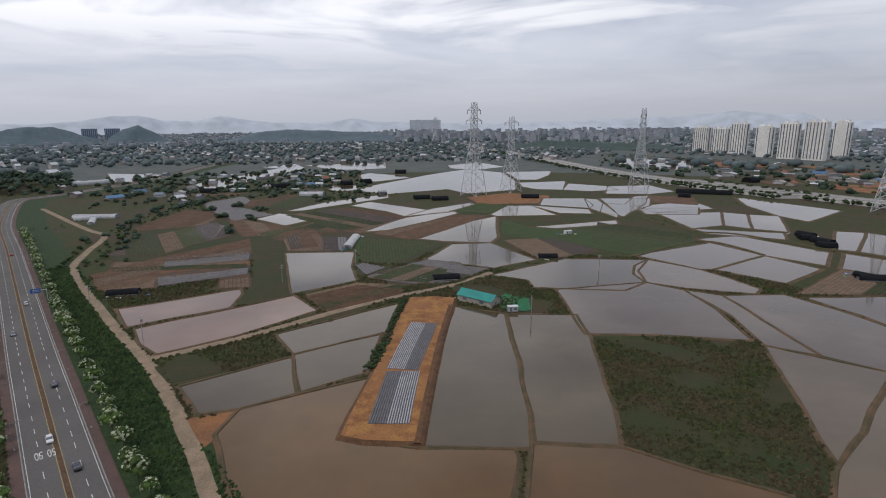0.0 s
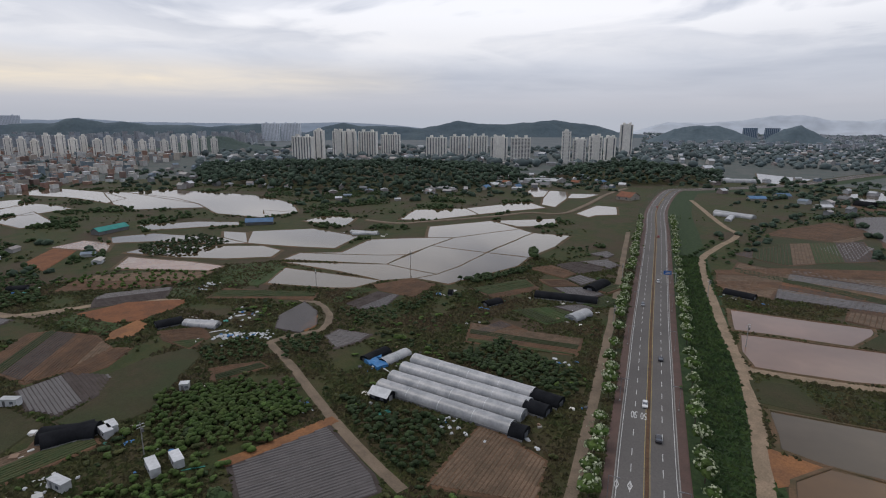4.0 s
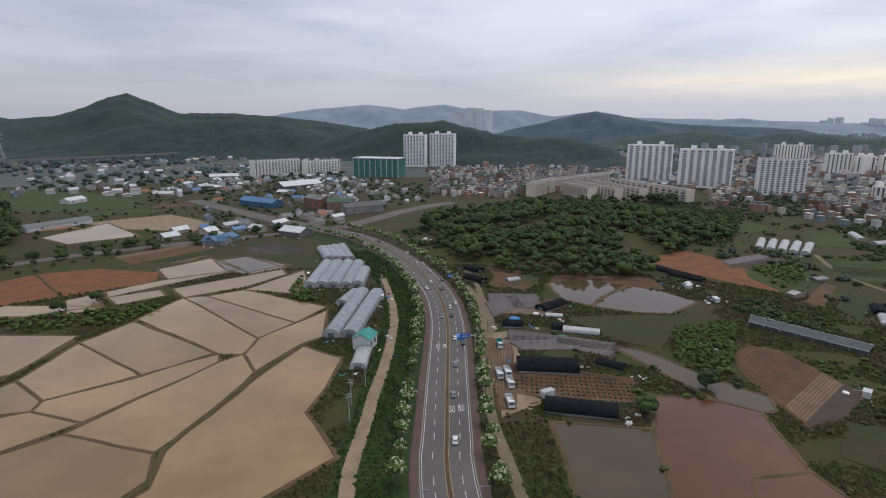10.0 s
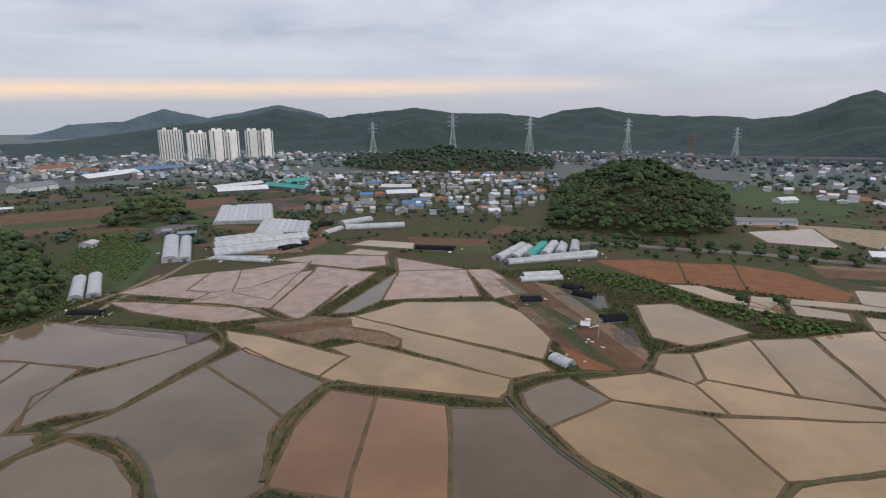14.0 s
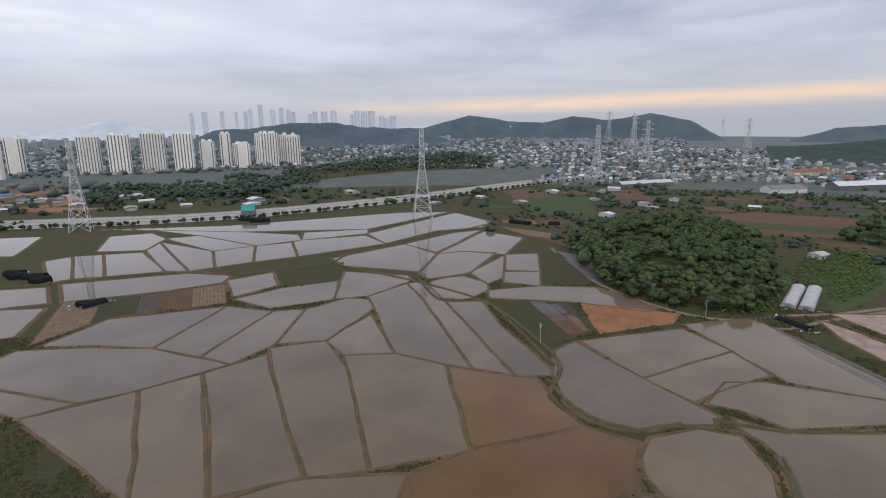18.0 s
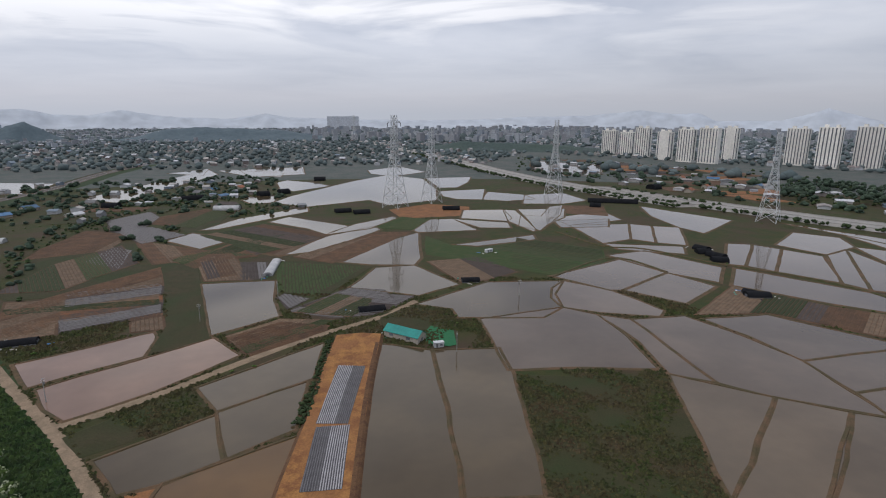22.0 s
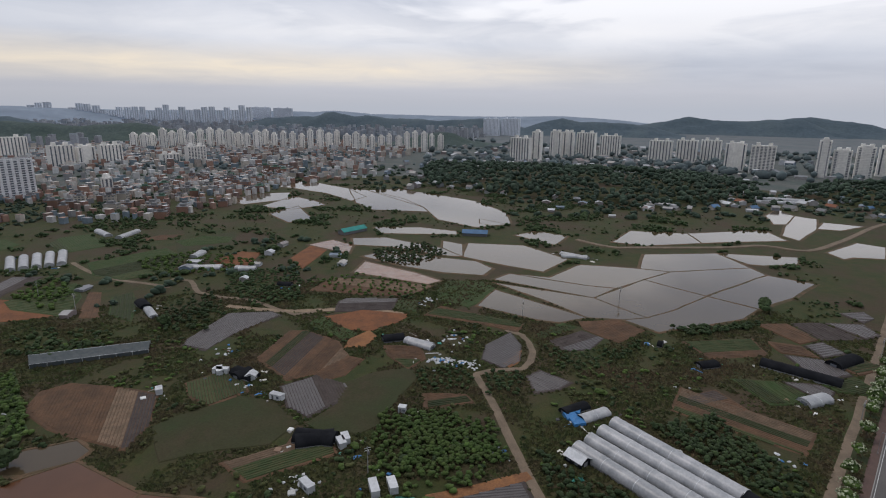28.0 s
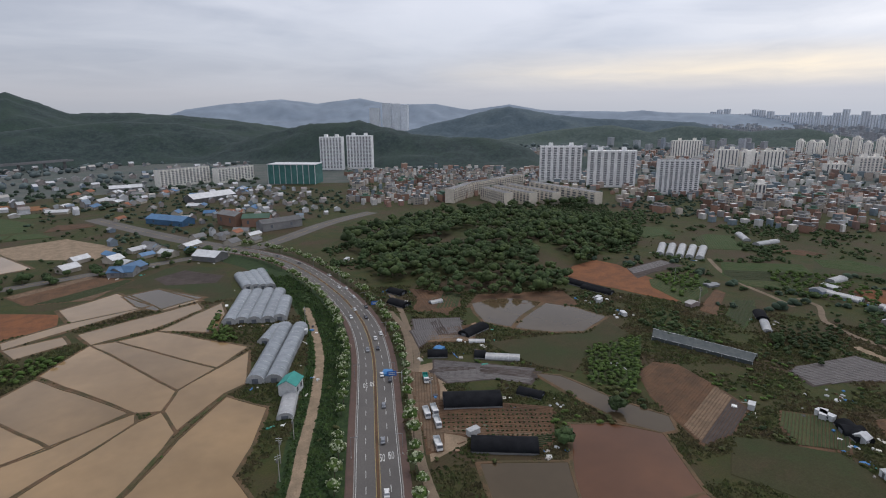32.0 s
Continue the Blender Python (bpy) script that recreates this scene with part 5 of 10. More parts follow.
OLD = list(GROUND)
patchwork([609, 138.3, 860.2, 68.9, 919.9, -211, 824.9, -532.2, 599.6, -497.8, 402.9, -341.8, 425, -214.6, 492.6, -142.2, 614.2, -168.9, 641.9, 11.6, 555.2, 50.8], 38, 71, ("brown", "green", "grass", "mulch", "brown", "vine"))
patchwork([286.3, -411.6, 297.4, -467.1, 231.9, -462.5, 92, -519.9, 109.9, -688.9, 210, -1031.5, 17.6, -919.4, -70.4, -602.1, 4, -466.7, 161, -402.4], 36, 72, ("brown", "green", "grass", "orange"))
patchwork([-210.8, 306.5, -275.6, 414.2, -296.8, 546.2, -326.4, 699.3, -141.6, 751.4, -188.1, 599.1, -167.6, 481.7, -128.4, 431.9, -213.5, 344.9], 34, 73, ("brown", "grass", "mulch", "rows", "brown", "grass"))
patchwork([333.1, 1084.6, 453.2, 882.6, 530.3, 664.5, 765, 952.1, 652.2, 1256.4, 462.7, 1483.3], 60, 74, ("brown", "grass", "mulch", "orange"))
patchwork([608.6, 122.7, 655, 47.5, 815.9, -76.5, 1117.2, -98.5, 998.5, 103.4, 710.7, 179.1], 45, 75, ("green", "grass", "brown", "mulch"))
patchwork([-182.4, -284.3, -234.3, -292.7, -139, -198.7, -156.7, -223.8], 24, 76, ("mulch", "brown"))
patchwork([-261.1, 214, -289.1, 305.1, -270, 297.2, -158.8, 161.4, -210.5, 172.3], 20, 79, ("rows", "brown", "vine", "green", "mulch"))
patchwork([489, -268.3, 477.5, -376.9, 380.3, -335.2, 318.8, -360.4, 320.2, -280.3, 361.7, -247.3], 36, 80, ("grass", "brown"))
NOBUSH = [pairs([-313.9, 63.2, -359.4, 86.7, -398.3, 145.2, -428.8, 204.5, -428.1, 344.5, -299.7, 246.6, -275.6, 208.5, -262.8, 171.7, -265.2, 153.4]), pairs([-404.4, -19.9, -522.7, -17.8, -492.8, 136.8, -413.1, 154.6, -374.7, 121.5, -355.1, 40.8])]
NOBUSH.append(pairs([-450.2, 212.2, -452, 368.5, -586.4, 461.8, -589.3, 523.7, -540.8, 542.2, -387.9, 446.5, -346.5, 396, -387.5, 363.6, -424.7, 375.3, -435.6, 218.9]))
GROUND.extend(NOBUSH)

# ---- hills, woods and trees ----
# the bluish tint of these wooded hills is distance haze in the colour
mat("hill_woods_haze", (0.019, 0.034, 0.035), (0.031, 0.051, 0.048), size=13.0, fine=5.0, bump=0.5, col3=(0.026, 0.047, 0.038), big=130.0, crisp=True)
mat("ridge_haze_mid", (0.042, 0.065, 0.062), (0.060, 0.085, 0.078), size=15.0, fine=6.0, bump=0.4, col3=(0.052, 0.078, 0.066), big=120.0, crisp=True)
# leaf green of distant woods, blued in the base colour for haze
mat("leaf_haze_mid", (0.034, 0.056, 0.038), (0.052, 0.078, 0.050), size=30.0, fine=4.0, bump=0.5, island=0.35)
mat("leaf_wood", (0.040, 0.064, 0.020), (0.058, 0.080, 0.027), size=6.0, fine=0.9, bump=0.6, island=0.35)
# far ridges: haze painted in, each colour nearer to the horizon sky
mat("ridge_haze_dim", (0.105, 0.14, 0.16), (0.088, 0.122, 0.142), size=30.0, fine=12.0, bump=0.2)
mat("ridge_haze_far", (0.066, 0.096, 0.118), (0.054, 0.082, 0.101), size=30.0, fine=12.0, bump=0.3, col3=(0.076, 0.106, 0.122), big=200.0)
mat("ridge_haze_blue", (0.215, 0.262, 0.32), (0.195, 0.24, 0.298), size=400.0, fine=90.0, bump=0.0)
mat("ridge_haze_pale", (0.47, 0.51, 0.56), (0.445, 0.485, 0.54), size=400.0, fine=90.0, bump=0.0)


def soup(name, verts, tris, material, smooth=False):
    """A large mesh from arrays."""
    me = bpy.data.meshes.new(name)
    me.vertices.add(len(verts))
    me.vertices.foreach_set("co", np.asarray(verts, np.float32).ravel())
    k = tris.shape[1]
    me.loops.add(tris.size)
    me.loops.foreach_set("vertex_index", tris.astype(np.int32).ravel())
    me.polygons.add(len(tris))
    me.polygons.foreach_set("loop_start", np.arange(0, tris.size, k, dtype=np.int32))
    me.polygons.foreach_set("use_smooth", np.full(len(tris), smooth))
    me.update(calc_edges=True)
    me.validate()
    me.materials.append(MATS[material])
    return me


def crown(seed, tufts=30, lobes=5, size=0.2, flat=0.9, spread=0.46, fine=1):
    """One unit crown: several billowing lobes of foliage with small leaf sprays standing proud of them."""
    rng = np.random.default_rng(seed)
    bm = bmesh.new()
    bmesh.ops.create_icosphere(bm, subdivisions=fine, radius=1.0)
    ball = np.array([p.co for p in bm.verts])
    t = np.array([[q.index for q in p.verts] for p in bm.faces])
    bm.free()
    vs, ts, n, mid = [], [], 0, []
    turn = rng.uniform(0, 6.28)
    for k in range(lobes):
        a = turn + k * 6.28 / max(1, lobes - 1) + rng.uniform(-0.5, 0.5)
        c = np.array([0, 0, rng.uniform(0.15, 0.45)]) if k == 0 else np.array([math.cos(a), math.sin(a), rng.uniform(-0.5, 0.35)]) * spread * rng.uniform(0.7, 1.35)
        r = rng.uniform(0.46, 0.66) * (1 if lobes > 1 else 1.5)
        mid.append((c, r))
        v = ball * (1 + rng.uniform(-0.22, 0.2, (len(ball), 1))) * r * (1, 1, rng.uniform(0.75, 1.1)) + c
        vs.append(v)
        ts.append(t + n)
        n += len(v)
    for _ in range(tufts):
        c0, r = mid[rng.integers(len(mid))]
        q = rng.normal(size=3)
        q[2] = abs(q[2]) - 0.35
        q /= np.linalg.norm(q)
        c = c0 + q * r * rng.uniform(0.92, 1.12)
        a = np.cross(q, rng.normal(size=3))
        a /= np.linalg.norm(a)
        b = np.cross(q, a) + q * rng.uniform(-0.4, 0.4)
        s = size * rng.uniform(0.6, 1.3)
        vs.append(np.array([c - a * s * 0.9 - q * s * 0.4, c + b * s, c + a * s - q * s * 0.4, c - b * s * 0.8]))
        ts.append(np.array([[0, 3, 1], [3, 2, 1]]) + n)
        n += 4
    v = np.concatenate(vs)
    v[:, 2] *= flat
    return v, np.concatenate(ts)


CROWNS = [crown(i) for i in range(9)]
TINY = [crown(40 + i, tufts=5, lobes=3, size=0.24) for i in range(7)]
MICRO = [crown(60 + i, tufts=0, lobes=1) for i in range(6)]
SMALL = [crown(20 + i, tufts=9, lobes=3, size=0.26, flat=0.8) for i in range(9)]


def canopy(name, places, material, label, category, kinds=None, flat=1.0, smooth=False):
    """Many crowns as one mesh; places: x, y, z of the crown's middle, radius."""
    rng = np.random.default_rng(len(places))
    vs, ts, n = [], [], 0
    kinds = kinds or CROWNS
    for x, y, z, r in places:
        v, t = kinds[rng.integers(len(kinds))]
        a = rng.uniform(0, 6.28)
        c, s = math.cos(a), math.sin(a)
        q = np.stack([v[:, 0] * c - v[:, 1] * s, v[:, 0] * s + v[:, 1] * c, v[:, 2] * rng.uniform(0.8, 1.3) * flat], 1) * r
        vs.append(q + (x, y, z))
        ts.append(t + n)
        n += len(v)
    me = soup(name, np.concatenate(vs), np.concatenate(ts), material, smooth)
    return tagged(part(name, me), label, category, kind="stuff")


def scatter(pts, gap, seed, tries=30):
    """Points in an outline, no two nearer than gap."""
    rng = random.Random(seed)
    xs, ys = [p[0] for p in pts], [p[1] for p in pts]
    area = (max(xs) - min(xs)) * (max(ys) - min(ys))
    cell, out = {}, []
    for _ in range(int(min(60000, area / gap / gap * 2.2))):
        p = (rng.uniform(min(xs), max(xs)), rng.uniform(min(ys), max(ys)))
        k = (int(p[0] // gap), int(p[1] // gap))
        if not inside(p, pts):
            continue
        if any(math.dist(p, q) < gap for i in (-1, 0, 1) for j in (-1, 0, 1) for q in cell.get((k[0] + i, k[1] + j), ())):
            continue
        cell.setdefault(k, []).append(p)
        out.append(p)
    return out


FEET = []


def ridge(name, crest, depth, material, label, back=1.1, rough=3.6):
    """A wooded hill along a line of crest points, with spurs, gullies and an uneven canopy."""
    (x0, y0, z0), (x1, y1, z1), (x2, y2, z2), (x3, y3, z3) = crest[0], crest[1], crest[-2], crest[-1]
    k0, k1 = depth * 0.9 / math.dist((x0, y0), (x1, y1)), depth * 0.9 / math.dist((x2, y2), (x3, y3))
    crest = [(x0 + (x0 - x1) * k0, y0 + (y0 - y1) * k0, 1)] + list(crest) + [(x3 + (x3 - x2) * k1, y3 + (y3 - y2) * k1, 1)]
    far = min(math.hypot(p[0], p[1]) for p in crest)
    step = max(11.0, far / 190)
    line = []
    for a, b in zip(crest, crest[1:]):
        n = max(1, int(math.dist(a, b) / step))
        line += [tuple(a[k] + (b[k] - a[k]) * i / n for k in range(3)) for i in range(n)]
    line.append(crest[-1])
    n = max(10, int((1 + back) * depth / (step * 1.25)))
    across = [-1 + (1 + back) * j / n for j in range(n + 1)]
    prof = [(-1.0, 0.0), (-0.8, 0.16), (-0.55, 0.42), (-0.3, 0.76), (-0.12, 0.96), (0, 1.0), (0.2, 0.9), (0.6, 0.5), (back, 0.0)]
    high = np.interp(across, [p[0] for p in prof], [p[1] for p in prof])
    trees = rough * (0.6 if material in ("ridge_haze_blue", "ridge_haze_pale") else 1)
    v, f, m = [], [], n + 1
    for x, y, z in line:
        r = math.hypot(x, y)
        ux, uy = x / r, y / r
        for o, h in zip(across, high):
            px, py = x + ux * o * depth, y + uy * o * depth
            w = noise.noise((px / depth * 2.4, py / depth * 2.4, 1.3)) * 0.34 + noise.noise((px / depth * 7, py / depth * 7, 4.3)) * 0.16
            e = 1 + w * (1 - h * h) * 1.6
            t = noise.noise((px / (step * 1.6), py / (step * 1.6), 2.2)) * trees + noise.noise((px / (step * 5), py / (step * 5), 6.2)) * trees
            v.append((px, py, max(z, 2) * h * e + t * min(1, h * 6) - (2 if h < 0.02 else 0)))
    for i in range(len(line) - 1):
        for j in range(m - 1):
            a = i * m + j
            f.append((a, a + m, a + m + 1, a + 1))
    if far < 2300:
        FEET.append([v[i * m + n // 14][:2] for i in range(0, len(line), 3)] + [v[i * m + m - 1][:2] for i in range(len(line) - 1, -1, -3)])
    me = soup(name, np.array(v), np.array(f), material, True)
    return tagged(part(name, me), label, "hill", kind="structure")


ridge("hill", [(2065, -1011, 80), (1987, -1155, 97), (1941, -1232, 113), (1906, -1285, 128), (1878, -1326, 144), (1850, -1365, 135), (1820, -1404, 130), (1768, -1470, 105), (1682, -1567, 122), (1513, -1731, 146), (1402, -1823, 126), (1224, -1947, 122), (1108, -2015, 105), (1028, -2057, 134), (903, -2115, 148), (818, -2149, 126), (689, -2194, 115), (492, -2247, 111), (383, -2268, 100), (255, -2286, 115), (174, -2294, 147), (114, -2297, 176), (55, -2300, 192), (-17, -2300, 162), (-107, -2298, 125), (-289, -2282, 125), (-440, -2258, 115), (-549, -2234, 102), (-647, -2208, 92), (-744, -2177, 75)], 600, "hill_woods_haze", "wooded hill range with a pointed peak")
ridge("hill", [(1443, -1310, 29), (1391, -1366, 70), (1323, -1431, 95), (1284, -1466, 105), (1190, -1544, 89), (1101, -1609, 99), (1006, -1670, 95), (940, -1708, 71), (872, -1743, 46), (766, -1793, 27)], 230, "hill_woods_haze", "wooded spur in front of the hill range")
ridge("hill", [(163, -1793, 50), (83, -1798, 76), (-26, -1800, 90), (-144, -1795, 98), (-242, -1784, 100), (-334, -1769, 94), (-409, -1753, 78), (-480, -1735, 60)], 260, "hill_woods_haze", "wooded spur below the pointed peak")
ridge("hill", [(-486, -1576, 55), (-553, -1522, 75), (-609, -1447, 92), (-695, -1329, 100), (-756, -1238, 78), (-805, -1182, 64), (-851, -1125, 59), (-898, -1075, 62), (-942, -1023, 50), (-973, -979, 32), (-985, -953, 12)], 215, "hill_woods_haze", "low wooded hill behind the town")
ridge("hill", [(-1541, -1570, 35), (-1604, -1507, 48), (-1692, -1407, 64), (-1750, -1335, 69), (-1792, -1277, 58), (-1842, -1204, 40)], 200, "ridge_haze_mid", "low wooded rise behind the white apartment slabs")
ridge("hill", [(-1821, -1234, 40), (-1855, -1182, 58), (-1884, -1136, 69), (-1929, -1058, 62), (-1989, -940, 51), (-2053, -793, 60), (-2081, -716, 44), (-2100, -657, 29)], 200, "ridge_haze_mid", "low wooded rise behind the town")
ridge("hill", [(-1895, 161, 28), (-1887, 233, 43), (-1880, 287, 39), (-1870, 342, 12)], 120, "ridge_haze_mid", "small wooded knoll at the end of the apartment row")
ridge("hill", [(-2856, -505, 67), (-2889, -264, 75), (-2893, -218, 94), (-2896, -175, 100), (-2900, -73, 74), (-2901, 13, 82), (-2899, 100, 68), (-2891, 241, 68), (-2880, 353, 59), (-2865, 461, 67), (-2840, 593, 73), (-2817, 697, 54)], 220, "ridge_haze_far", "hazy wooded hills behind the apartment row")
ridge("hill", [(-2769, 868, 59), (-2739, 959, 80), (-2706, 1049, 62), (-2662, 1155, 63), (-2579, 1331, 51)], 200, "ridge_haze_far", "hazy wooded hills behind the towers")
ridge("hill", [(-1674, 2118, 63), (-1599, 2175, 78), (-1531, 2224, 73), (-1474, 2262, 50)], 140, "ridge_haze_dim", "small hazy wooded hill in the plain")
ridge("hill", [(-1331, 2349, 65), (-1279, 2378, 80), (-1238, 2400, 55)], 100, "ridge_haze_dim", "small hazy wooded hill in the plain")
ridge("hill", [(-926, 2483, 14), (-828, 2517, 46), (-678, 2562, 56), (-525, 2597, 49), (-357, 2626, 43), (-236, 2639, 24)], 200, "ridge_haze_dim", "long low wooded rise in the plain")
ridge("hill", [(327, 1872, 25), (411, 1855, 22), (492, 1835, 20), (569, 1813, 18), (671, 1778, 14)], 130, "ridge_haze_mid", "low dark belt of woods in the plain")
ridge("hill", [(2242, 1834, 86), (2286, 1779, 91), (2342, 1704, 95), (2398, 1624, 103), (2455, 1538, 119), (2563, 1350, 120), (2613, 1249, 99), (2663, 1140, 93), (2735, 953, 90)], 220, "ridge_haze_far", "hazy wooded hill beyond the towers")
ridge("hill", [(-3258, 1536, 4), (-3199, 1655, 31), (-3101, 1833, 83), (-3029, 1949, 70), (-2952, 2065, 67), (-2847, 2207, 75), (-2745, 2332, 97), (-2638, 2453, 77), (-2563, 2531, 64), (-2460, 2632, 19)], 260, "ridge_haze_far", "hazy wooded hill beyond the apartment blocks")
ridge("hill", [(3768, 1333, 70), (3803, 1229, 103), (3872, 990, 167), (3905, 853, 151), (3932, 718, 124), (3967, 490, 112), (3987, 280, 157), (3997, 46, 128), (3996, -114, 151), (3991, -214, 171), (3987, -286, 157), (3970, -462, 122)], 240, "ridge_haze_far", "hazy dark hill range near the horizon")
ridge("hill", [(3708, -1200, 72), (3614, -1459, 92), (3525, -1664, 163), (3454, -1807, 131), (3410, -1889, 113), (3308, -2062, 144), (3250, -2152, 171), (3177, -2259, 196), (3100, -2364, 169), (3008, -2480, 136)], 240, "ridge_haze_far", "hazy dark hill range near the horizon")
ridge("hill", [(-760, -4333, 106), (-888, -4309, 150), (-1179, -4239, 190), (-1520, -4129, 222), (-1762, -4032, 189), (-2050, -3894, 229), (-2262, -3774, 181), (-2546, -3589, 183), (-2752, -3434, 137), (-2984, -3234, 176), (-3172, -3050, 130), (-3376, -2822, 121), (-3634, -2482, 113), (-3850, -2132, 105)], 600, "ridge_haze_blue", "mountain range on the horizon in painted blue haze")
ridge("hill", [(-1503, -2122, 73), (-1627, -2029, 106), (-1706, -1962, 134), (-1764, -1911, 144), (-1820, -1857, 132), (-1893, -1783, 109), (-2029, -1627, 87), (-2149, -1465, 82), (-2253, -1299, 73)], 300, "ridge_haze_far", "hazy wooded hill behind the town")
ridge("hill", [(-3115, -2817, 116), (-3276, -2628, 122), (-3374, -2501, 115), (-3457, -2385, 125), (-3570, -2213, 104), (-3759, -1874, 96), (-3929, -1484, 86), (-4088, -967, 92), (-4182, -402, 85), (-4193, -256, 97), (-4201, 17, 75), (-4117, 838, 65), (-3963, 1396, 75), (-3829, 1730, 56)], 600, "ridge_haze_blue", "hills on the horizon in painted pale blue haze")
ridge("hill", [(-3201, 1420, 12), (-3129, 1572, 38), (-3068, 1690, 62), (-3005, 1799, 92), (-2938, 1906, 74), (-2845, 2042, 68), (-2782, 2127, 79), (-2689, 2244, 84)], 240, "ridge_haze_far", "hazy wooded hill beyond the apartment blocks")
ridge("hill", [(-2903, 3571, 87), (-2689, 3735, 82), (-2507, 3859, 98), (-2325, 3972, 134), (-2178, 4054, 140), (-2030, 4130, 104), (-1848, 4215, 98), (-1672, 4288, 138), (-1495, 4353, 106), (-1322, 4408, 86), (-965, 4500, 78), (-727, 4544, 118), (-560, 4570, 90), (77, 4580, 74), (524, 4560, 70), (956, 4480, 78), (1256, 4425, 100), (1752, 4253, 112), (1999, 4142, 140), (2122, 4081, 156), (2322, 3970, 128), (2478, 3875, 137)], 300, "ridge_haze_pale", "mountains on the horizon paled by painted haze")
ridge("hill", [(2510, 3851, 78), (2904, 3563, 86), (3004, 3480, 124), (3103, 3392, 171), (3212, 3288, 126), (3320, 3180, 86), (3588, 2873, 82), (3857, 2501, 84), (4185, 1902, 88), (4411, 1293, 97)], 300, "ridge_haze_pale", "hills on the horizon in painted pale blue haze")

TREE_SEED = [0]


def woods(name, nums, gap, rad, rise=0.0, material="leaf_dark", label="dense dark green wood of broadleaf trees", category="wood", low=None):
    pts = pairs(nums)
    cx, cy = sum(p[0] for p in pts) / len(pts), sum(p[1] for p in pts) / len(pts)
    big = max(math.dist(p, (cx, cy)) for p in pts)
    TREE_SEED[0] += 1
    rng = random.Random(TREE_SEED[0])

    def edge(x, y):
        best = 1e9
        for a, b in zip(pts, pts[1:] + pts[:1]):
            dx, dy = b[0] - a[0], b[1] - a[1]
            t = max(0, min(1, ((x - a[0]) * dx + (y - a[1]) * dy) / (dx * dx + dy * dy + 1e-9)))
            best = min(best, math.hypot(x - a[0] - dx * t, y - a[1] - dy * t))
        return best

    wide = max(1.0, max(edge(x, y) for x, y in scatter(pts, gap * 2.5, 3)[:400] or [(cx, cy)]))
    places = []
    for x, y in scatter(pts, gap, TREE_SEED[0] * 7):
        k = min(1, edge(x, y) / wide)
        if noise.noise((x / 60, y / 60, 5.0)) < (-0.22 if rise < 12 else -0.42):
            continue
        r = rad * rng.uniform(0.55, 1.5)
        z = rise * (1 - (1 - k) ** 1.2) * (1 + 0.45 * noise.noise((x / 38, y / 38, 2.0)) + 0.45 * noise.noise((x / 110, y / 110, 3.0))) + rng.uniform(-1.2, 1.8) + r * (0.75 if low else 1.15)
        places.append((x, y, z, r))
    if rise > 3:
        o = outline(pts, 12, 2)
        v, f, n = [], [], len(o)
        for d, h in ((0, -0.3), (0.2, 0.3), (0.45, 0.6), (0.75, 0.85)):
            v += [(x + (cx - x) * d, y + (cy - y) * d, rise * h) for x, y in o]
        v.append((cx, cy, rise * 0.9))
        for q in range(3):
            f += [(q * n + i, q * n + (i + 1) % n, (q + 1) * n + (i + 1) % n, (q + 1) * n + i) for i in range(n)]
        f += [(3 * n + i, 3 * n + (i + 1) % n, 4 * n) for i in range(n)]
        tagged(part("mound", mesh("mound", v, f, "meadow", True)), "rounded earth mound under the wood", "mound", kind="structure")
    if material == "leaf_dark":
        rng.shuffle(places)
        n = int(len(places) * 0.45)
        canopy(name, places[:n], "leaf_wood", label.replace("dark ", "lighter "), category, None, 0.9, True)
        places = places[n:]
    return canopy(name, places, material, label, category, TINY if material == "leaf_haze_mid" else None, 0.9, True)


woods("wood", [246.1, -478.4, 225.5, -474.2, 182, -482.9, 132, -503.5, 105.5, -546.1, 117.6, -637.9, 173, -854.5, 268.7, -1006.8, 373.9, -986, 410.1, -861.9, 322.4, -627.3], 5.9, 4.2, 34, label="round wooded mound of broadleaf trees")
woods("wood", [499.2, 38, 396.8, 7.1, 349.6, -16.4, 338.8, -45.3, 337.8, -81.8, 377.7, -106.9, 447.9, -120.5, 579.8, -135.5, 635.9, -121.3, 660, -50, 585.7, 4.4], 5.6, 4.0, 13)
woods("wood", [-203.7, -393.8, -194, -330.6, -209.4, -291.7, -242.3, -255, -283.4, -246.7, -329.7, -275.8, -387.5, -298.7, -444.1, -302, -511.3, -356.4, -499.4, -457.1, -408.3, -510, -297.9, -504.5, -239.1, -455.2], 5.6, 3.9, 9)
woods("wood", [-864.9, 83.3, -769, 152.9, -716.2, 251.5, -632.5, 322.3, -660.6, 403.5, -686, 541.2, -875.2, 635.7, -1018.2, 546.5, -1105, 361.4, -1169.5, 195, -1168.8, 116.5], 8.5, 5.2, 14, "leaf_haze_mid")
woods("wood", [-730.3, 600.6, -628.4, 634.3, -575.7, 643.7, -516.7, 763.9, -590.2, 880.6, -726, 897.9, -830.4, 772.3], 8.5, 5.2, 16, "leaf_haze_mid")
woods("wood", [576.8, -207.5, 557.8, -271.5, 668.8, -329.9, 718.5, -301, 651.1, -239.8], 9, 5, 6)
woods("wood", [903.2, -799.5, 718.7, -794.6, 515.2, -1003, 635.1, -1236.6, 942.5, -1214.5, 1061.9, -957.9], 10, 6.0, 24, "leaf_haze_mid")
woods("wood", [1399.7, 488.9, 1383.4, 307.3, 1588.9, 336, 1814.7, 475, 1742.6, 597.7], 12, 6.5, 10, "leaf_haze_mid")
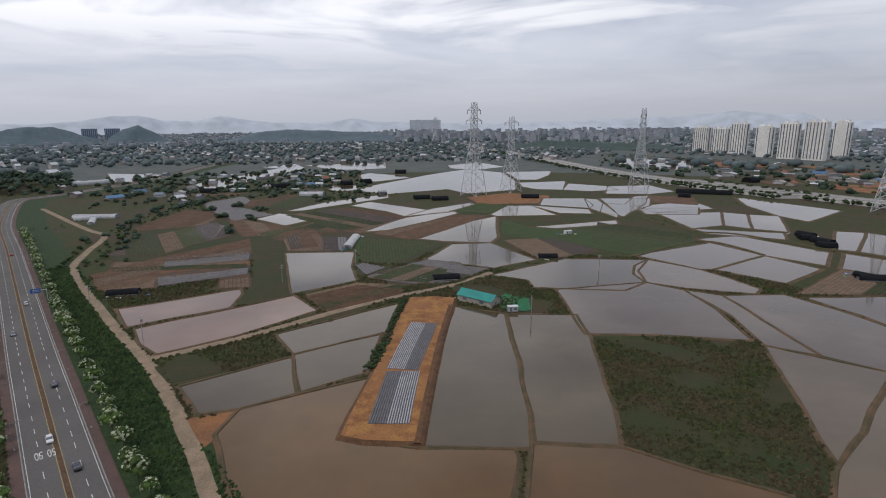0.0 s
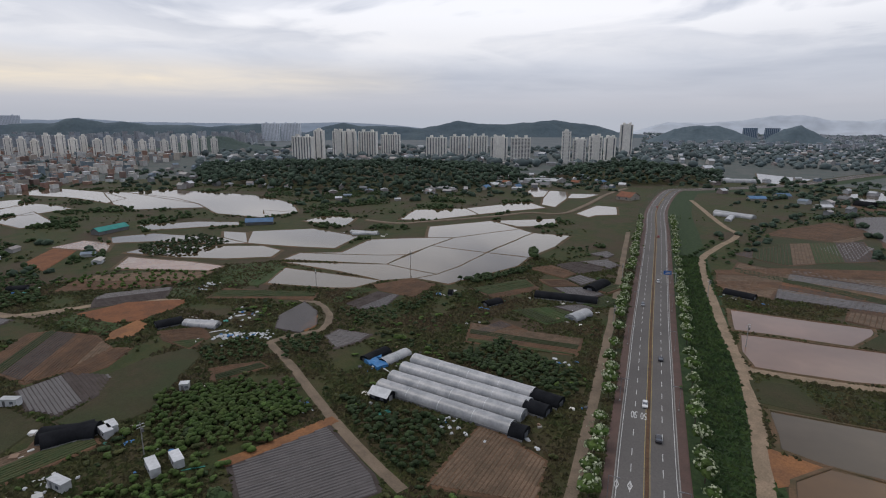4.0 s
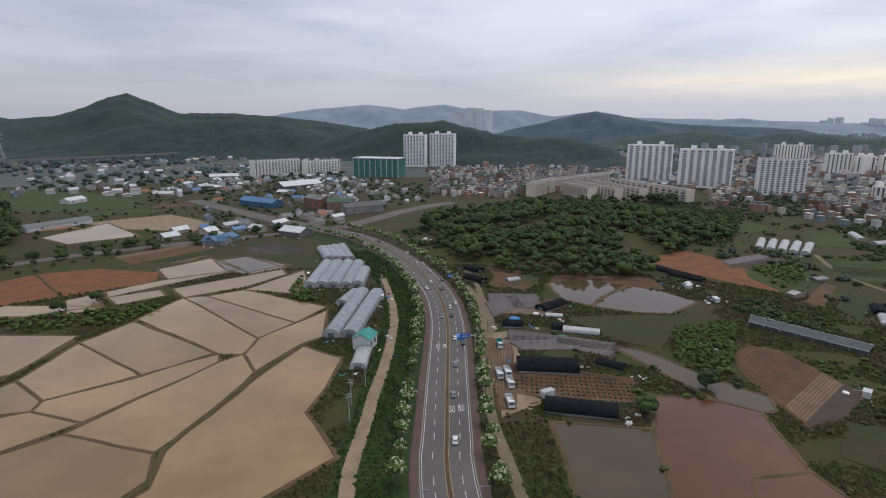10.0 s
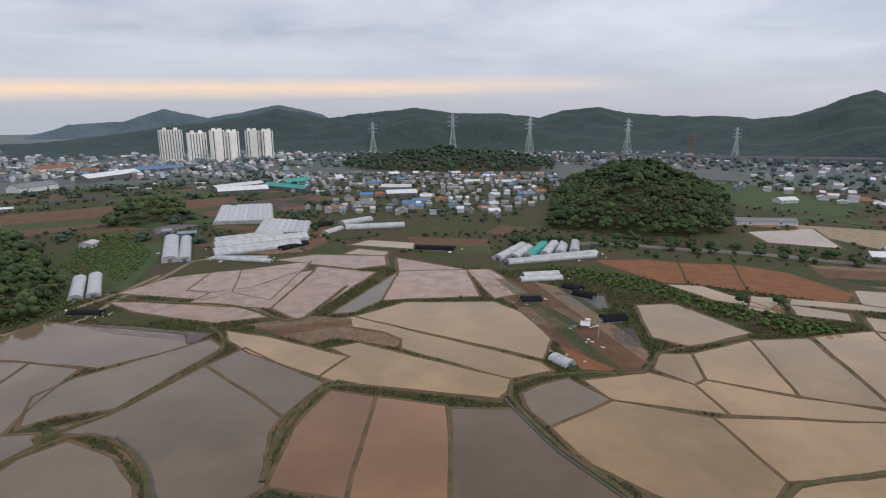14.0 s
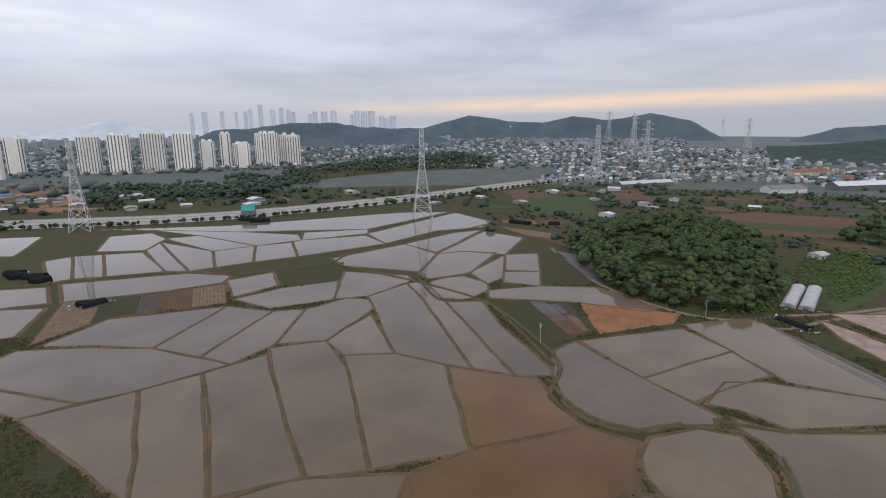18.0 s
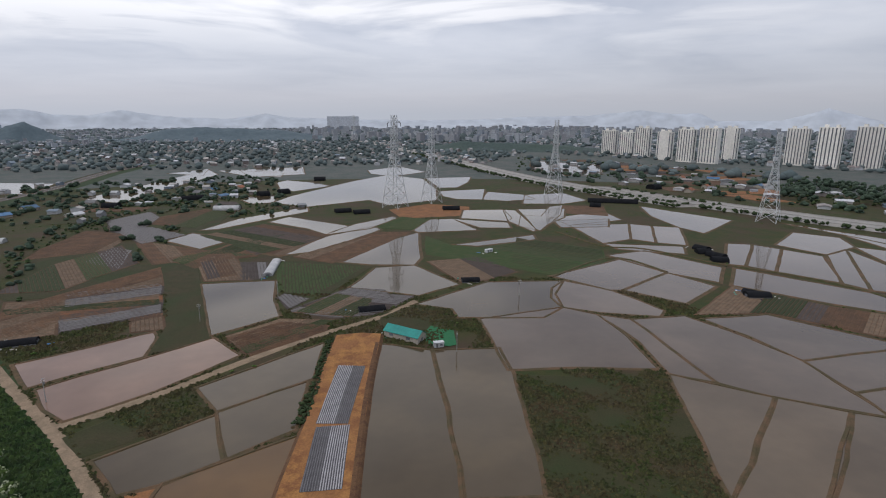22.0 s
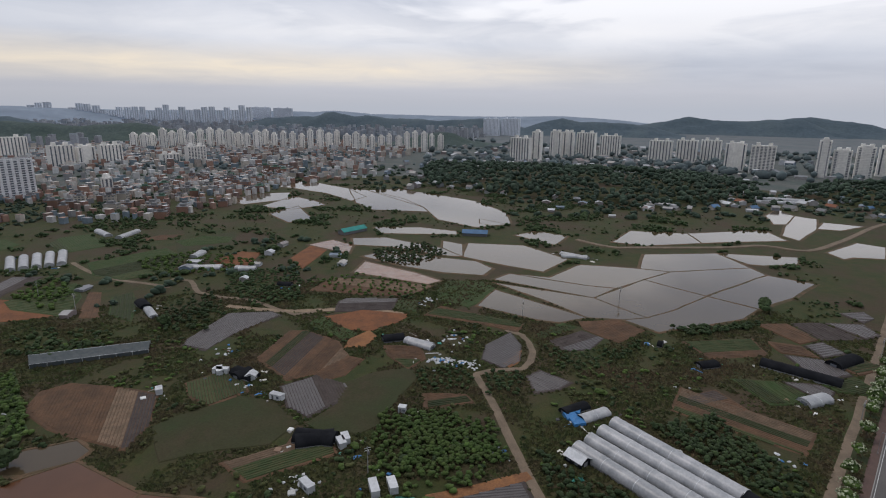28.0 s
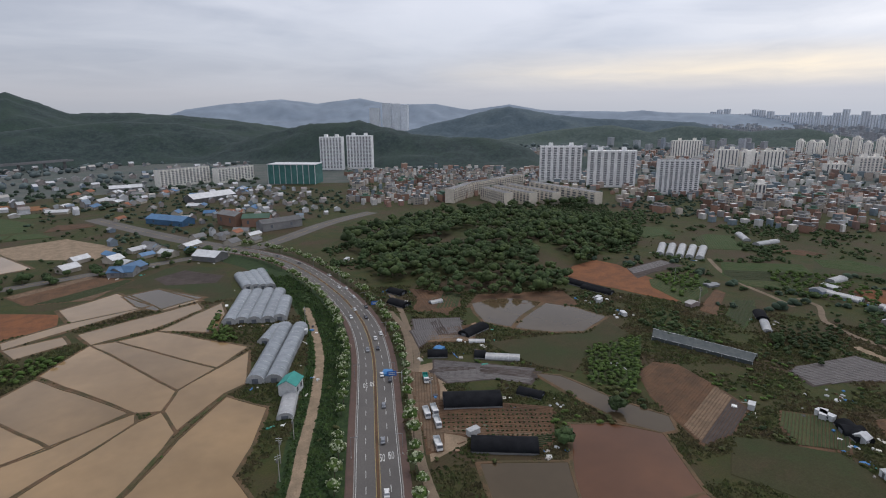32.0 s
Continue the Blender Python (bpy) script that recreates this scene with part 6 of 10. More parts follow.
woods("wood", [665.8, 537.5, 710.1, 527.9, 924.9, 520.7, 1022, 678.3, 983.1, 783.8], 9, 4.8, 3, "leaf_haze_mid")
woods("wood", [886.3, 601.4, 1219.9, 479.9, 1362.4, 287, 1709, 410.3, 1579.5, 658.8, 1092.7, 709.1], 12, 6, 8, "leaf_haze_mid")
woods("wood", [569.9, 686.3, 660.9, 533.3, 791, 536.9, 860.8, 783.7, 720.3, 847.4], 9, 4.6, 2, "leaf_haze_mid")
woods("wood", [-212.1, -443.5, -232.7, -384.6, -306.4, -480.6, -372.1, -493.8, -499.7, -444.7, -552.6, -450.5, -603.5, -493.9, -405.6, -530.3, -303.9, -530.5, -235.3, -493.8], 9, 5, 2)

# ---- buildings ----
mat("tower_paint", (0.84, 0.81, 0.76), (0.76, 0.73, 0.68), size=30.0, fine=4.0, bump=0.0, obj=0.12)
mat("slab_cream", (0.62, 0.56, 0.48), (0.54, 0.49, 0.42), size=12.0, fine=2.0, bump=0.0, obj=0.08)
mat("tower_white", (0.82, 0.82, 0.82), (0.74, 0.74, 0.75), size=30.0, fine=4.0, bump=0.0, obj=0.05)
# wall colour of far towers, lightened and blued to stand for haze
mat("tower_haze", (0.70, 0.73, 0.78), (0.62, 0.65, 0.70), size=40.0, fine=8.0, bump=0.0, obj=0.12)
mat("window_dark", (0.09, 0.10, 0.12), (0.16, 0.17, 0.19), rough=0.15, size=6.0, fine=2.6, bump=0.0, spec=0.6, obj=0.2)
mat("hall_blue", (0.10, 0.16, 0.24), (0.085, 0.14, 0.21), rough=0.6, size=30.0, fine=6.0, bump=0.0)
# skyscraper walls and far windows likewise carry haze in their colours
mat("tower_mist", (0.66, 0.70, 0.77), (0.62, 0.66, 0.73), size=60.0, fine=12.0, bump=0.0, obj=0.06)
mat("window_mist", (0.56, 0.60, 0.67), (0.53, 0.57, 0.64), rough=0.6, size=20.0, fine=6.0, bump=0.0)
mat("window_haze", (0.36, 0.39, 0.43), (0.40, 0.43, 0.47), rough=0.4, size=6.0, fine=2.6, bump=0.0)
mat("school_buff", (0.40, 0.30, 0.24), (0.34, 0.26, 0.21), size=10.0, fine=1.0, bump=0.05, obj=0.25)
mat("brick_brown", (0.25, 0.145, 0.105), (0.20, 0.12, 0.09), size=10.0, fine=1.0, bump=0.1, obj=0.3)
mat("render_cream", (0.42, 0.38, 0.32), (0.34, 0.31, 0.27), size=10.0, fine=1.0, bump=0.05, obj=0.25)
mat("roof_grey", (0.19, 0.19, 0.19), (0.14, 0.14, 0.145), size=8.0, fine=1.0, bump=0.1, obj=0.3)
mat("roof_green", (0.085, 0.15, 0.11), (0.07, 0.12, 0.09), size=8.0, fine=1.0, bump=0.1, obj=0.2)
mat("roof_blue", (0.075, 0.17, 0.30), (0.06, 0.13, 0.24), rough=0.5, size=5.0, fine=1.0, bump=0.1, obj=0.2)
mat("roof_orange", (0.30, 0.13, 0.075), (0.22, 0.10, 0.065), size=5.0, fine=1.0, bump=0.1, obj=0.2)
mat("roof_teal", (0.03, 0.27, 0.23), (0.025, 0.21, 0.19), rough=0.5, size=5.0, fine=1.0, bump=0.1)
mat("roof_white", (0.55, 0.56, 0.57), (0.44, 0.45, 0.46), rough=0.5, size=5.0, fine=1.0, bump=0.1, obj=0.2)
mat("tarp_blue", (0.045, 0.19, 0.42), (0.04, 0.15, 0.34), rough=0.5, size=3.0, fine=0.5, bump=0.3)
mat("steel", (0.60, 0.62, 0.63), (0.5, 0.52, 0.53), rough=0.5, metal=0.3, size=2.0, fine=0.4, bump=0.0)
mat("steel_red", (0.30, 0.12, 0.09), (0.24, 0.1, 0.08), rough=0.6, size=2.0, fine=0.4, bump=0.0)
mat("glass_teal", (0.05, 0.15, 0.14), (0.075, 0.2, 0.185), rough=0.12, size=9.0, fine=2.0, bump=0.0, spec=0.6)


def box(x0, y0, z0, x1, y1, z1):
    v = [(x, y, z) for z in (z0, z1) for y in (y0, y1) for x in (x0, x1)]
    return v, [(0, 2, 3, 1), (4, 5, 7, 6), (0, 1, 5, 4), (2, 6, 7, 3), (0, 4, 6, 2), (1, 3, 7, 5)]


def merge(*bits):
    v, f = [], []
    for a, b in bits:
        n = len(v)
        v += a
        f += [tuple(i + n for i in q) for q in b]
    return v, f


def apartment(x, y, w, h, turn, wall="tower_paint", glass="window_dark", deep=13.0, bays=None, label="", group="apartment towers", crown=True):
    """A tall block: walls with proud end piers, recessed window stacks on both long sides, roof house."""
    e = new("apartment_tower")
    tagged(e, label or "tall beige concrete apartment tower with dark window stacks", "apartment block", group)
    e.matrix_basis = pose(x, y, 0, 0, 0, turn)
    w *= 0.88
    d = deep / 2
    part("wall", mesh("wall", *box(-w / 2, -d, -1, w / 2, d, h), wall), e)
    n = bays or max(2, int(w / 6.5))
    step = w / n
    floors = max(4, int(h / 2.9))
    if glass == "window_dark" and w > 20 and math.hypot(x, y) < 1500:
        for i in range(n + 1):
            c = -w / 2 + i * step
            part("pier", mesh("pier", *box(c - 0.45, -d - 0.7, 0, c + 0.45, d + 0.7, h + 0.4), wall), e)
    gw = 0.26 if math.hypot(x, y) < 1300 else 0.17
    bits = [box(-w / 2 + (i + 0.5 - gw) * step, -d - 0.12, 3, -w / 2 + (i + 0.5 + gw) * step, -d + 0.12, h - 1.5) for i in range(n)]
    if math.hypot(x, y) > 1300:
        part("glazing", mesh("glazing", *merge(*bits), glass), e)["kind"] = "stuff"
    else:
        for b in bits:
            part("glazing_bay", mesh("glazing_bay", *b, glass), e)
    part("side_glazing", mesh("side_glazing", *box(-w / 2 - 0.1, -d * 0.35, 3, w / 2 + 0.1, d * 0.2, h - 2), glass), e)
    if w * h > 250 and math.hypot(x, y) < 1300 and glass == "window_dark":
        sl = [box(-w / 2, -d - 0.55, k * h / floors, w / 2, -d, k * h / floors + 1.0) for k in range(1, floors)]
        part("balcony_slab", mesh("balcony_slab", *merge(*sl), wall), e)["kind"] = "stuff"
    if crown and h > 25 and w < 40:
        part("core", mesh("core", *box(-w * 0.27, -d - 0.3, 0, w * 0.27, d + 0.3, h + 2.6), wall), e)
    if crown:
        for c in ((-0.25, 0.25) if w > 22 else (0,)):
            part("roof_house", mesh("roof_house", *box(c * w - 3.5, -3.5, h, c * w + 3.5, 3.5, h + 5.5), wall), e)
    else:
        part("roof", mesh("roof", *box(-w / 2 + 0.5, -d + 0.5, h, w / 2 - 0.5, d - 0.5, h + 0.5), "roof_grey"), e)
    return e


far_beige = "tall pale concrete apartment tower on the plain"
for args in [
    (751.9, 1625.6, 53.2, 68.7, -61,), (770.2, 1550.2, 48.7, 66.0, -61,), (784.8, 1483, 47.7, 79.6, -61,), (785.6, 1367.4, 44.0, 72.1, -61,), (803.4, 1299.1, 46.0, 80.6, -61,), (831.7, 1248, 50.1, 84.4, -61,), (953.5, 1339.7, 39.2, 82.7, -62,),
    (1014.2, 1184.4, 52.1, 85.3, -62,), (1031.4, 1111.2, 51.0, 89.7, -61,), (1096.7, 1074.5, 59.8, 91.6, -62,), (1129.5, 1013.9, 49.9, 91.2, -62,), (1188.1, 993.3, 38.2, 69.2, -62,), (1244.6, 981, 27.7, 88.0, -62,), (1246.8, 929.6, 38.3, 62.1, -62,), (1316.5, 894.7, 48.9, 88.6, -62,), (1384.5, 867.6, 48.3, 76.4, -62,),
]:
    apartment(*args, deep=16, label=far_beige)
for args in [(1422.4, -683.3, 61.6, 76.9, -96,), (1310.6, -692.5, 46.4, 71.0, -95,), (1274.5, -724.9, 35.0, 76.7, -95,), (1271.2, -761.6, 33.6, 72.8, -95,), (1297.7, -835.1, 35.4, 74.2, -95,), (1294.1, -875.3, 35.3, 72.7, -95,), (1388.2, 955.4, 79.5, 87.0, -95,), (1399.6, 887.1, 69.4, 82.2, -95,), (1378.1, 1034.6, 53.9, 57.7, -95,)]:
    apartment(*args, deep=15, label=far_beige)
for args in [(-521.2, -1126.5, 54.8, 70.3, 138,), (-581.5, -1111, 62.4, 72.1, 138,)]:
    apartment(*args, wall="tower_white", deep=18, label="white twin apartment tower standing before wooded hill", group="twin towers")
for args in [(-746, -671.8, 80.8, 62.3, 137,), (-755.7, -570.6, 84.3, 59.2, 137,)]:
    apartment(*args, wall="tower_white", deep=14, bays=7, label="long white apartment slab with brown window bays", group="apartment slabs")
apartment(*(-765.9, -459, 65.5, 51.3, 137), wall="tower_white", deep=13, bays=8, label="broad white apartment slab", group="apartment slabs", crown=False)
for args in [(-502.8, -566.3, 78.1, 17.0, 77), (-527.3, -557.8, 102.7, 17.0, 82), (-554.8, -550.6, 123.7, 17.0, 82), (-599.8, -531.8, 155.0, 17.0, 84), (-479.8, -618.5, 81.3, 19.0, -150), (-544.0, -646.0, 70.6, 19.0, -167), (-614.0, -664.3, 84.2, 19.0, -167)]:
    apartment(*args, wall="slab_cream", deep=12, bays=12, crown=False, label="cream five-storey apartment slab with flat roof", group="low apartment slabs")
for args in [(-1167.7, -594.9, 48.1, 42.0, 138,), (-1200.4, -565, 35.5, 37.1, 138,), (-1219.6, -526.6, 47.5, 40.3, 137,), (-1345, -790.3, 82.6, 47.7, 138,), (-823.1, -365.5, 12.0, 20.3, 137,), (-1232.4, -417.5, 42.6, 20.8, 137,), (-1246.6, -368.5, 46.4, 36.1, 137,)]:
    apartment(*args, deep=12, label="mid-rise beige apartment block in the town")
for args in [(-1274.7, 349.7, 52.9, 55.2, 51,), (-1298.1, 395.9, 23.5, 68.1, 51,), (-1376.4, 469.9, 30.7, 65.1, 51,), (-1375.9, 502.1, 28.7, 64.8, 51,), (-1387.4, 554, 53.9, 62.9, 51,), (-1435.4, 640.4, 60.5, 54.0, 52,), (-1273.4, 697.2, 58.1, 50.0, 51,), (-1256.1, 754.3, 51.0, 52.3, 52,), (-1242.6, 808.1, 49.2, 53.3, 52,), (-1073.9, 754.1, 42.9, 55.3, 51,), (-1013.7, 771.3, 48.4, 55.3, 51,), (-950.9, 848.3, 22.0, 69.4, 51,), (-932.6, 870.8, 31.1, 52.0, 51,), (-923.6, 910.2, 30.4, 59.3, 51,), (-958.1, 990.1, 28.1, 54.7, 51,), (-1100.6, 1196, 36.6, 83.2, 52,)]:
    apartment(*args, deep=14, label="beige apartment tower behind wooded rise", group="towers behind the rise")
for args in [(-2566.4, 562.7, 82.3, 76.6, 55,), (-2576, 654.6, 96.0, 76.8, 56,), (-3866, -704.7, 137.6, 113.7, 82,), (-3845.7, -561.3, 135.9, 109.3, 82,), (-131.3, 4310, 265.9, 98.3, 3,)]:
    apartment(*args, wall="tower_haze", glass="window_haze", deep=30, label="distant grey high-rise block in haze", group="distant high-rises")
for args in [(-1647.5, -645.7, 20.6, 41.1, 87,), (-1646, -618.2, 24.0, 39.4, 87,), (-1673.8, -606.3, 17.5, 38.4, 87,), (-1615.3, -558.1, 21.8, 54.7, 87,), (-1700.8, -562.2, 21.2, 44.0, 87,), (-1730.3, -545.4, 21.6, 49.9, 87,), (-1611.5, -484.4, 18.4, 43.4, 87,), (-1637.9, -467.2, 18.7, 52.2, 87,), (-1695, -456.6, 21.0, 53.9, 87,), (-1693.5, -429.4, 22.7, 50.5, 87,), (-1633.8, -388.6, 23.6, 50.4, 87,), (-1661, -369.7, 24.0, 43.0, 87,), (-1603.6, -335, 18.2, 43.1, 87,), (-1602.2, -307.8, 23.0, 51.0, 87,), (-1686.3, -300.7, 19.0, 50.3, 87,), (-1684.9, -275.6, 17.2, 41.9, 87,), (-1625.9, -241.2, 16.6, 48.5, 87,), (-1624.5, -215.4, 18.3, 46.9, 87,), (-1651.4, -193.8, 18.5, 41.1, 87,), (-1594.7, -163.7, 16.3, 55.4, 87,), (-1620.4, -139.2, 21.5, 54.7, 87,), (-1676.2, -118.5, 22.1, 43.3, 87,), (-1704.9, -97.3, 17.3, 49.1, 87,), (-1673.3, -66.6, 23.8, 39.9, 87,), (-1588.2, -39, 22.5, 48.9, 87,), (-1641.8, -18, 18.3, 39.2, 87,), (-1612.7, 6.1, 16.3, 40.1, 87,), (-1697.4, 34.6, 22.3, 35.4, 87,), (-1666.4, 56.7, 16.8, 41.4, 87,), (-1664.8, 85.3, 23.5, 36.4, 87,), (-1663.5, 108.8, 20.1, 47.8, 87,), (-1691.6, 135.3, 18.7, 48.6, 87,), (-1578.2, 152, 20.6, 51.6, 87,), (-1577.1, 173.4, 15.8, 45.4, 87,), (-1657.9, 208.8, 20.0, 41.1, 87,)]:
    apartment(*args, bays=2, deep=12, label="beige mid-rise block in the dense town", group="town mid-rises")
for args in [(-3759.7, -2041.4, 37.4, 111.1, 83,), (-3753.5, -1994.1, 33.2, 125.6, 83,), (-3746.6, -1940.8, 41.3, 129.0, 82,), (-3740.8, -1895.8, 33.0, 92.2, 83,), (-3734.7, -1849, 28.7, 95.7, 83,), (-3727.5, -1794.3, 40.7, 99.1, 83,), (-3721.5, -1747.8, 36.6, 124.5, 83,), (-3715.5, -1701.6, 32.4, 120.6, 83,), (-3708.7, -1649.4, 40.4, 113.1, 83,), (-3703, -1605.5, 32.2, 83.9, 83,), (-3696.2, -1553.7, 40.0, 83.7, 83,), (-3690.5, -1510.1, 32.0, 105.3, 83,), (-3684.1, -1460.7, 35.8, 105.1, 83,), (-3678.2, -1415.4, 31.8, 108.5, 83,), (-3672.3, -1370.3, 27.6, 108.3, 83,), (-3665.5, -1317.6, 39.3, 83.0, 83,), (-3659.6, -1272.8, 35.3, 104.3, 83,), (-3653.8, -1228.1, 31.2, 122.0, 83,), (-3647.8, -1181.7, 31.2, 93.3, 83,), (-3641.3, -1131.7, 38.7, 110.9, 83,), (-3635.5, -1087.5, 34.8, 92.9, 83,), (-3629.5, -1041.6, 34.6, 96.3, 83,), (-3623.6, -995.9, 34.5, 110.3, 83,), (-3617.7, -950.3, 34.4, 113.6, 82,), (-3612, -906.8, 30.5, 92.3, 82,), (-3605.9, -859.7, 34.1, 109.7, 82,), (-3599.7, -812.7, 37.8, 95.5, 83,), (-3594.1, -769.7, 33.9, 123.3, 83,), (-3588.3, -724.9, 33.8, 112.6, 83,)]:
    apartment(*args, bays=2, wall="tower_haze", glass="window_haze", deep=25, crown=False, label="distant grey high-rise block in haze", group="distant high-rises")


def pylon(x, y, h, kind="steel"):
    """A lattice mast: four tapering legs, bracing face by face, three pairs of arms."""
    e = tagged(new("pylon"), "tall grey steel lattice power pylon standing in the fields", "pylon", "power pylons")
    e.matrix_basis = pose(x, y, 0, 0, 0, 25 + (x * 7) % 40)
    t = max(0.09, h / 420)
    b, top = h * 0.105, h * 0.022

    def half(z):
        k = z / h
        return b + (h * 0.03 - b) * min(1, k / 0.6) if k < 0.6 else h * 0.03 + (top - h * 0.03) * (k - 0.6) / 0.4

    def bar(p, q, w):
        p, q = Vector(p), Vector(q)
        d = (q - p).normalized()
        u = d.cross(Vector((0.3, 0.5, 0.8))).normalized() * w
        s = d.cross(u).normalized() * w
        return [tuple(c + i * u + j * s) for c in (p, q) for i, j in ((-1, -1), (1, -1), (1, 1), (-1, 1))], [(0, 1, 5, 4), (1, 2, 6, 5), (2, 3, 7, 6), (3, 0, 4, 7)]

    levels = [0, 0.13, 0.25, 0.36, 0.46, 0.54, 0.61, 0.67, 0.73, 0.79, 0.85, 0.91, 1.0]
    for i, j in ((-1, -1), (1, -1), (1, 1), (-1, 1)):
        v = [(i * half(z) + a * t, j * half(z) + b * t, z) for z in (0, h * 0.6, h) for a, b in ((-1, -1), (1, -1), (1, 1), (-1, 1))]
        part("leg", mesh("leg", v, [(r * 4 + k, r * 4 + (k + 1) % 4, r * 4 + 4 + (k + 1) % 4, r * 4 + 4 + k) for r in (0, 1) for k in range(4)], kind), e)
    for ax, s in ((0, -1), (0, 1), (1, -1), (1, 1)):
        segs = []
        for p, q in zip(levels, levels[1:]):
            a, c = half(h * p), half(h * q)
            pts = [((-a, s * a), (c, s * c)), ((a, s * a), (-c, s * c)), ((-c, s * c), (c, s * c))]
            for n, (u, v) in enumerate(pts):
                z0 = h * (q if n == 2 else p)
                P, Q = (u if ax == 0 else u[::-1]), (v if ax == 0 else v[::-1])
                segs.append(bar((*P, z0), (*Q, h * q), t * 0.6))
        part("bracing", mesh("bracing", *merge(*segs), kind), e)["kind"] = "stuff"
    for z, w in ((0.70, 0.135), (0.81, 0.15), (0.92, 0.125)):
        for s in (-1, 1):
            k = half(h * z)
            tip = (s * h * w, 0, h * z)
            segs = [bar((s * k, j * k, h * z), tip, t * 0.8) for j in (-1, 1)] + [bar((s * k, j * k, h * (z + 0.035)), tip, t * 0.7) for j in (-1, 1)]
            arm = part("cross_arm", mesh("cross_arm", *merge(*segs), kind), e)
            part("insulator", mesh("insulator", *bar(tip, (tip[0], 0, tip[2] - h * 0.04), t * 1.1), "roof_grey"), arm)


for p in [(38.2, 680.1, 111.1), (87.5, 711.7, 94.7), (272.9, 767.1, 105.4), (-29.7, 2439.9, 107.6), (436.3, 536.8, 95.2), (611.5, 212.4, 102.9), (1034.7, 27, 105.5), (1434.2, -77.2, 114.4), (1751, -55.6, 131),
          (3466.5, 35.5, 176.5), (3668.6, -110.3, 165.3), (4092.9, -679.9, 132.6), (2533.4, -517.8, 124.9), (3856.4, 691.9, 98.5), (4329.4, -435.2, 97.9),
          (1003, -1309, 117), (817, -1433, 107), (571, -1548, 103), (1178, -1155, 93), (310, -1620, 80)]:
    pylon(*p)
for p in [(354.7, -1377.9, 70.1), (-44.8, -2141.1, 104.7)]:
    pylon(*p, kind="steel_red")

for (x, y, z), w in [((-1462.5, -2619.1, 143.7), 58), ((-1517.9, -2587.4, 167.6), 50), ((-1557.8, -2563.6, 164.9), 50), ((-1595.2, -2540.6, 156.8), 46), ((-2445.6, -2642, 124.5), 40)]:
    apartment(x, y, w, z, -50, wall="tower_haze", glass="window_haze", deep=25, crown=False, label="pale hazy high-rise tower rising behind the hill", group="distant high-rises")
for args in [(-200.3, -1043.9, 107.6, 29.9, -157,), (-286.7, -1046.6, 88.1, 26.3, -157,)]:
    apartment(*args, wall="tower_paint" if args[2] > 85 else "school_buff", deep=15, crown=False, label="long four-storey school block below the hill", group="school blocks")
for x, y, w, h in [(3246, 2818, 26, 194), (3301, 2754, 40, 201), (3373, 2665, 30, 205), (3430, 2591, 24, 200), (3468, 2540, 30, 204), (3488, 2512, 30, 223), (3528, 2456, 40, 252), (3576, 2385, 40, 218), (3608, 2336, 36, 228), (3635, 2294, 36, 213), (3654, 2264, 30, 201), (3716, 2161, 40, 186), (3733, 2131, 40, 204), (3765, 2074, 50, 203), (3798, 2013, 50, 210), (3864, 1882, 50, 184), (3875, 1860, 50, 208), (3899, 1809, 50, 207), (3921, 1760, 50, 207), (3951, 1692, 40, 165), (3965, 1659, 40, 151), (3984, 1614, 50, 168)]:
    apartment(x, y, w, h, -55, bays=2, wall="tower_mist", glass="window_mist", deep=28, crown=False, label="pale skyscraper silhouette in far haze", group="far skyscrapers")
for x, y, w, h in [(-1460, 2330, 64, 65), (-1390, 2372, 64, 65)]:
    apartment(x, y, w, h, 32, wall="hall_blue", glass="window_haze", deep=40, crown=False, label="large dark blue hall block in the plain", group="blue halls")
mat("lamp_grey", (0.22, 0.23, 0.24), (0.18, 0.19, 0.2), rough=0.6, size=1.0, fine=0.3, bump=0.0)

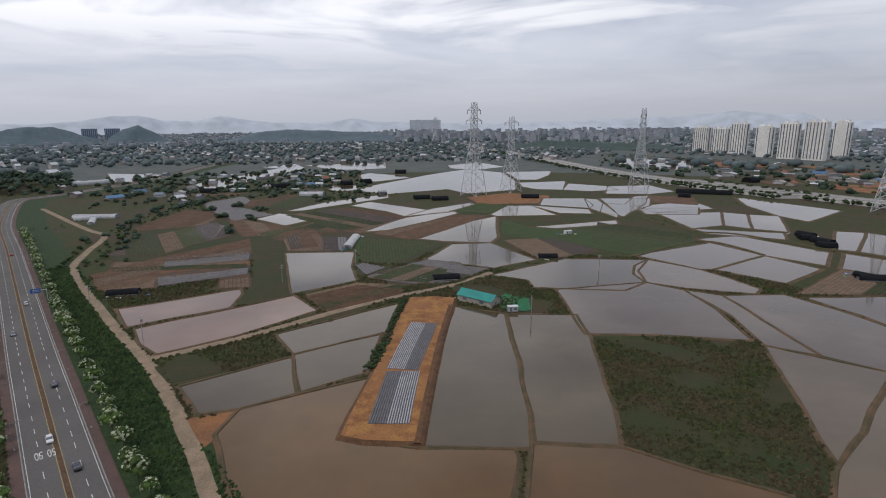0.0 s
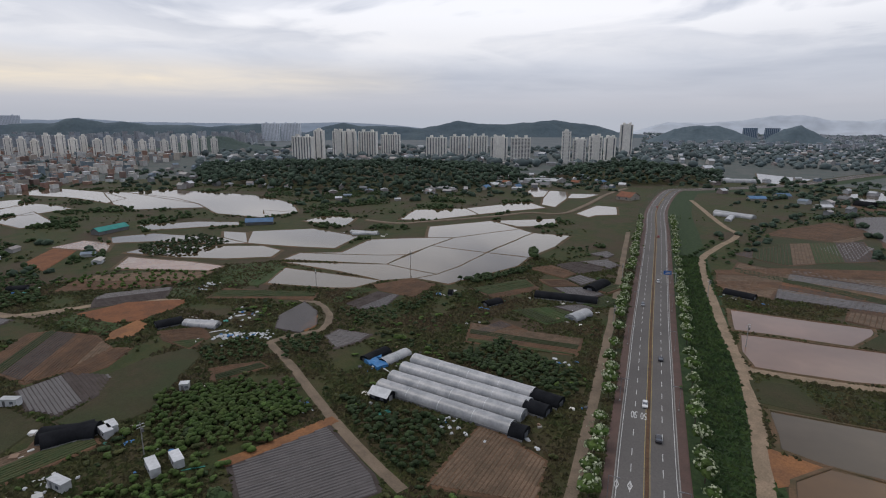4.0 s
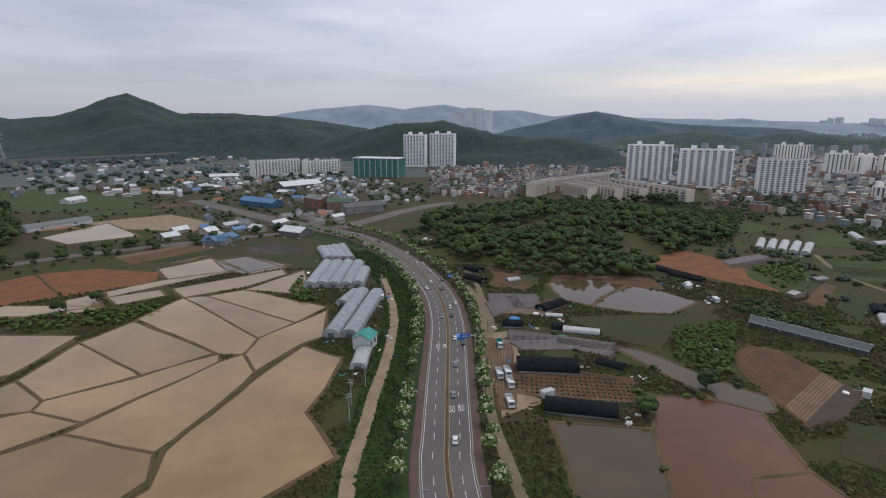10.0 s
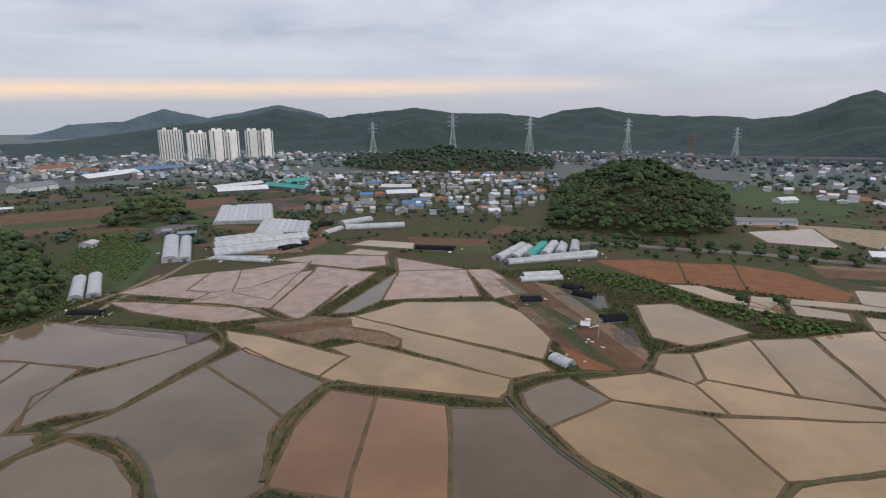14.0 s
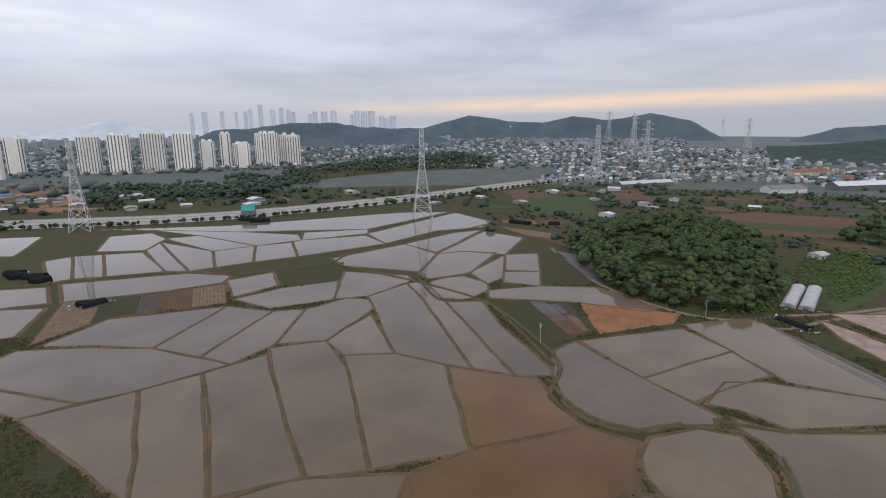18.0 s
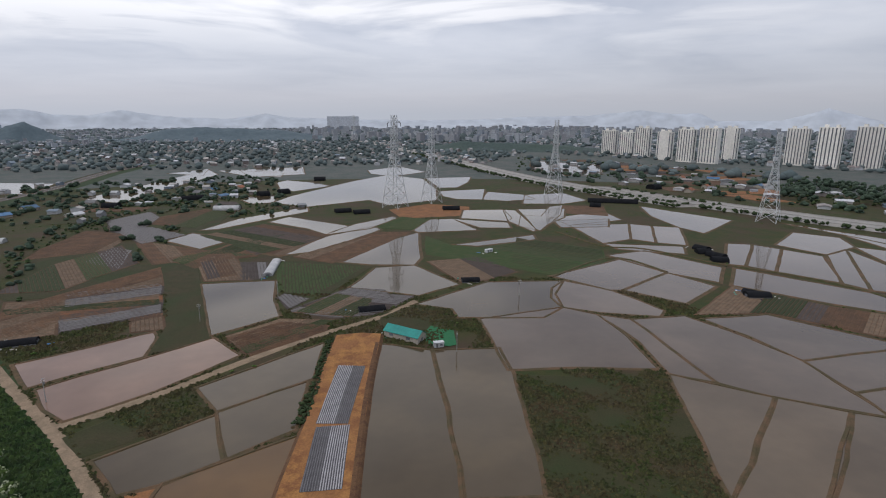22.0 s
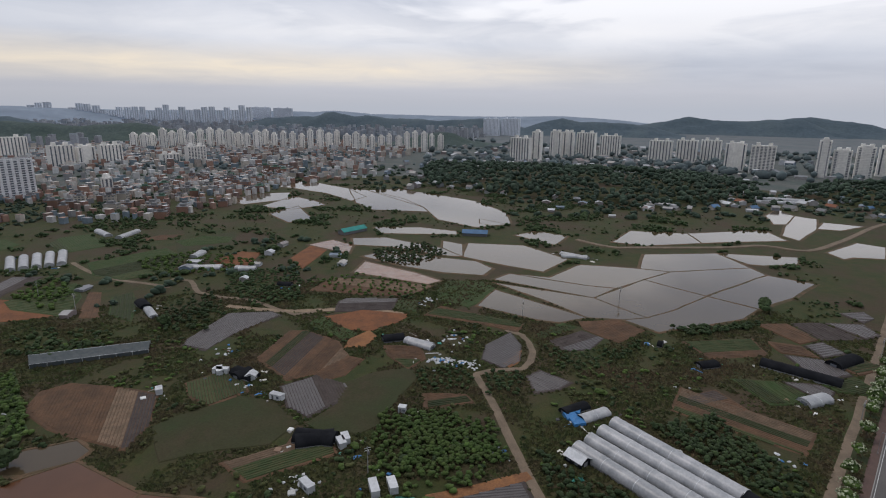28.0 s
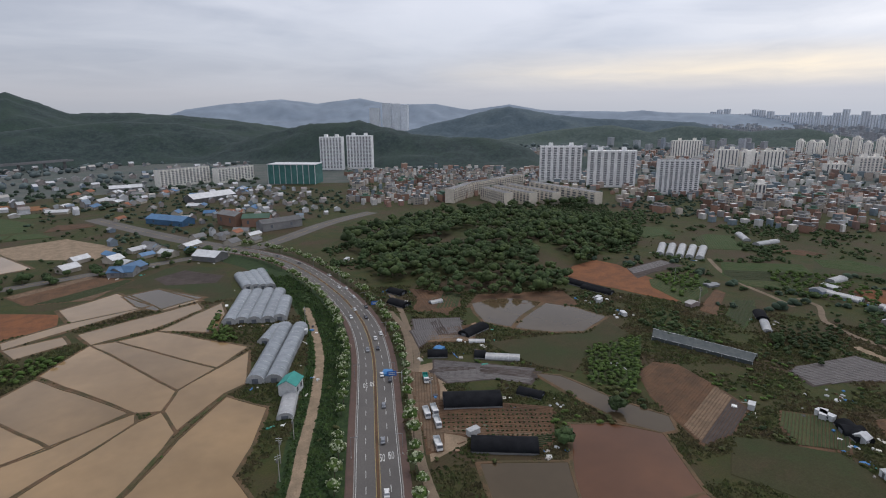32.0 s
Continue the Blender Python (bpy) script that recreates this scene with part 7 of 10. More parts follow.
# ---- greenhouses, sheds and farm clutter ----


def tunnel(x0, y0, x1, y1, w, film="film_white", label="", h=None, ends="film_white", hoops=True, group="greenhouses"):
    """A hooped tunnel: cover, hoops, end walls with a door, side skirts."""
    L = math.dist((x0, y0), (x1, y1))
    h = h or w * 0.42
    clear_film = "clear film" in label
    film = "film_clear" if clear_film else film
    e = tagged(new("greenhouse"), label or ("long white plastic film greenhouse tunnel" if film == "film_white" else "tunnel shed under black shade net"), "greenhouse", group)
    e.matrix_basis = pose((x0 + x1) / 2, (y0 + y1) / 2, 0, 0, 0, math.degrees(math.atan2(y1 - y0, x1 - x0)))
    arc = [(-w / 2, 0.0), (-w / 2, h * 0.3)] + [(-w / 2 * math.cos(math.pi * k / 8), h * 0.3 + h * 0.7 * math.sin(math.pi * k / 8)) for k in range(1, 8)] + [(w / 2, h * 0.3), (w / 2, 0.0)]
    n, m = max(2, int(L / 5)), len(arc)
    v, f = [], []
    for i in range(n + 1):
        s = -L / 2 + L * i / n
        sag = 1 - 0.02 * (i % 2) - 0.012 * noise.noise((s * 0.5 + x0, y0, 0))
        v += [(s, a, b * sag) for a, b in arc]
    for i in range(n):
        f += [(i * m + j, i * m + j + 1, (i + 1) * m + j + 1, (i + 1) * m + j) for j in range(m - 1)]
    part("cover", mesh("cover", v, f, film, True), e)
    for s in (-1, 1):
        wall = part("end_wall", mesh("end_wall", [(s * (L / 2 - 0.1), a, b * 0.97) for a, b in arc], [tuple(range(m))], ends), e)
        d = min(1.4, w * 0.2)
        if math.hypot(x0, y0) < 450:
            part("door", mesh("door", *box(s * L / 2 - 0.08, -d, 0, s * L / 2 + 0.08, d, h * 0.55), "window_dark"), wall)
    for s in (-1, 1) if math.hypot(x0, y0) < 450 else ():
        part("side_skirt", mesh("side_skirt", *box(-L / 2, s * w / 2 - 0.06, 0, L / 2, s * w / 2 + 0.06, h * 0.22), "roof_grey"), e)
    if hoops:
        k = max(2, min(9 if clear_film else 4, int(L / 5)))
        hv, hf = [], []
        for q in (-0.09, 0.09):
            hv += [(q, a * 1.006, b * 1.006 + 0.03) for a, b in arc]
        hf = [(j, j + 1, m + j + 1, m + j) for j in range(m - 1)]
        hm = mesh("hoop", hv, hf, "steel" if film != "film_net" else film)
        for i in range(k + 1):
            part("hoop", hm, e, at=pose(-L / 2 + L * i / k, 0, 0.02))
    return e


def shed(x0, y0, x1, y1, w, h, roof="roof_grey", wall="render_cream", label="", category="shed", pitch=0.28, name="shed", panes=(-0.28, 0.22)):
    """A gabled building on the line of its ridge: walls, two roof slopes, door and windows."""
    L = max(2.5, math.dist((x0, y0), (x1, y1)))
    e = tagged(new(name), label or "small farm shed with a metal roof", category)
    e.matrix_basis = pose((x0 + x1) / 2, (y0 + y1) / 2, 0, 0, 0, math.degrees(math.atan2(y1 - y0, x1 - x0)))
    r = h + w * pitch
    v = [(-L / 2, -w / 2, 0), (L / 2, -w / 2, 0), (L / 2, w / 2, 0), (-L / 2, w / 2, 0), (-L / 2, -w / 2, h), (L / 2, -w / 2, h), (L / 2, w / 2, h), (-L / 2, w / 2, h), (-L / 2, 0, r), (L / 2, 0, r)]
    walls = part("wall", mesh("wall", v, [(0, 1, 5, 4), (2, 3, 7, 6), (1, 2, 6, 9, 5), (3, 0, 4, 8, 7)], wall), e)
    for s in (-1, 1):
        o = 0.5
        rv = [(-L / 2 - o, s * (w / 2 + o), h - o * pitch * 2 + 0.05), (L / 2 + o, s * (w / 2 + o), h - o * pitch * 2 + 0.05), (L / 2 + o, 0, r + 0.06), (-L / 2 - o, 0, r + 0.06)]
        rv += [(a, b, c + 0.16) for a, b, c in rv]
        part("roof_slope", mesh("roof_slope", rv, [(0, 1, 2, 3), (4, 5, 6, 7), (0, 1, 5, 4), (1, 2, 6, 5), (2, 3, 7, 6), (3, 0, 4, 7)], roof), e)
        for k in panes:
            part("window", mesh("window", *box(k * L - min(1.2, L * 0.1), s * w / 2 - 0.05, h * 0.35, k * L + min(1.2, L * 0.1), s * w / 2 + 0.05, h * 0.75), "window_dark"), walls)
    if name == "shed":
        part("door", mesh("door", *box(L / 2 - 0.05, -0.9, 0, L / 2 + 0.06, 0.9, min(2.4, h * 0.85)), "roof_grey"), walls)
    return e


def container(x, y, turn, l=6.0, w=2.4, h=2.6, wall="roof_white", label="white site container used as a farm store"):
    e = tagged(new("container"), label, "container", "containers")
    e.matrix_basis = pose(x, y, 0, 0, 0, turn)
    part("body", mesh("body", *box(-l / 2, -w / 2, 0.15, l / 2, w / 2, h), wall), e)
    part("roof", mesh("roof", *box(-l / 2 - 0.1, -w / 2 - 0.1, h, l / 2 + 0.1, w / 2 + 0.1, h + 0.12), "roof_white"), e)
    part("door", mesh("door", *box(-l * 0.3, -w / 2 - 0.05, 0.2, -l * 0.3 + 0.9, -w / 2 + 0.02, 2.1), "roof_grey"), e)
    part("window", mesh("window", *box(l * 0.1, -w / 2 - 0.05, 1.0, l * 0.1 + 1.2, -w / 2 + 0.02, 1.9), "window_dark"), e)
    part("skid", mesh("skid", *box(-l / 2 + 0.2, -w / 2 + 0.2, 0, l / 2 - 0.2, w / 2 - 0.2, 0.15), "steel"), e)


W4 = "long weathered white film greenhouse tunnel with patches"
for p in [(-168.8, 70.8, -123.6, 95.1), (-173.1, 77.2, -127.2, 102.3), (-177.9, 84.1, -132.1, 108.6), (-182.6, 91.1, -137.2, 114.4)]:
    tunnel(*p, 6.1, label=W4, h=3.5)
for p in [(-122.8, 94.4, -118.7, 96.8), (-132.5, 107.5, -125.4, 110.7), (-137.1, 114.1, -127.7, 118.3)]:
    tunnel(*p, 6.4, "film_net", h=3.3, ends="film_net", label="black shade net cover at the greenhouse end")
for p in [(-192.4, 73.9, -196.9, 85.4), (-186.7, 79.2, -191.3, 91.8)]:
    tunnel(*p, 5.5, "film_net" if p[0] < -190 else "film_white", ends="film_net", label="short striped tunnel with black and white covers")
for p in [(-67.1, -237.9, -102.7, -295.2), (-74.5, -233.6, -109.7, -289.5)]:
    tunnel(*p, 8.5, label="large clear film greenhouse span by the paddies", h=4.6)
tunnel(-85.4, -279.6, -98.5, -296.1, 8, label="short clear film greenhouse span", h=4)
for p in [(-77.9, -320.1, -103.4, -370.1), (-84.5, -317.6, -110.1, -367.2), (-90.7, -313.9, -116.8, -364.3), (-97.6, -310.2, -122.9, -359.8), (-104.4, -308.9, -120.6, -341.8)]:
    tunnel(*p, 8.5, label="clear film greenhouse span in a block of five", h=4.6)
for p in [(-108.1, -381.2, -112.2, -416.8), (-112.6, -378.6, -117.1, -415.9), (-117, -376, -122.6, -416.9), (-121.3, -373.5, -128.6, -417.9)]:
    tunnel(*p, 8.0, label="small clear film greenhouse span", h=4.2)
tunnel(-67.1, -200, -75.4, -215.8, 7, label="short round-roofed film tunnel", h=3.2)
shed(-74.8, -217.5, -80.8, -224.3, 8, 5.5, "roof_teal", "roof_white", "tall white shed with a teal roof")
# black net tunnels and other farm sheds
NET = [
    (-126.5, -172.1, -147.2, -158.7, 11), (-116.5, -140.7, -135.6, -125, 9), (-159.3, -160.3, -164.6, -150.3, 6), (-178.3, -224.2, -196.1, -228, 8), (-148.3, -215.7, -156.6, -210, 7), (-167.4, -201, -171.5, -197.1, 7),
    (-299.1, -241.9, -303.6, -220.4, 7), (-187.7, -30.3, -183.5, -15.6, 8), (-243.9, -64.5, -236.1, -54.4, 7), (-185.8, -316.7, -189.6, -305.3, 8), (-174.8, -297.1, -178.5, -283.3, 8), (-373.8, -65.2, -371.6, -55.9, 6), (-345.6, -143.8, -334.8, -136.5, 7),
    (-179.4, 281.4, -164.5, 285.2, 7), (-5.7, 308.8, 9.5, 310.9, 7), (64.2, 359.6, 76.7, 359.3, 7), (94.2, 655.1, 114.3, 654.3, 11), (238.4, 304.4, 252.6, 301.9, 8), (274.5, 415.3, 285.1, 412.9, 9), (271, 389.6, 282.6, 385.6, 9),
    (-33.9, 649.8, -15.9, 654.1, 11), (-12.2, 639.3, 5.6, 643.5, 11), (-120.3, 818.8, -108.6, 826, 16), (-314.7, 719.5, -296.7, 718.8, 14), (-145.9, 797.6, -133.1, 804.3, 16), (446.2, 808.4, 460.9, 815.5, 18), (282.5, 658.2, 295, 652.7, 12),
    (242.9, 313, 250.1, 301.6, 7), (295.3, 694.9, 355.1, 674.3, 13), (283.7, 431, 288.2, 419.5, 9), (280.3, 407.7, 286.1, 394.6, 9), (605.6, 105.4, 598.1, 82.6, 9), (603.5, 62.7, 604.5, 50.3, 9), (531.1, 394.2, 541.8, 376.6, 10),
    (333, -96.2, 318.9, -107, 6), (540.7, 414.8, 539.3, 377.1, 9),
    (152.2, -266.9, 144.1, -274.7, 7), (144.4, -307.2, 133.2, -305, 8), (133.5, -297.1, 121.4, -297, 8), (102.7, -264.9, 94.3, -274.3, 8), (287, -327.9, 259.1, -343.3, 9), (422.7, -332.3, 427.6, -356.6, 9), (368.6, -256.6, 370.3, -282.3, 9),
    (-272.5, 3.6, -274.3, 14.8, 7), (-183.7, -30, -185.5, -16.2, 8), (-237.1, -63, -242.8, -57.3, 7), (-301.8, -257.4, -304, -224.4, 8), (-252.1, 146.4, -250.6, 148.3, 6), (-225.4, 185.5, -200.8, 206.8, 8), (-225.6, 152.8, -226.8, 162.8, 6), (-218.2, 217.8, -224.3, 235.5, 8),
    (-83.5, 981.7, -65.4, 980.7, 16), (-238.7, 766.7, -214.6, 779.3, 14),
]
for *p, w in NET:
    tunnel(*p, w, "film_net", ends="film_net", hoops=math.dist(p[:2], p[2:]) < 60, group="net sheds")
WHITE = [
    (-170.5, -195.9, -182.8, -184.3, 6), (-420, -135.3, -419.9, -113.4, 7), (-412.9, -99.6, -413.4, -87.6, 7), (-332.9, -134.9, -318.4, -126.2, 5), (-175.9, -216.4, -182.6, -211.3, 4), (-193.8, -279.2, -202.2, -278.6, 5),
    (-559.1, -262.5, -535.7, -242.8, 7), (-526.2, -230.3, -554.8, -224.9, 7), (-450.7, -143.2, -467.6, -140.7, 7), (-355.7, 525.5, -315.9, 527.6, 9), (-319.2, 491.4, -334.8, 521.7, 6), (-69.7, 389.8, -69.3, 430.1, 7), (-177.6, 686, -148.4, 684.9, 12),
    (357, -106.4, 404.1, -125, 8), (354.1, -115.2, 403.8, -134.4, 8), (400.5, -182.8, 480.1, -222.8, 12), (395.2, -191.1, 470.4, -231, 9), (383.3, -211.3, 353.4, -234.3, 6),
    (396.9, -350.5, 361.6, -394.9, 10), (415.8, -361.5, 412.5, -398, 10), (395.1, -214.1, 372.4, -277.2, 14), (416.5, -226.5, 391.2, -299.1, 14), (436.8, -238.3, 419.4, -294, 12), (386.2, -208.7, 343.3, -230.3, 6), (204, -333.9, 163, -392.8, 9), (196.2, -353.4, 165.9, -402.3, 8), (174.1, -302.1, 155.2, -322.9, 7), (177.8, -312.2, 161.7, -331.1, 7), (100.7, -207.2, 91.1, -204.5, 7), (392.5, -320.8, 399.5, -346.9, 8),
    (-270.7, 16.1, -261.4, 28.3, 6), (-423.9, -138.3, -417.7, -113.8, 6), (-417.7, -102.8, -413.7, -87.9, 6), (-428.6, 155.5, -424.4, 176.1, 5), (-437.4, 158.5, -419.2, 174.7, 6), (-188, 177, -190.8, 189.9, 7), (-679.7, 515.7, -657.7, 573.8, 9), (-682.1, 365.8, -650.8, 385, 9), (-542.8, 808.3, -510.8, 845, 14),
    (-703.4, 532.3, -672.1, 582, 12), (-348.4, 512.1, -318.6, 533.1, 8), (-268.6, 18.1, -259.3, 28.7, 6),
]
for *p, w in WHITE:
    tunnel(*p, w, hoops=math.dist(p[:2], p[2:]) < 120)
for i in range(5):
    a = [-423.1, -262.2, -457.8, -281.9]
    b = [-437.9, -234.7, -476.4, -252.7]
    tunnel(*[p + (q - p) * i / 4 for p, q in zip(a, b)], 6.5, label="white tunnel in a row of five", h=3.4)
for a, b, n, w in [([511.2, -283.7, 604.4, -346], [479.2, -322.1, 575.5, -386.7], 11, 9), ([432.5, -278.1, 488.7, -326.2], [402.4, -303.1, 444.5, -341.7], 8, 9), ([214.9, -337.8, 224, -389.6], [179, -392.3, 194.4, -425.9], 6, 8)]:
    for i in range(n):
        k = i / (n - 1)
        teal = n == 6 and i == 2
        tunnel(*[p + (q - p) * k for p, q in zip(a, b)], w, "roof_teal" if teal else "film_white", label="teal covered greenhouse span" if teal else "white film greenhouse span in a joined block", h=4.2, hoops=False)
SHEDS = [
    (9.9, 273.3, 26, 260.3, 8, 3.4, "roof_teal", "render_cream", "long low building with a bright teal roof beside green netting"),
    (559.9, 426.3, 567.5, 413.7, 26, 9, "roof_teal", "roof_grey", "large teal-roofed hall beside the expressway"),
    (-527.1, -30, -546.3, -8.5, 9, 3, "roof_teal", "roof_grey", "long teal-roofed shed by the paddies"),
    (-516.8, 86.9, -510.6, 109.7, 9, 3, "roof_blue", "roof_grey", "blue tarpaulin-roofed shed by the paddies"),
    (-234.6, -55.9, -238.1, -55.4, 4, 2.5, "roof_white", "roof_white", "small white farm shed by the beds"),
    (-164.7, 66.5, -158.6, 70.1, 5, 2.4, "roof_white", "film_net", "flat shed with a white sheet roof"),
    (-161.4, -645.3, -172.5, -614.8, 16, 12, "roof_grey", "brick_brown", "four-storey brick and cream school building"),
    (-174.2, -613.2, -199.8, -599.3, 16, 10, "roof_green", "brick_brown", "red-brick hall with a green roof"),
    (-97, -701.8, -126.2, -655, 18, 6, "roof_blue", "roof_blue", "long blue metal warehouse at the town edge"),
    (-100.6, -495, -114.8, -476.1, 16, 4.5, "roof_white", "roof_grey", "pale metal-roofed workshop at the junction"),
    (-33.5, -481.3, -50, -472.4, 14, 4, "roof_blue", "roof_grey", "blue-roofed workshop near the junction"),
    (-161.7, -825.9, -224.9, -848.7, 26, 6, "roof_white", "roof_grey", "large pale factory hall at the town edge"),
    (-180, -577, -225.4, -582.1, 16, 8, "roof_grey", "roof_grey", "grey fenced construction hall"),
    (-85.9, -1032.9, -133.1, -1029.3, 18, 5, "roof_white", "roof_grey", "long pale barn below the wooded hill"),
    (108.5, -606.9, 60.4, -639.4, 12, 4, "roof_grey", "roof_white", "long workshop with grey roof near the pond"),
    (-35.8, -473.7, -55.4, -490.4, 14, 4, "roof_blue", "roof_grey", "blue-roofed workshop near the junction"),
    (98, -795.2, 81.7, -815.6, 14, 4, "roof_white", "roof_white", "white tent hall on a lawn"),
    (738.8, -496.6, 648.5, -504.6, 18, 5, "roof_teal", "roof_grey", "long teal-roofed barn near the village"),
    (729.3, -408.3, 702, -471.2, 22, 5, "roof_white", "roof_grey", "long white-roofed barn near the village"),
    (586.9, -591.6, 552, -619.6, 16, 4, "roof_white", "roof_grey", "pale metal-roofed barn in the village"),
    (529.9, -542.6, 504.5, -576, 18, 4, "roof_white", "roof_grey", "pale metal-roofed barn in the village"),
    (107.3, -249.8, 103.7, -251.2, 4, 2.2, "roof_white", "roof_orange", "tiny hut with white roof"),
    (1034.3, -342.6, 1095.3, -452.3, 26, 8, "roof_white", "roof_grey", "white factory hall beside the expressway"),
    (970.8, -232.1, 996.2, -289.3, 24, 7, "roof_grey", "roof_white", "grey factory hall beside the expressway"),
    (995.6, -12.6, 1062.4, -100.6, 20, 6, "roof_white", "roof_grey", "long white depot roof"),
    (1119.6, -462.1, 1112.5, -550.7, 24, 9, "roof_blue", "roof_grey", "blue-grey factory hall beside the expressway"),
    (1274.6, -341.7, 1335.6, -426, 24, 9, "roof_orange", "render_cream", "brown-roofed factory block beside the expressway"),
    (739.6, -524.9, 754, -581.9, 20, 5, "roof_teal", "roof_grey", "teal-roofed barn behind the greenhouses"),
    (762.9, -421.7, 770.4, -505.8, 16, 5, "roof_white", "roof_grey", "row of white farm roofs"),
    (-482.5, 523.5, -463.8, 527.6, 22, 4, "roof_orange", "render_cream", "brick pumping station with dark openings"),
]
for *p, w, h, roof, wall, label in SHEDS:
    shed(*p, w, h, roof, wall, label, "hall" if h > 5 else "shed", 0.22 if w > 10 else 0.3)
# green glass sports hall with a curved corner
hall = tagged(new("sports_hall"), "green glass box hall with white frame", "hall")
x, y, w, h, turn = -368.6, -952.9, 85.6, 33.4, 137
hall.matrix_basis = pose(x, y, 0, 0, 0, turn)
part("body", mesh("body", *box(-w / 2, -20, 0, w / 2, 20, h), "glass_teal"), hall)
for i in range(9):
    part("frame_post", mesh("frame_post", *box(-w / 2 + w * i / 8 - 0.5, -20.6, 0, -w / 2 + w * i / 8 + 0.5, -19.6, h + 0.6), "roof_white"), hall)
part("roof", mesh("roof", *box(-w / 2 - 1, -21, h, w / 2 + 1, 21, h + 1), "roof_white"), hall)
# containers and huts among the plots
for x, y, turn, l in [(-217.1, -41.6, 60, 6), (-180.6, -13.4, 20, 5), (-243.8, -70.7, 80, 7), (-154.6, -1.9, 10, 7), (-155.2, 4, 10, 6), (-183.1, -12, 15, 5), (-158.3, -23.2, 35, 6), (-122.1, -146.4, 0, 5), (-284.3, -215.6, 20, 6), (-276.1, -191.1, 60, 5), (-287.3, -219.2, 15, 5), (-243.8, -71.4, 15, 6), (-227.5, -91.9, 20, 4), (-201.3, 9.9, 70, 3), (33.6, 253.3, 5, 5), (100.9, -636, 10, 8), (-198.7, -409.6, 40, 7), (-257.9, -437.6, 10, 10), (101.8, 439.8, 30, 7), (-47, 3595.1, 0, 8), (-109.2, -281.1, 60, 3.5)]:
    container(x, y, turn, l, 2.6 if l < 8 else 5)

# utility poles beside tracks and roads


def utility_pole():
    e = tagged(new("utility_pole"), "grey concrete utility pole with crossbars", "utility pole", "utility poles")
    v = [(math.cos(k * 1.047) * r, math.sin(k * 1.047) * r, z) for z, r in ((0, 0.19), (10.5, 0.12)) for k in range(6)]
    part("pole", mesh("pole", v, [(k, (k + 1) % 6, 6 + (k + 1) % 6, 6 + k) for k in range(6)] + [tuple(range(6, 12))], "concrete"), e)
    for z in (9.0, 9.9):
        part("crossbar", mesh("crossbar", *box(-1.1, -0.06, z, 1.1, 0.06, z + 0.12), "steel"), e)
    part("transformer", mesh("transformer", *box(0.15, -0.3, 7.6, 0.7, 0.3, 8.6), "roof_grey"), e)
    return e


up = utility_pole()
for i, (x, y) in enumerate(pairs([-51.6, -163.3, -64.6, -183.6, -115.3, -295.9, -55.5, -173.1, 94.9, -242, 263.2, 28.5, 326.6, -57.3, 351.8, -29.8, 260.7, 28.3, 354.1, -30.8, -163.5, -3.8, -299.7, 86.7, -363, -211.1, -316.4, 154.6, -172.2, 188.5, -226, 251.8, -178.9, 265.8, -128.3, 220.5, -55.9, 341.9, 95.4, 325.4, -92.4, 304.4, 41.5, 246, -336.2, -176.6, -124.6, -178.4])):
    m = pose(x, y, 0, 0, 0, (i * 47) % 180)
    if i:
        copy_thing(up, m)
    else:
        up.matrix_basis = m
# heaps of bags, crates and sheets round the plots
rng = random.Random(8)
bags = []
for nm, m2, wd in (("bag_white", "roof_white", "white plastic feed bag"), ("sheet_blue", "tarp_blue", "crumpled blue tarpaulin sheet"), ("crate_brown", "soil_brown", "brown wooden pallet")):
    bm = bmesh.new()
    bmesh.ops.create_icosphere(bm, subdivisions=2, radius=1.0)
    for q in bm.verts:
        q.co *= 1 + 0.35 * noise.noise(q.co * 1.7 + Vector((len(wd), 0, 0)))
        q.co.z = max(q.co.z * 0.6, -0.1)
    me = bpy.data.meshes.new(nm)
    bm.to_mesh(me)
    bm.free()
    me.materials.append(MATS[m2])
    bags.append((nm, me, wd))
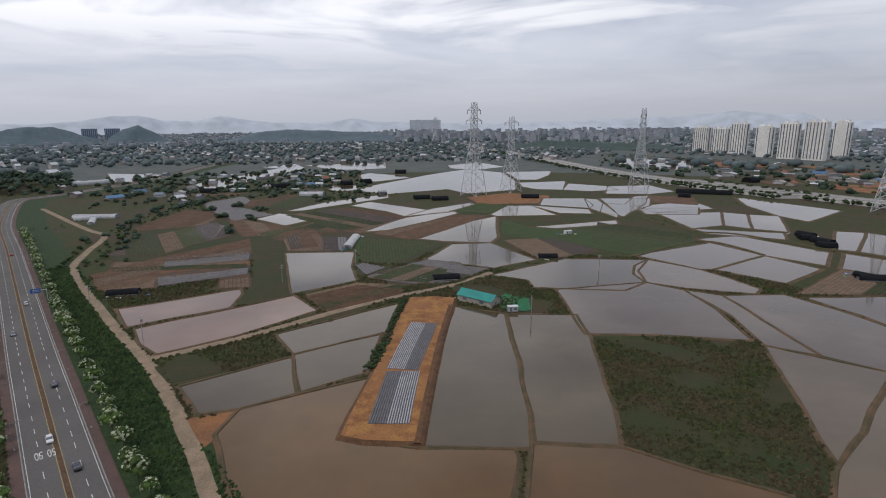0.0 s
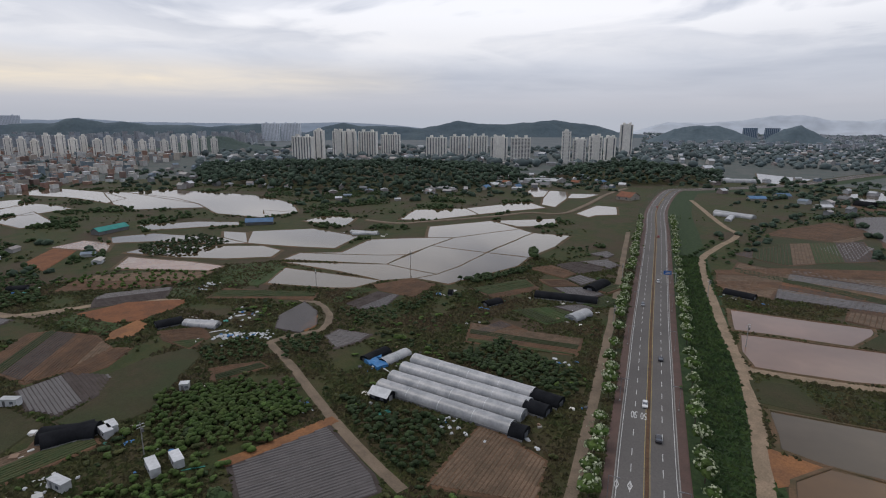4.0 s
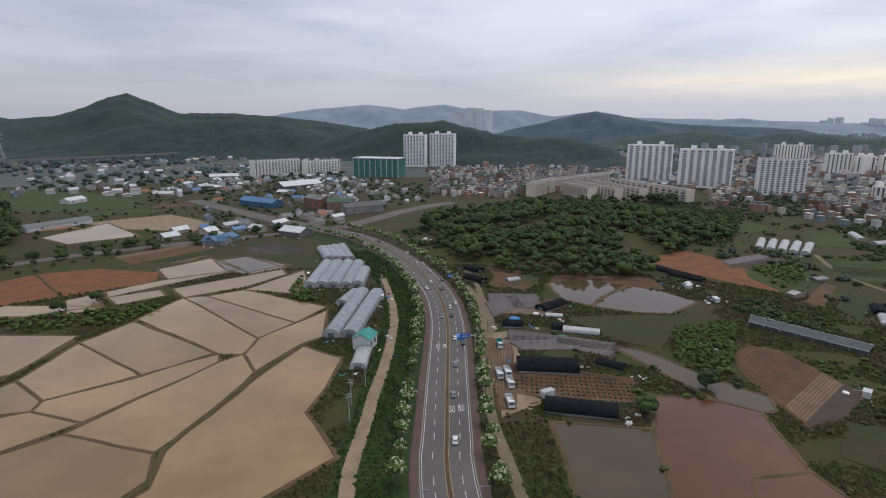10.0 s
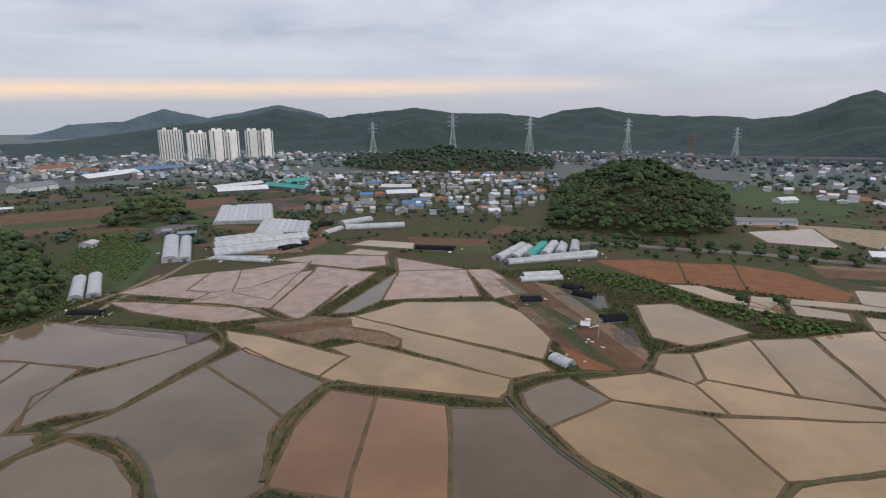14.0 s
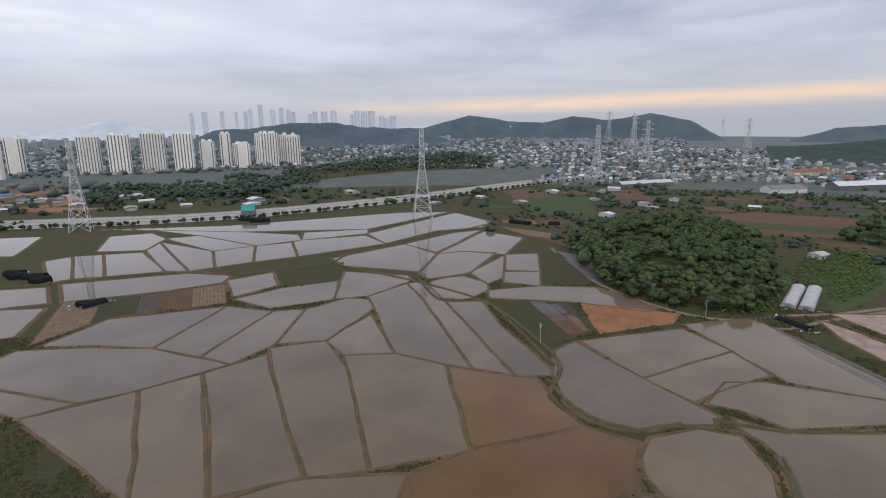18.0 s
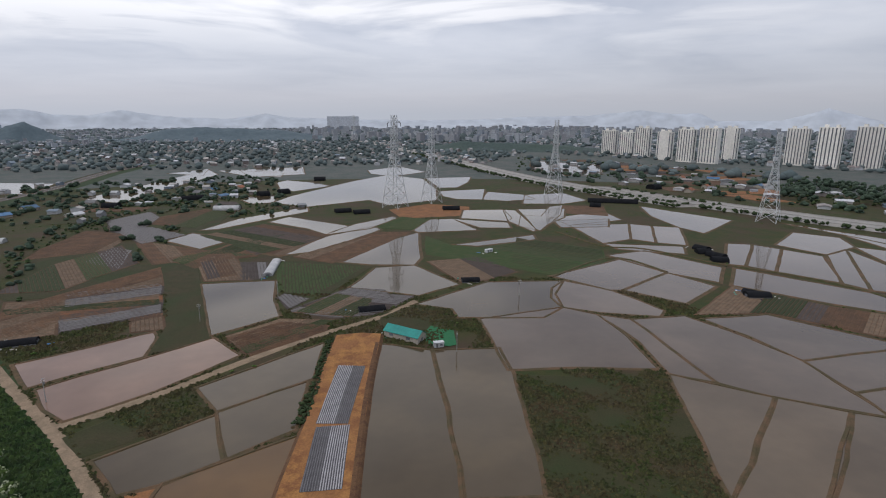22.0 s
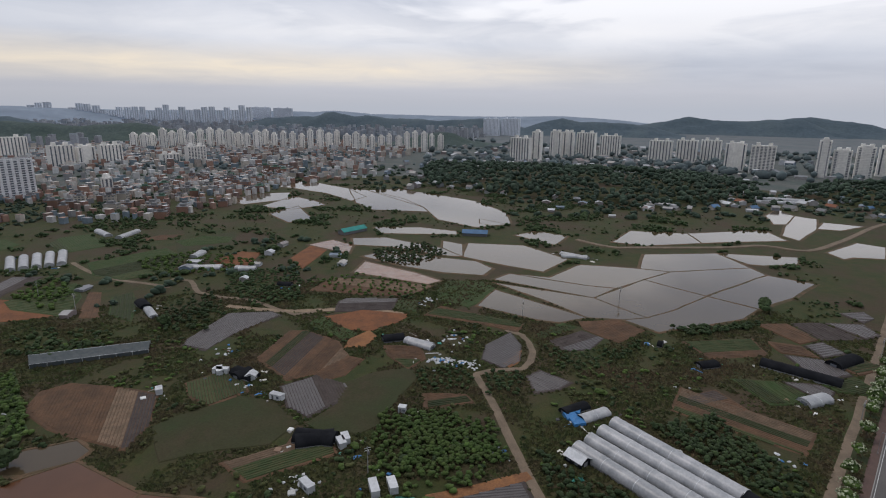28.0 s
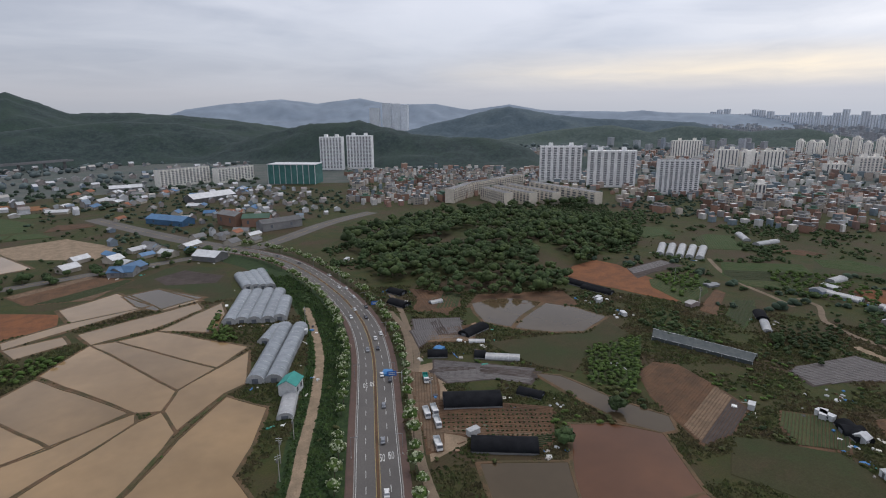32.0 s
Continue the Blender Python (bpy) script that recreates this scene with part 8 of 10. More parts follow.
for spec, n, spread in [([-246.1, 29.8], 14, 3), ([-246, 34.2], 16, 3.5), ([-243.5, 38.3], 16, 3.5), ([-241.6, 43.2], 14, 3), ([-273.6, 40], 9, 5), ([-269.7, 45.3], 9, 4), ([-332.9, 34.3], 12, 4), ([-285.1, -224.8], 8, 5), ([-276, -191.9], 6, 4), ([-228.3, -56], 7, 4), ([-215.8, -150.2], 5, 4), ([-247, 24.3], 7, 6), ([-243.4, 35.9], 12, 9), ([-236.5, 45.2], 10, 6), ([-262.6, 42.6], 6, 8), ([-169.1, 43.4], 8, 6), ([-328.3, 32.8], 8, 5), ([-159, -24.4], 7, 5), ([-266.5, -74.8], 7, 7), ([-185.3, 76.5], 3, 3), ([-138.6, 81.7], 9, 8), ([-207, 131.6], 4, 4), ([-164.5, -141.4], 5, 5), ([-138.3, 83.3], 5, 5), ([-116.7, 97.6], 4, 3), ([-155.7, 140.5], 6, 5), ([-267.2, -73.4], 7, 6), ([-161.3, -30.6], 7, 7), ([-145.3, -118.5], 3, 4), ([-92.2, -226], 6, 4), ([94.4, -234.1], 4, 8), ([-234.1, 325], 2, 2), ([-284.1, -219.6], 6, 8)]:
    for _ in range(n):
        nm, me, wd = bags[0 if rng.random() < 0.72 else rng.randrange(3)]
        ob = tagged(part("farm_bag" if nm == "bag_white" else "tarpaulin" if nm == "sheet_blue" else "wooden_pallet", me, at=pose(spec[0] + rng.gauss(0, spread * 0.6), spec[1] + rng.gauss(0, spread * 0.6), 0.08, 0, 0, rng.uniform(0, 360)) @ Matrix.Diagonal((rng.uniform(0.5, 1.4), rng.uniform(0.4, 0.9), rng.uniform(0.5, 1.0), 1))), wd + " lying beside the plots", "farm clutter", "farm clutter")


def net_house(nums, h=2.2):
    """A low flat net house: posts, a sagging net roof and side nets."""
    q = pairs(nums)
    e = tagged(new("net_house"), "long low flat house of grey shade net on thin posts", "net house")
    n = 14
    top = [tuple(q[0][c] + (q[1][c] - q[0][c]) * i / n for c in (0, 1)) for i in range(n + 1)]
    low = [tuple(q[3][c] + (q[2][c] - q[3][c]) * i / n for c in (0, 1)) for i in range(n + 1)]
    for i in range(n):
        v = [(*top[i], h), (*top[i + 1], h), (*low[i + 1], h), (*low[i], h), ((top[i][0] + low[i + 1][0]) / 2, (top[i][1] + low[i + 1][1]) / 2, h - 0.35)]
        part("net_bay", mesh("net_bay", v, [(0, 1, 4), (1, 2, 4), (2, 3, 4), (3, 0, 4)], "net_grey"), e)
    for side in (top, low):
        v = [(*p, z) for p in side for z in (0.1, h)]
        part("side_net", mesh("side_net", v, [(2 * i, 2 * i + 2, 2 * i + 3, 2 * i + 1) for i in range(n)], "net_grey"), e)
        v, f = band(side, [(-0.12, h + 0.02), (0.12, h + 0.02)])
        part("edge_rail", mesh("edge_rail", v, f, "roof_white"), e)
        for p in side[::2]:
            part("post", mesh("post", *box(p[0] - 0.06, p[1] - 0.06, 0, p[0] + 0.06, p[1] + 0.06, h), "steel"), e)


mat("net_grey", (0.05, 0.062, 0.066), (0.075, 0.085, 0.085), rough=0.8, size=3.0, fine=0.5, bump=0.2)
net_house([-268.1, -165.2, -279.8, -114.1, -269, -111.1, -257.3, -158.9])
for spec in [(-189.7, 76), (-185.3, 77.5), (-193.4, 79), (-157.2, -218.2), (-121.3, -210.4)]:
    a = rng.uniform(0, 180)
    v = [(i * 1.6 - 2.4, j * 1.5 - 2.2, 1.5 + rng.uniform(-0.25, 0.25) - 0.12 * (i - 1.5) ** 2) for j in range(4) for i in range(4)]
    b = [(x * 1.05, y * 1.05, 0.0) for x, y, z in v]
    ring = [0, 1, 2, 3, 7, 11, 15, 14, 13, 12, 8, 4]
    f = [(j * 4 + i, j * 4 + i + 1, j * 4 + i + 5, j * 4 + i + 4) for j in range(3) for i in range(3)] + [(ring[k], ring[(k + 1) % 12], 16 + ring[(k + 1) % 12], 16 + ring[k]) for k in range(12)]
    tagged(part("tarpaulin_cover", mesh("tarpaulin_cover", v + b, f, "tarp_blue"), at=pose(*spec, 0, 0, 0, a)), "heap under a bright blue tarpaulin", "covered heap", "covered heaps")

mat("leaf_olive", (0.046, 0.058, 0.018), (0.066, 0.070, 0.024), size=4.0, fine=0.7, bump=0.6, island=0.3)
# ---- orange terrace with plastic mulch rows ----
TERR = pairs([-31.1, 143.4, -23.5, 140.5, -6.0, 139.5, -5.1, 158.4, -2.1, 191.4, 1.3, 225.2, 6.9, 271.9, -4.3, 274.9, -17.8, 273.2, -21.9, 237.9, -23.9, 207.3, -26.7, 184.6, -29.3, 162.2])
if sum(a[0] * b[1] - b[0] * a[1] for a, b in zip(TERR, TERR[1:] + TERR[:1])) < 0:
    TERR = TERR[::-1]
o = outline(TERR, 6, 0.5)
n = len(o)
terrace = tagged(new("clay_terrace"), "raised orange clay strip with striped plastic mulch rows", "field terrace")
v = [(x, y, 0.0) for x, y in inset(o, -0.8)] + [(x, y, 1.1) for x, y in inset(o, 0.9)] + [(x, y, 1.15) for x, y in inset(o, 2.0)]
part("bank", mesh("bank", v[:2 * n], [(i, (i + 1) % n, n + (i + 1) % n, n + i) for i in range(n)], "soil_bank_shade"), terrace, "dark reddish brown bank of bare soil")
part("terrace_top", mesh("terrace_top", v[n:], [(i, (i + 1) % n, n + (i + 1) % n, n + i) for i in range(n)] + [tuple(range(n, 2 * n))], "soil_ochre"), terrace)
mat("mulch_white", (0.42, 0.41, 0.42), (0.32, 0.31, 0.32), rough=0.5, size=3.0, fine=0.5, bump=0.2)
mat("mulch_film", (0.075, 0.072, 0.076), (0.055, 0.052, 0.056), rough=0.5, size=3.0, fine=0.5, bump=0.2)
mat("mulch_grey", (0.15, 0.145, 0.15), (0.11, 0.105, 0.11), rough=0.5, size=3.0, fine=0.5, bump=0.2)
for quad, pale in (([-14.8, 236.1, -2.5, 233.8, -9.3, 186.5, -21.1, 188.1], range(0, 9)), ([-20.8, 185.7, -8.5, 185.6, -10.3, 149.8, -23.1, 149.9], range(7, 16))):
    q = pairs(quad)
    part("ground_film", mesh("ground_film", [(x, y, 1.17) for x, y in (q if sum(a[0] * b[1] - b[0] * a[1] for a, b in zip(q, q[1:] + q[:1])) > 0 else q[::-1])], [(0, 1, 2, 3)], "mulch_film"), terrace, "dark plastic film between the ridges")
    for i in range(16):
        k = (i + 0.5) / 16
        a = [q[0][c] + (q[1][c] - q[0][c]) * k for c in (0, 1)]
        b = [q[3][c] + (q[2][c] - q[3][c]) * k for c in (0, 1)]
        n = 8
        line = [wobble([a[c] + (b[c] - a[c]) * j / n for c in (0, 1)], 0.25) for j in range(n + 1)]
        w = math.dist(q[0], q[1]) / 16 * 0.26
        u, f = band(line, [(-w, 1.14), (-w * 0.7, 1.34), (w * 0.7, 1.34), (w, 1.14)])
        part("mulch_ridge", mesh("mulch_ridge", u, f, "mulch_white" if i in pale else "mulch_grey"), terrace)
# the cut bank, shade mixed into its colour, and the hedge along the terrace
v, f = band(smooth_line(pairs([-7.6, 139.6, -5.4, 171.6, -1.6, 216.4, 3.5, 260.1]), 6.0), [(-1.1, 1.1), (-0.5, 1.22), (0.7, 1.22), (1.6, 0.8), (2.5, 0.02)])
part("cut_bank", mesh("cut_bank", v, f, "soil_bank_shade"), terrace, "reddish brown cut bank of bare soil, shade in its colour")
# green netting lawn beside the teal-roofed building
mat("net_green", (0.018, 0.12, 0.05), (0.03, 0.14, 0.06), size=2.0, fine=0.4, bump=0.3)
q = outline(pairs([28.5, 271.6, 33.4, 281.1, 44.3, 273.2, 42.7, 254, 38.4, 252.4, 28, 257.5])[::-1], 6, 0.4)
tagged(part("netting", mesh("netting", [(x, y, 0.28) for x, y in q], [tuple(range(len(q)))], "net_green")), "bright green ground netting laid on the bank", "netting", kind="structure")

# ---- trees ----


def flowering_tree(seed):
    """A roadside tree: tapered trunk with limbs, leafy crown, white blossom clusters."""
    rng = random.Random(seed)
    e = tagged(new("flowering_tree"), "roadside tree with white blossom clusters and green leaves", "tree", "roadside trees")

    def limb(p, q, r0, r1):
        p, q = Vector(p), Vector(q)
        d = (q - p).normalized()
        u = d.orthogonal().normalized()
        s = d.cross(u)
        v = [tuple(c + (u * math.cos(k * 1.257) + s * math.sin(k * 1.257)) * r) for c, r in ((p, r0), (q, r1)) for k in range(5)]
        return v, [(k, (k + 1) % 5, 5 + (k + 1) % 5, 5 + k) for k in range(5)]

    bits = [limb((0, 0, -0.1), (0, 0, 1.9), 0.14, 0.1)]
    for k in range(3):
        a = k * 2.1 + rng.random()
        bits.append(limb((0, 0, 1.6), (math.cos(a) * 1.2, math.sin(a) * 1.2, 3.4), 0.08, 0.03))
    part("trunk", mesh("trunk", *merge(*bits), "bark"), e)
    v, t = crown(seed + 50, tufts=50, lobes=7, size=0.2)
    part("crown", soup("crown", v * 1.9 + (0, 0, 3.3), t, "leaf_light"), e)
    v, t = crown(seed + 70, tufts=80, lobes=7, size=0.17)
    part("blossom", soup("blossom", v[84:] * 2.05 + (0, 0, 3.4), t[140:] - 84, "blossom"), e)
    return e


protos = [flowering_tree(i) for i in range(4)]
rng = random.Random(11)
used = set()
for off in (-14.2, 14.0):
    for i, (x, y) in enumerate(shift(MAIN, off)):
        if math.hypot(x, y) > 560 or rng.random() < 0.12 or (off > 0 and i < 4):
            continue
        k = rng.randrange(4)
        m = pose(x + rng.uniform(-0.8, 0.8), y + rng.uniform(-0.8, 0.8), 0, 0, 0, rng.uniform(0, 360)) @ Matrix.Scale(rng.uniform(1.05, 1.65), 4)
        if k not in used:
            used.add(k)
            protos[k].matrix_basis = m
        else:
            copy_thing(protos[k], m @ Matrix.Diagonal((*[1 / s for s in protos[k].scale], 1)))


def round_tree(seed, r, hgt, leaf="leaf_dark"):
    e = tagged(new("tree"), "round dark green broadleaf tree", "tree", "broadleaf trees")
    part("trunk", mesh("trunk", *merge(box(-0.2, -0.2, -0.1, 0.2, 0.2, hgt)), "bark"), e)
    v, t = crown(seed, tufts=60, lobes=8, size=0.2)
    part("crown", soup("crown", v * r + (0, 0, hgt + r * 0.6), t, leaf), e)
    return e


rt = [round_tree(100 + i, 3.2, 1.6) for i in range(3)]
spots, row_trees = [], []
for (x, y) in shift(STREET, -7)[::1] + shift(STREET, 7)[1::2]:
    spots.append((x, y, rng.uniform(0.9, 1.5)))
for i, (x, y) in enumerate(shift(XWAY, 30)):
    if x > 150:
        row_trees += [(x + rng.uniform(-7, 7), y + rng.uniform(-2, 2), 3.0, rng.uniform(3.0, 4.4)) for _ in range(3)]
for p in [(-299.7, 242.9), (-180, -123.8), (-297.4, 241.3), (297.4, -467.1), (155.5, -515.7), (-130.7, 11.6), (-145.4, -120.7), (-304.7, -116.1), (-181.6, -124.6), (-290.2, 236), (50.4, -338.3), (34.7, -351.4), (408.8, -323.5)]:
    spots.append((*p, rng.uniform(0.9, 1.3)))
for i, (x, y, s) in enumerate(spots):
    p = rt[i % 3]
    m = pose(x, y, 0, 0, 0, rng.uniform(0, 360)) @ Matrix.Scale(s, 4)
    if i < 3:
        p.matrix_basis = m
    else:
        copy_thing(p, m @ Matrix.Diagonal((*[1 / q for q in p.scale], 1)))

canopy('tree_row', row_trees, 'leaf_dark', 'long row of round trees along the expressway', 'trees', SMALL, 1.0, True)

# ---- orchards, hedges and bushes ----
LANES = [MAIN, STREET, CROSS]
NARROW = {}
for d in dirt + lanes:
    for x, y in smooth_line(pairs(d), 2.5):
        NARROW.setdefault((int(x // 6), int(y // 6)), []).append((x, y))
FREE = {}
for line in LANES:
    for x, y in line:
        FREE.setdefault((int(x // 12), int(y // 12)), []).append((x, y))


def clear(x, y, lane=5.0):
    k = (int(x // 12), int(y // 12))
    for i in (-1, 0, 1):
        for j in (-1, 0, 1):
            for q in FREE.get((k[0] + i, k[1] + j), ()):
                if math.dist(q, (x, y)) < lane:
                    return False
    k = (int(x // 6), int(y // 6))
    for i in (-1, 0, 1):
        for j in (-1, 0, 1):
            for q in NARROW.get((k[0] + i, k[1] + j), ()):
                if math.dist(q, (x, y)) < 4.2:
                    return False
    return not any(inside((x, y), g) for g in GROUND)


SOLID = []
for ob in list(scene.objects):
    if ob.parent is None and ob.name.split(".")[0] in ("greenhouse", "shed", "container"):
        c = ob.children[0]
        xs = [q[0] for q in c.bound_box]
        ys = [q[1] for q in c.bound_box]
        SOLID.append((ob.matrix_basis.inverted(), min(xs) - 2, max(xs) + 2, min(ys) - 2, max(ys) + 2))


def open_ground(x, y):
    for inv, a, b, c, d in SOLID:
        p = inv @ Vector((x, y, 0))
        if a < p.x < b and c < p.y < d:
            return False
    return True


def orchard(nums, gap, rad, leaf="leaf_light", label="rows of light green fruit trees"):
    pts = pairs(nums)
    rng2 = random.Random(int(abs(nums[0])))
    pl = [(x, y, rad * 0.7, rad * rng2.uniform(0.7, 1.2)) for x, y in scatter(pts, gap * 0.78, 9) if open_ground(x, y)]
    canopy("orchard", pl, leaf, label, "orchard", SMALL, 0.8, True)


orchard([-180.6, -3.3, -203.8, 2.8, -189.5, 44.7, -167.3, 43, -161.8, 2.7], 2.8, 1.9)
orchard([-29.2, 189.2, -24.6, 189.2, -22.2, 213.1, -20.7, 239.4, -18.0, 267.7, -21.0, 269.6, -23.6, 243.1, -25.6, 219.2, -27.8, 201.9], 2.0, 1.4, "leaf_dark", "dark green hedge along the clay terrace")
orchard([-536.3, -419.8, -598.8, -397.7, -510.9, -337.2, -407.2, -278.2, -393.4, -289.1, -430.1, -336.3], 6.5, 3.2, "leaf_dark", "clump of dark broadleaf trees beside the town")
orchard([-655.0, -314.5, -688.7, -261.8, -573.1, -214.5, -553.8, -262.9], 6.5, 3.2, "leaf_dark", "clump of dark broadleaf trees beside the town")
orchard([-518.0, -463.5, -540.1, -422.7, -485.0, -381.3, -463.8, -405.0], 6.5, 3.2, "leaf_dark", "clump of dark broadleaf trees beside the town")
orchard([-564.0, -389.2, -587.0, -366.4, -540.4, -338.3, -526.3, -359.9], 6.5, 3.2, "leaf_dark", "clump of dark broadleaf trees beside the town")
orchard([-326.4, -127.2, -347.1, -121.4, -358.6, -103.2, -292.0, -90.3, -297.7, -113.0], 4.2, 2.2, "leaf_dark", "dense thicket of dark green trees between the plots")
orchard([-408.9, -107.9, -415.3, -56.1, -343.3, -46.2, -330.0, -72.5, -366.5, -98.4], 4.2, 2.2, "leaf_dark", "dense thicket of dark green trees between the plots")
orchard([-464.2, 0.1, -485.5, 46.7, -446.3, 62.4, -417.1, 32.5, -425.4, 4.9], 4.2, 2.2, "leaf_dark", "dense thicket of dark green trees between the plots")
orchard([-275.2, -178.5, -286.9, -161.5, -284.0, -141.3, -273.9, -132.1, -266.1, -164.0], 4.2, 2.2, "leaf_dark", "dense thicket of dark green trees between the plots")
orchard([-601.8, -566.6, -645.3, -521.5, -509.7, -350.1, -452.7, -302.3, -409.9, -302.8, -409.8, -350.8, -431.2, -407.9], 4.2, 2.2, "leaf_dark", "dense thicket of dark green trees between the plots")
orchard([-231.9, 50.0, -228.8, 67.8, -209.3, 60.1, -209.1, 45.3], 3.2, 1.5, "leaf_dark", "dense dark green shrub thicket by the lane")
orchard([-257.6, 83.6, -248.4, 94.5, -248.5, 124.1, -258.1, 138.2, -251.1, 141.4, -228.4, 103.4, -228.6, 88.1], 3.2, 1.5, "leaf_dark", "dense dark green shrub thicket by the lane")
orchard([-675.1, 198.8, -699.0, 262.4, -644.8, 247.2, -631.9, 186.9], 3.2, 1.5, "leaf_dark", "dense dark green shrub thicket by the lane")
orchard([-232.0, 15.9, -241.0, 38.8, -229.2, 43.8, -215.7, 40.3, -217.4, 20.1], 3.2, 1.5, "leaf_dark", "dense dark green shrub thicket by the lane")
orchard([440.5, -99.1, 414.5, -117.7, 349.0, -103.4, 333.9, -74.5, 340.5, -61.4], 3.8, 1.6, "leaf_light", "lush green scrub on the slope by the wood")
orchard([448.0, -126.0, 542.4, -181.6, 536.0, -213.2, 433.6, -185.7, 378.2, -141.8, 383.0, -131.0], 3.8, 1.6, "leaf_light", "lush green scrub on the slope by the tunnels")
orchard([-148.9, -24.6, -156.9, 9.7, -133.1, 8.7, -130.4, -26.3], 2.6, 1.6)
orchard([-179.1, 103.9, -183.4, 134.3, -156.1, 137, -136.3, 122, -146.9, 115.6], 3.0, 1.9, "leaf_dark", "rows of dark green fruit trees")
orchard([-219.9, -172, -258.1, -165.6, -203.3, -129.9, -192.3, -147.7], 3.2, 2.0)
orchard([-363.1, -228.7, -396, -214.6, -363, -189.7, -334.9, -190.1], 5, 2.6)
orchard([-445.8, -183.9, -469.1, -143.7, -434.4, -87.6, -404.7, -98.9, -404.9, -159], 6, 2.6)
orchard([-201.1, 10.6, -199.4, 29.2, -168.8, 46.7, -152.2, 28.7, -163.7, 6.5], 2.8, 1.8)
orchard([-179.2, 106.4, -166.3, 135.9, -140.4, 139.8, -130.2, 124.1, -144.4, 123.2], 3.0, 1.7, "leaf_dark", "dense green shrub plot by the greenhouses")
orchard([-168.4, 56.6, -156.9, 66.2, -136.7, 80.3, -113.1, 59.2, -125.7, 56.4, -149.2, 54.2], 3.0, 1.8, "leaf_dark", "dense green shrub plot by the greenhouses")
orchard([178.5, -346.7, 133.7, -356.4, 63.7, -332.9, 15.5, -327.9, 2.7, -322, 19.5, -301.7, 63.2, -314.4, 114.2, -325.9, 164.4, -327.7], 4.5, 2.2)
orchard([-66, -320.2, -80.6, -350.5, -74.8, -295, -66.2, -299.2], 3.5, 2.2)
orchard([-274.5, 163.3, -270.3, 194.6, -274.4, 220.2, -266, 208.8, -259.6, 170.9], 3.0, 2.2, "leaf_dark", "dark hedge row on the paddy bank")
orchard([-378.4, -48.5, -395.3, -9, -359.5, 37.5, -338.5, 32, -345.3, -11.4], 5.0, 1.7)

places = []
bed = pairs([-114.7, -156.5, -120.8, -142.4, -135.0, -124.2, -144.3, -124.4, -158.1, -138.7, -145.6, -157.6, -125.2, -168.5])
for i in range(-12, 13):
    for j in range(-5, 6):
        x, y = -136 + i * 1.9 * 0.81 + j * 3.0 * 0.58, -146 - i * 1.9 * 0.58 + j * 3.0 * 0.81
        if inside((x, y), bed) and open_ground(x, y):
            places.append((x, y, 0.5, 0.62 + 0.1 * math.sin(i * 2.3 + j)))
canopy("shrub_rows", places, "leaf_dark", "rows of young dark shrubs in the brown bed", "shrubs", SMALL, 0.9, True)
places = []
zone = [(-math.sin(radians(a)) * r, math.cos(radians(a)) * r) for a, r in [(44, 150), (60, 105), (90, 95), (130, 100), (155, 120), (160, 250), (158, 480), (148, 620), (120, 640), (95, 900), (70, 900), (52, 700), (44, 450)]]
for x, y in scatter(zone, 2.5, 21):
    d = noise.noise((x / 38, y / 38, 2.0)) + 0.5 * noise.noise((x / 11, y / 11, 7.0))
    if d < 0.16 or not clear(x, y, 19 if math.hypot(x, y) < 560 else 6) or not open_ground(x, y):
        continue
    r = (0.7 + 1.0 * rng.random() ** 2) * (0.8 + 1.2 * d) * (1.15 if math.hypot(x, y) < 420 else 1.7)
    places.append((x, y, r * 0.4, r))
canopy("shrubs", [q for q in places if math.hypot(q[0], q[1]) > 330], "leaf_dark", "dark green bushes among the farther plots", "bushes", TINY, 0.8, True)
places = [q for q in places if math.hypot(q[0], q[1]) <= 330]
canopy("shrubs", places[::4] , "leaf_dark", "scattered dark green bushes between the plots", "bushes", SMALL, 0.7, True)
canopy("shrubs", places[1::4] + places[2::8], "leaf_light", "light green weeds and bushes between the plots", "bushes", SMALL, 0.6, True)
canopy("shrubs", places[3::4], "leaf_olive", "olive green weeds and bushes between the plots", "bushes", SMALL, 0.6, True)
places = []
for x, y in scatter(zone, 7.5, 22):
    d = noise.noise((x / 30, y / 30, 9.0))
    if d < 0.12 or not clear(x, y, 14) or not open_ground(x, y):
        continue
    r = rng.uniform(0.9, 2.0)
    places.append((x, y, r * 0.5, r))
canopy("shrubs", places, "leaf_olive", "scattered light green bushes between the plots", "bushes", SMALL, 0.7, True)
# bushes on the banks and round the northern plots
places = []
zone2 = [(-math.sin(radians(a)) * r, math.cos(radians(a)) * r) for a, r in [(42, 180), (20, 150), (0, 150), (-60, 160), (-100, 160), (-140, 130), (-178, 130), (-192, 250), (-190, 480), (-150, 520), (-100, 420), (-60, 700), (-10, 800), (20, 800), (42, 650)]]
for x, y in scatter(zone2, 7.0, 23):
    d = noise.noise((x / 45, y / 45, 3.0))
    if d < 0.3 or not clear(x, y, 5) or not open_ground(x, y):
        continue
    r = rng.uniform(0.6, 1.5)
    places.append((x, y, r * 0.5, r))
canopy("shrubs", places, "leaf_light", "low green bushes on the field banks", "bushes", SMALL, 0.7, True)


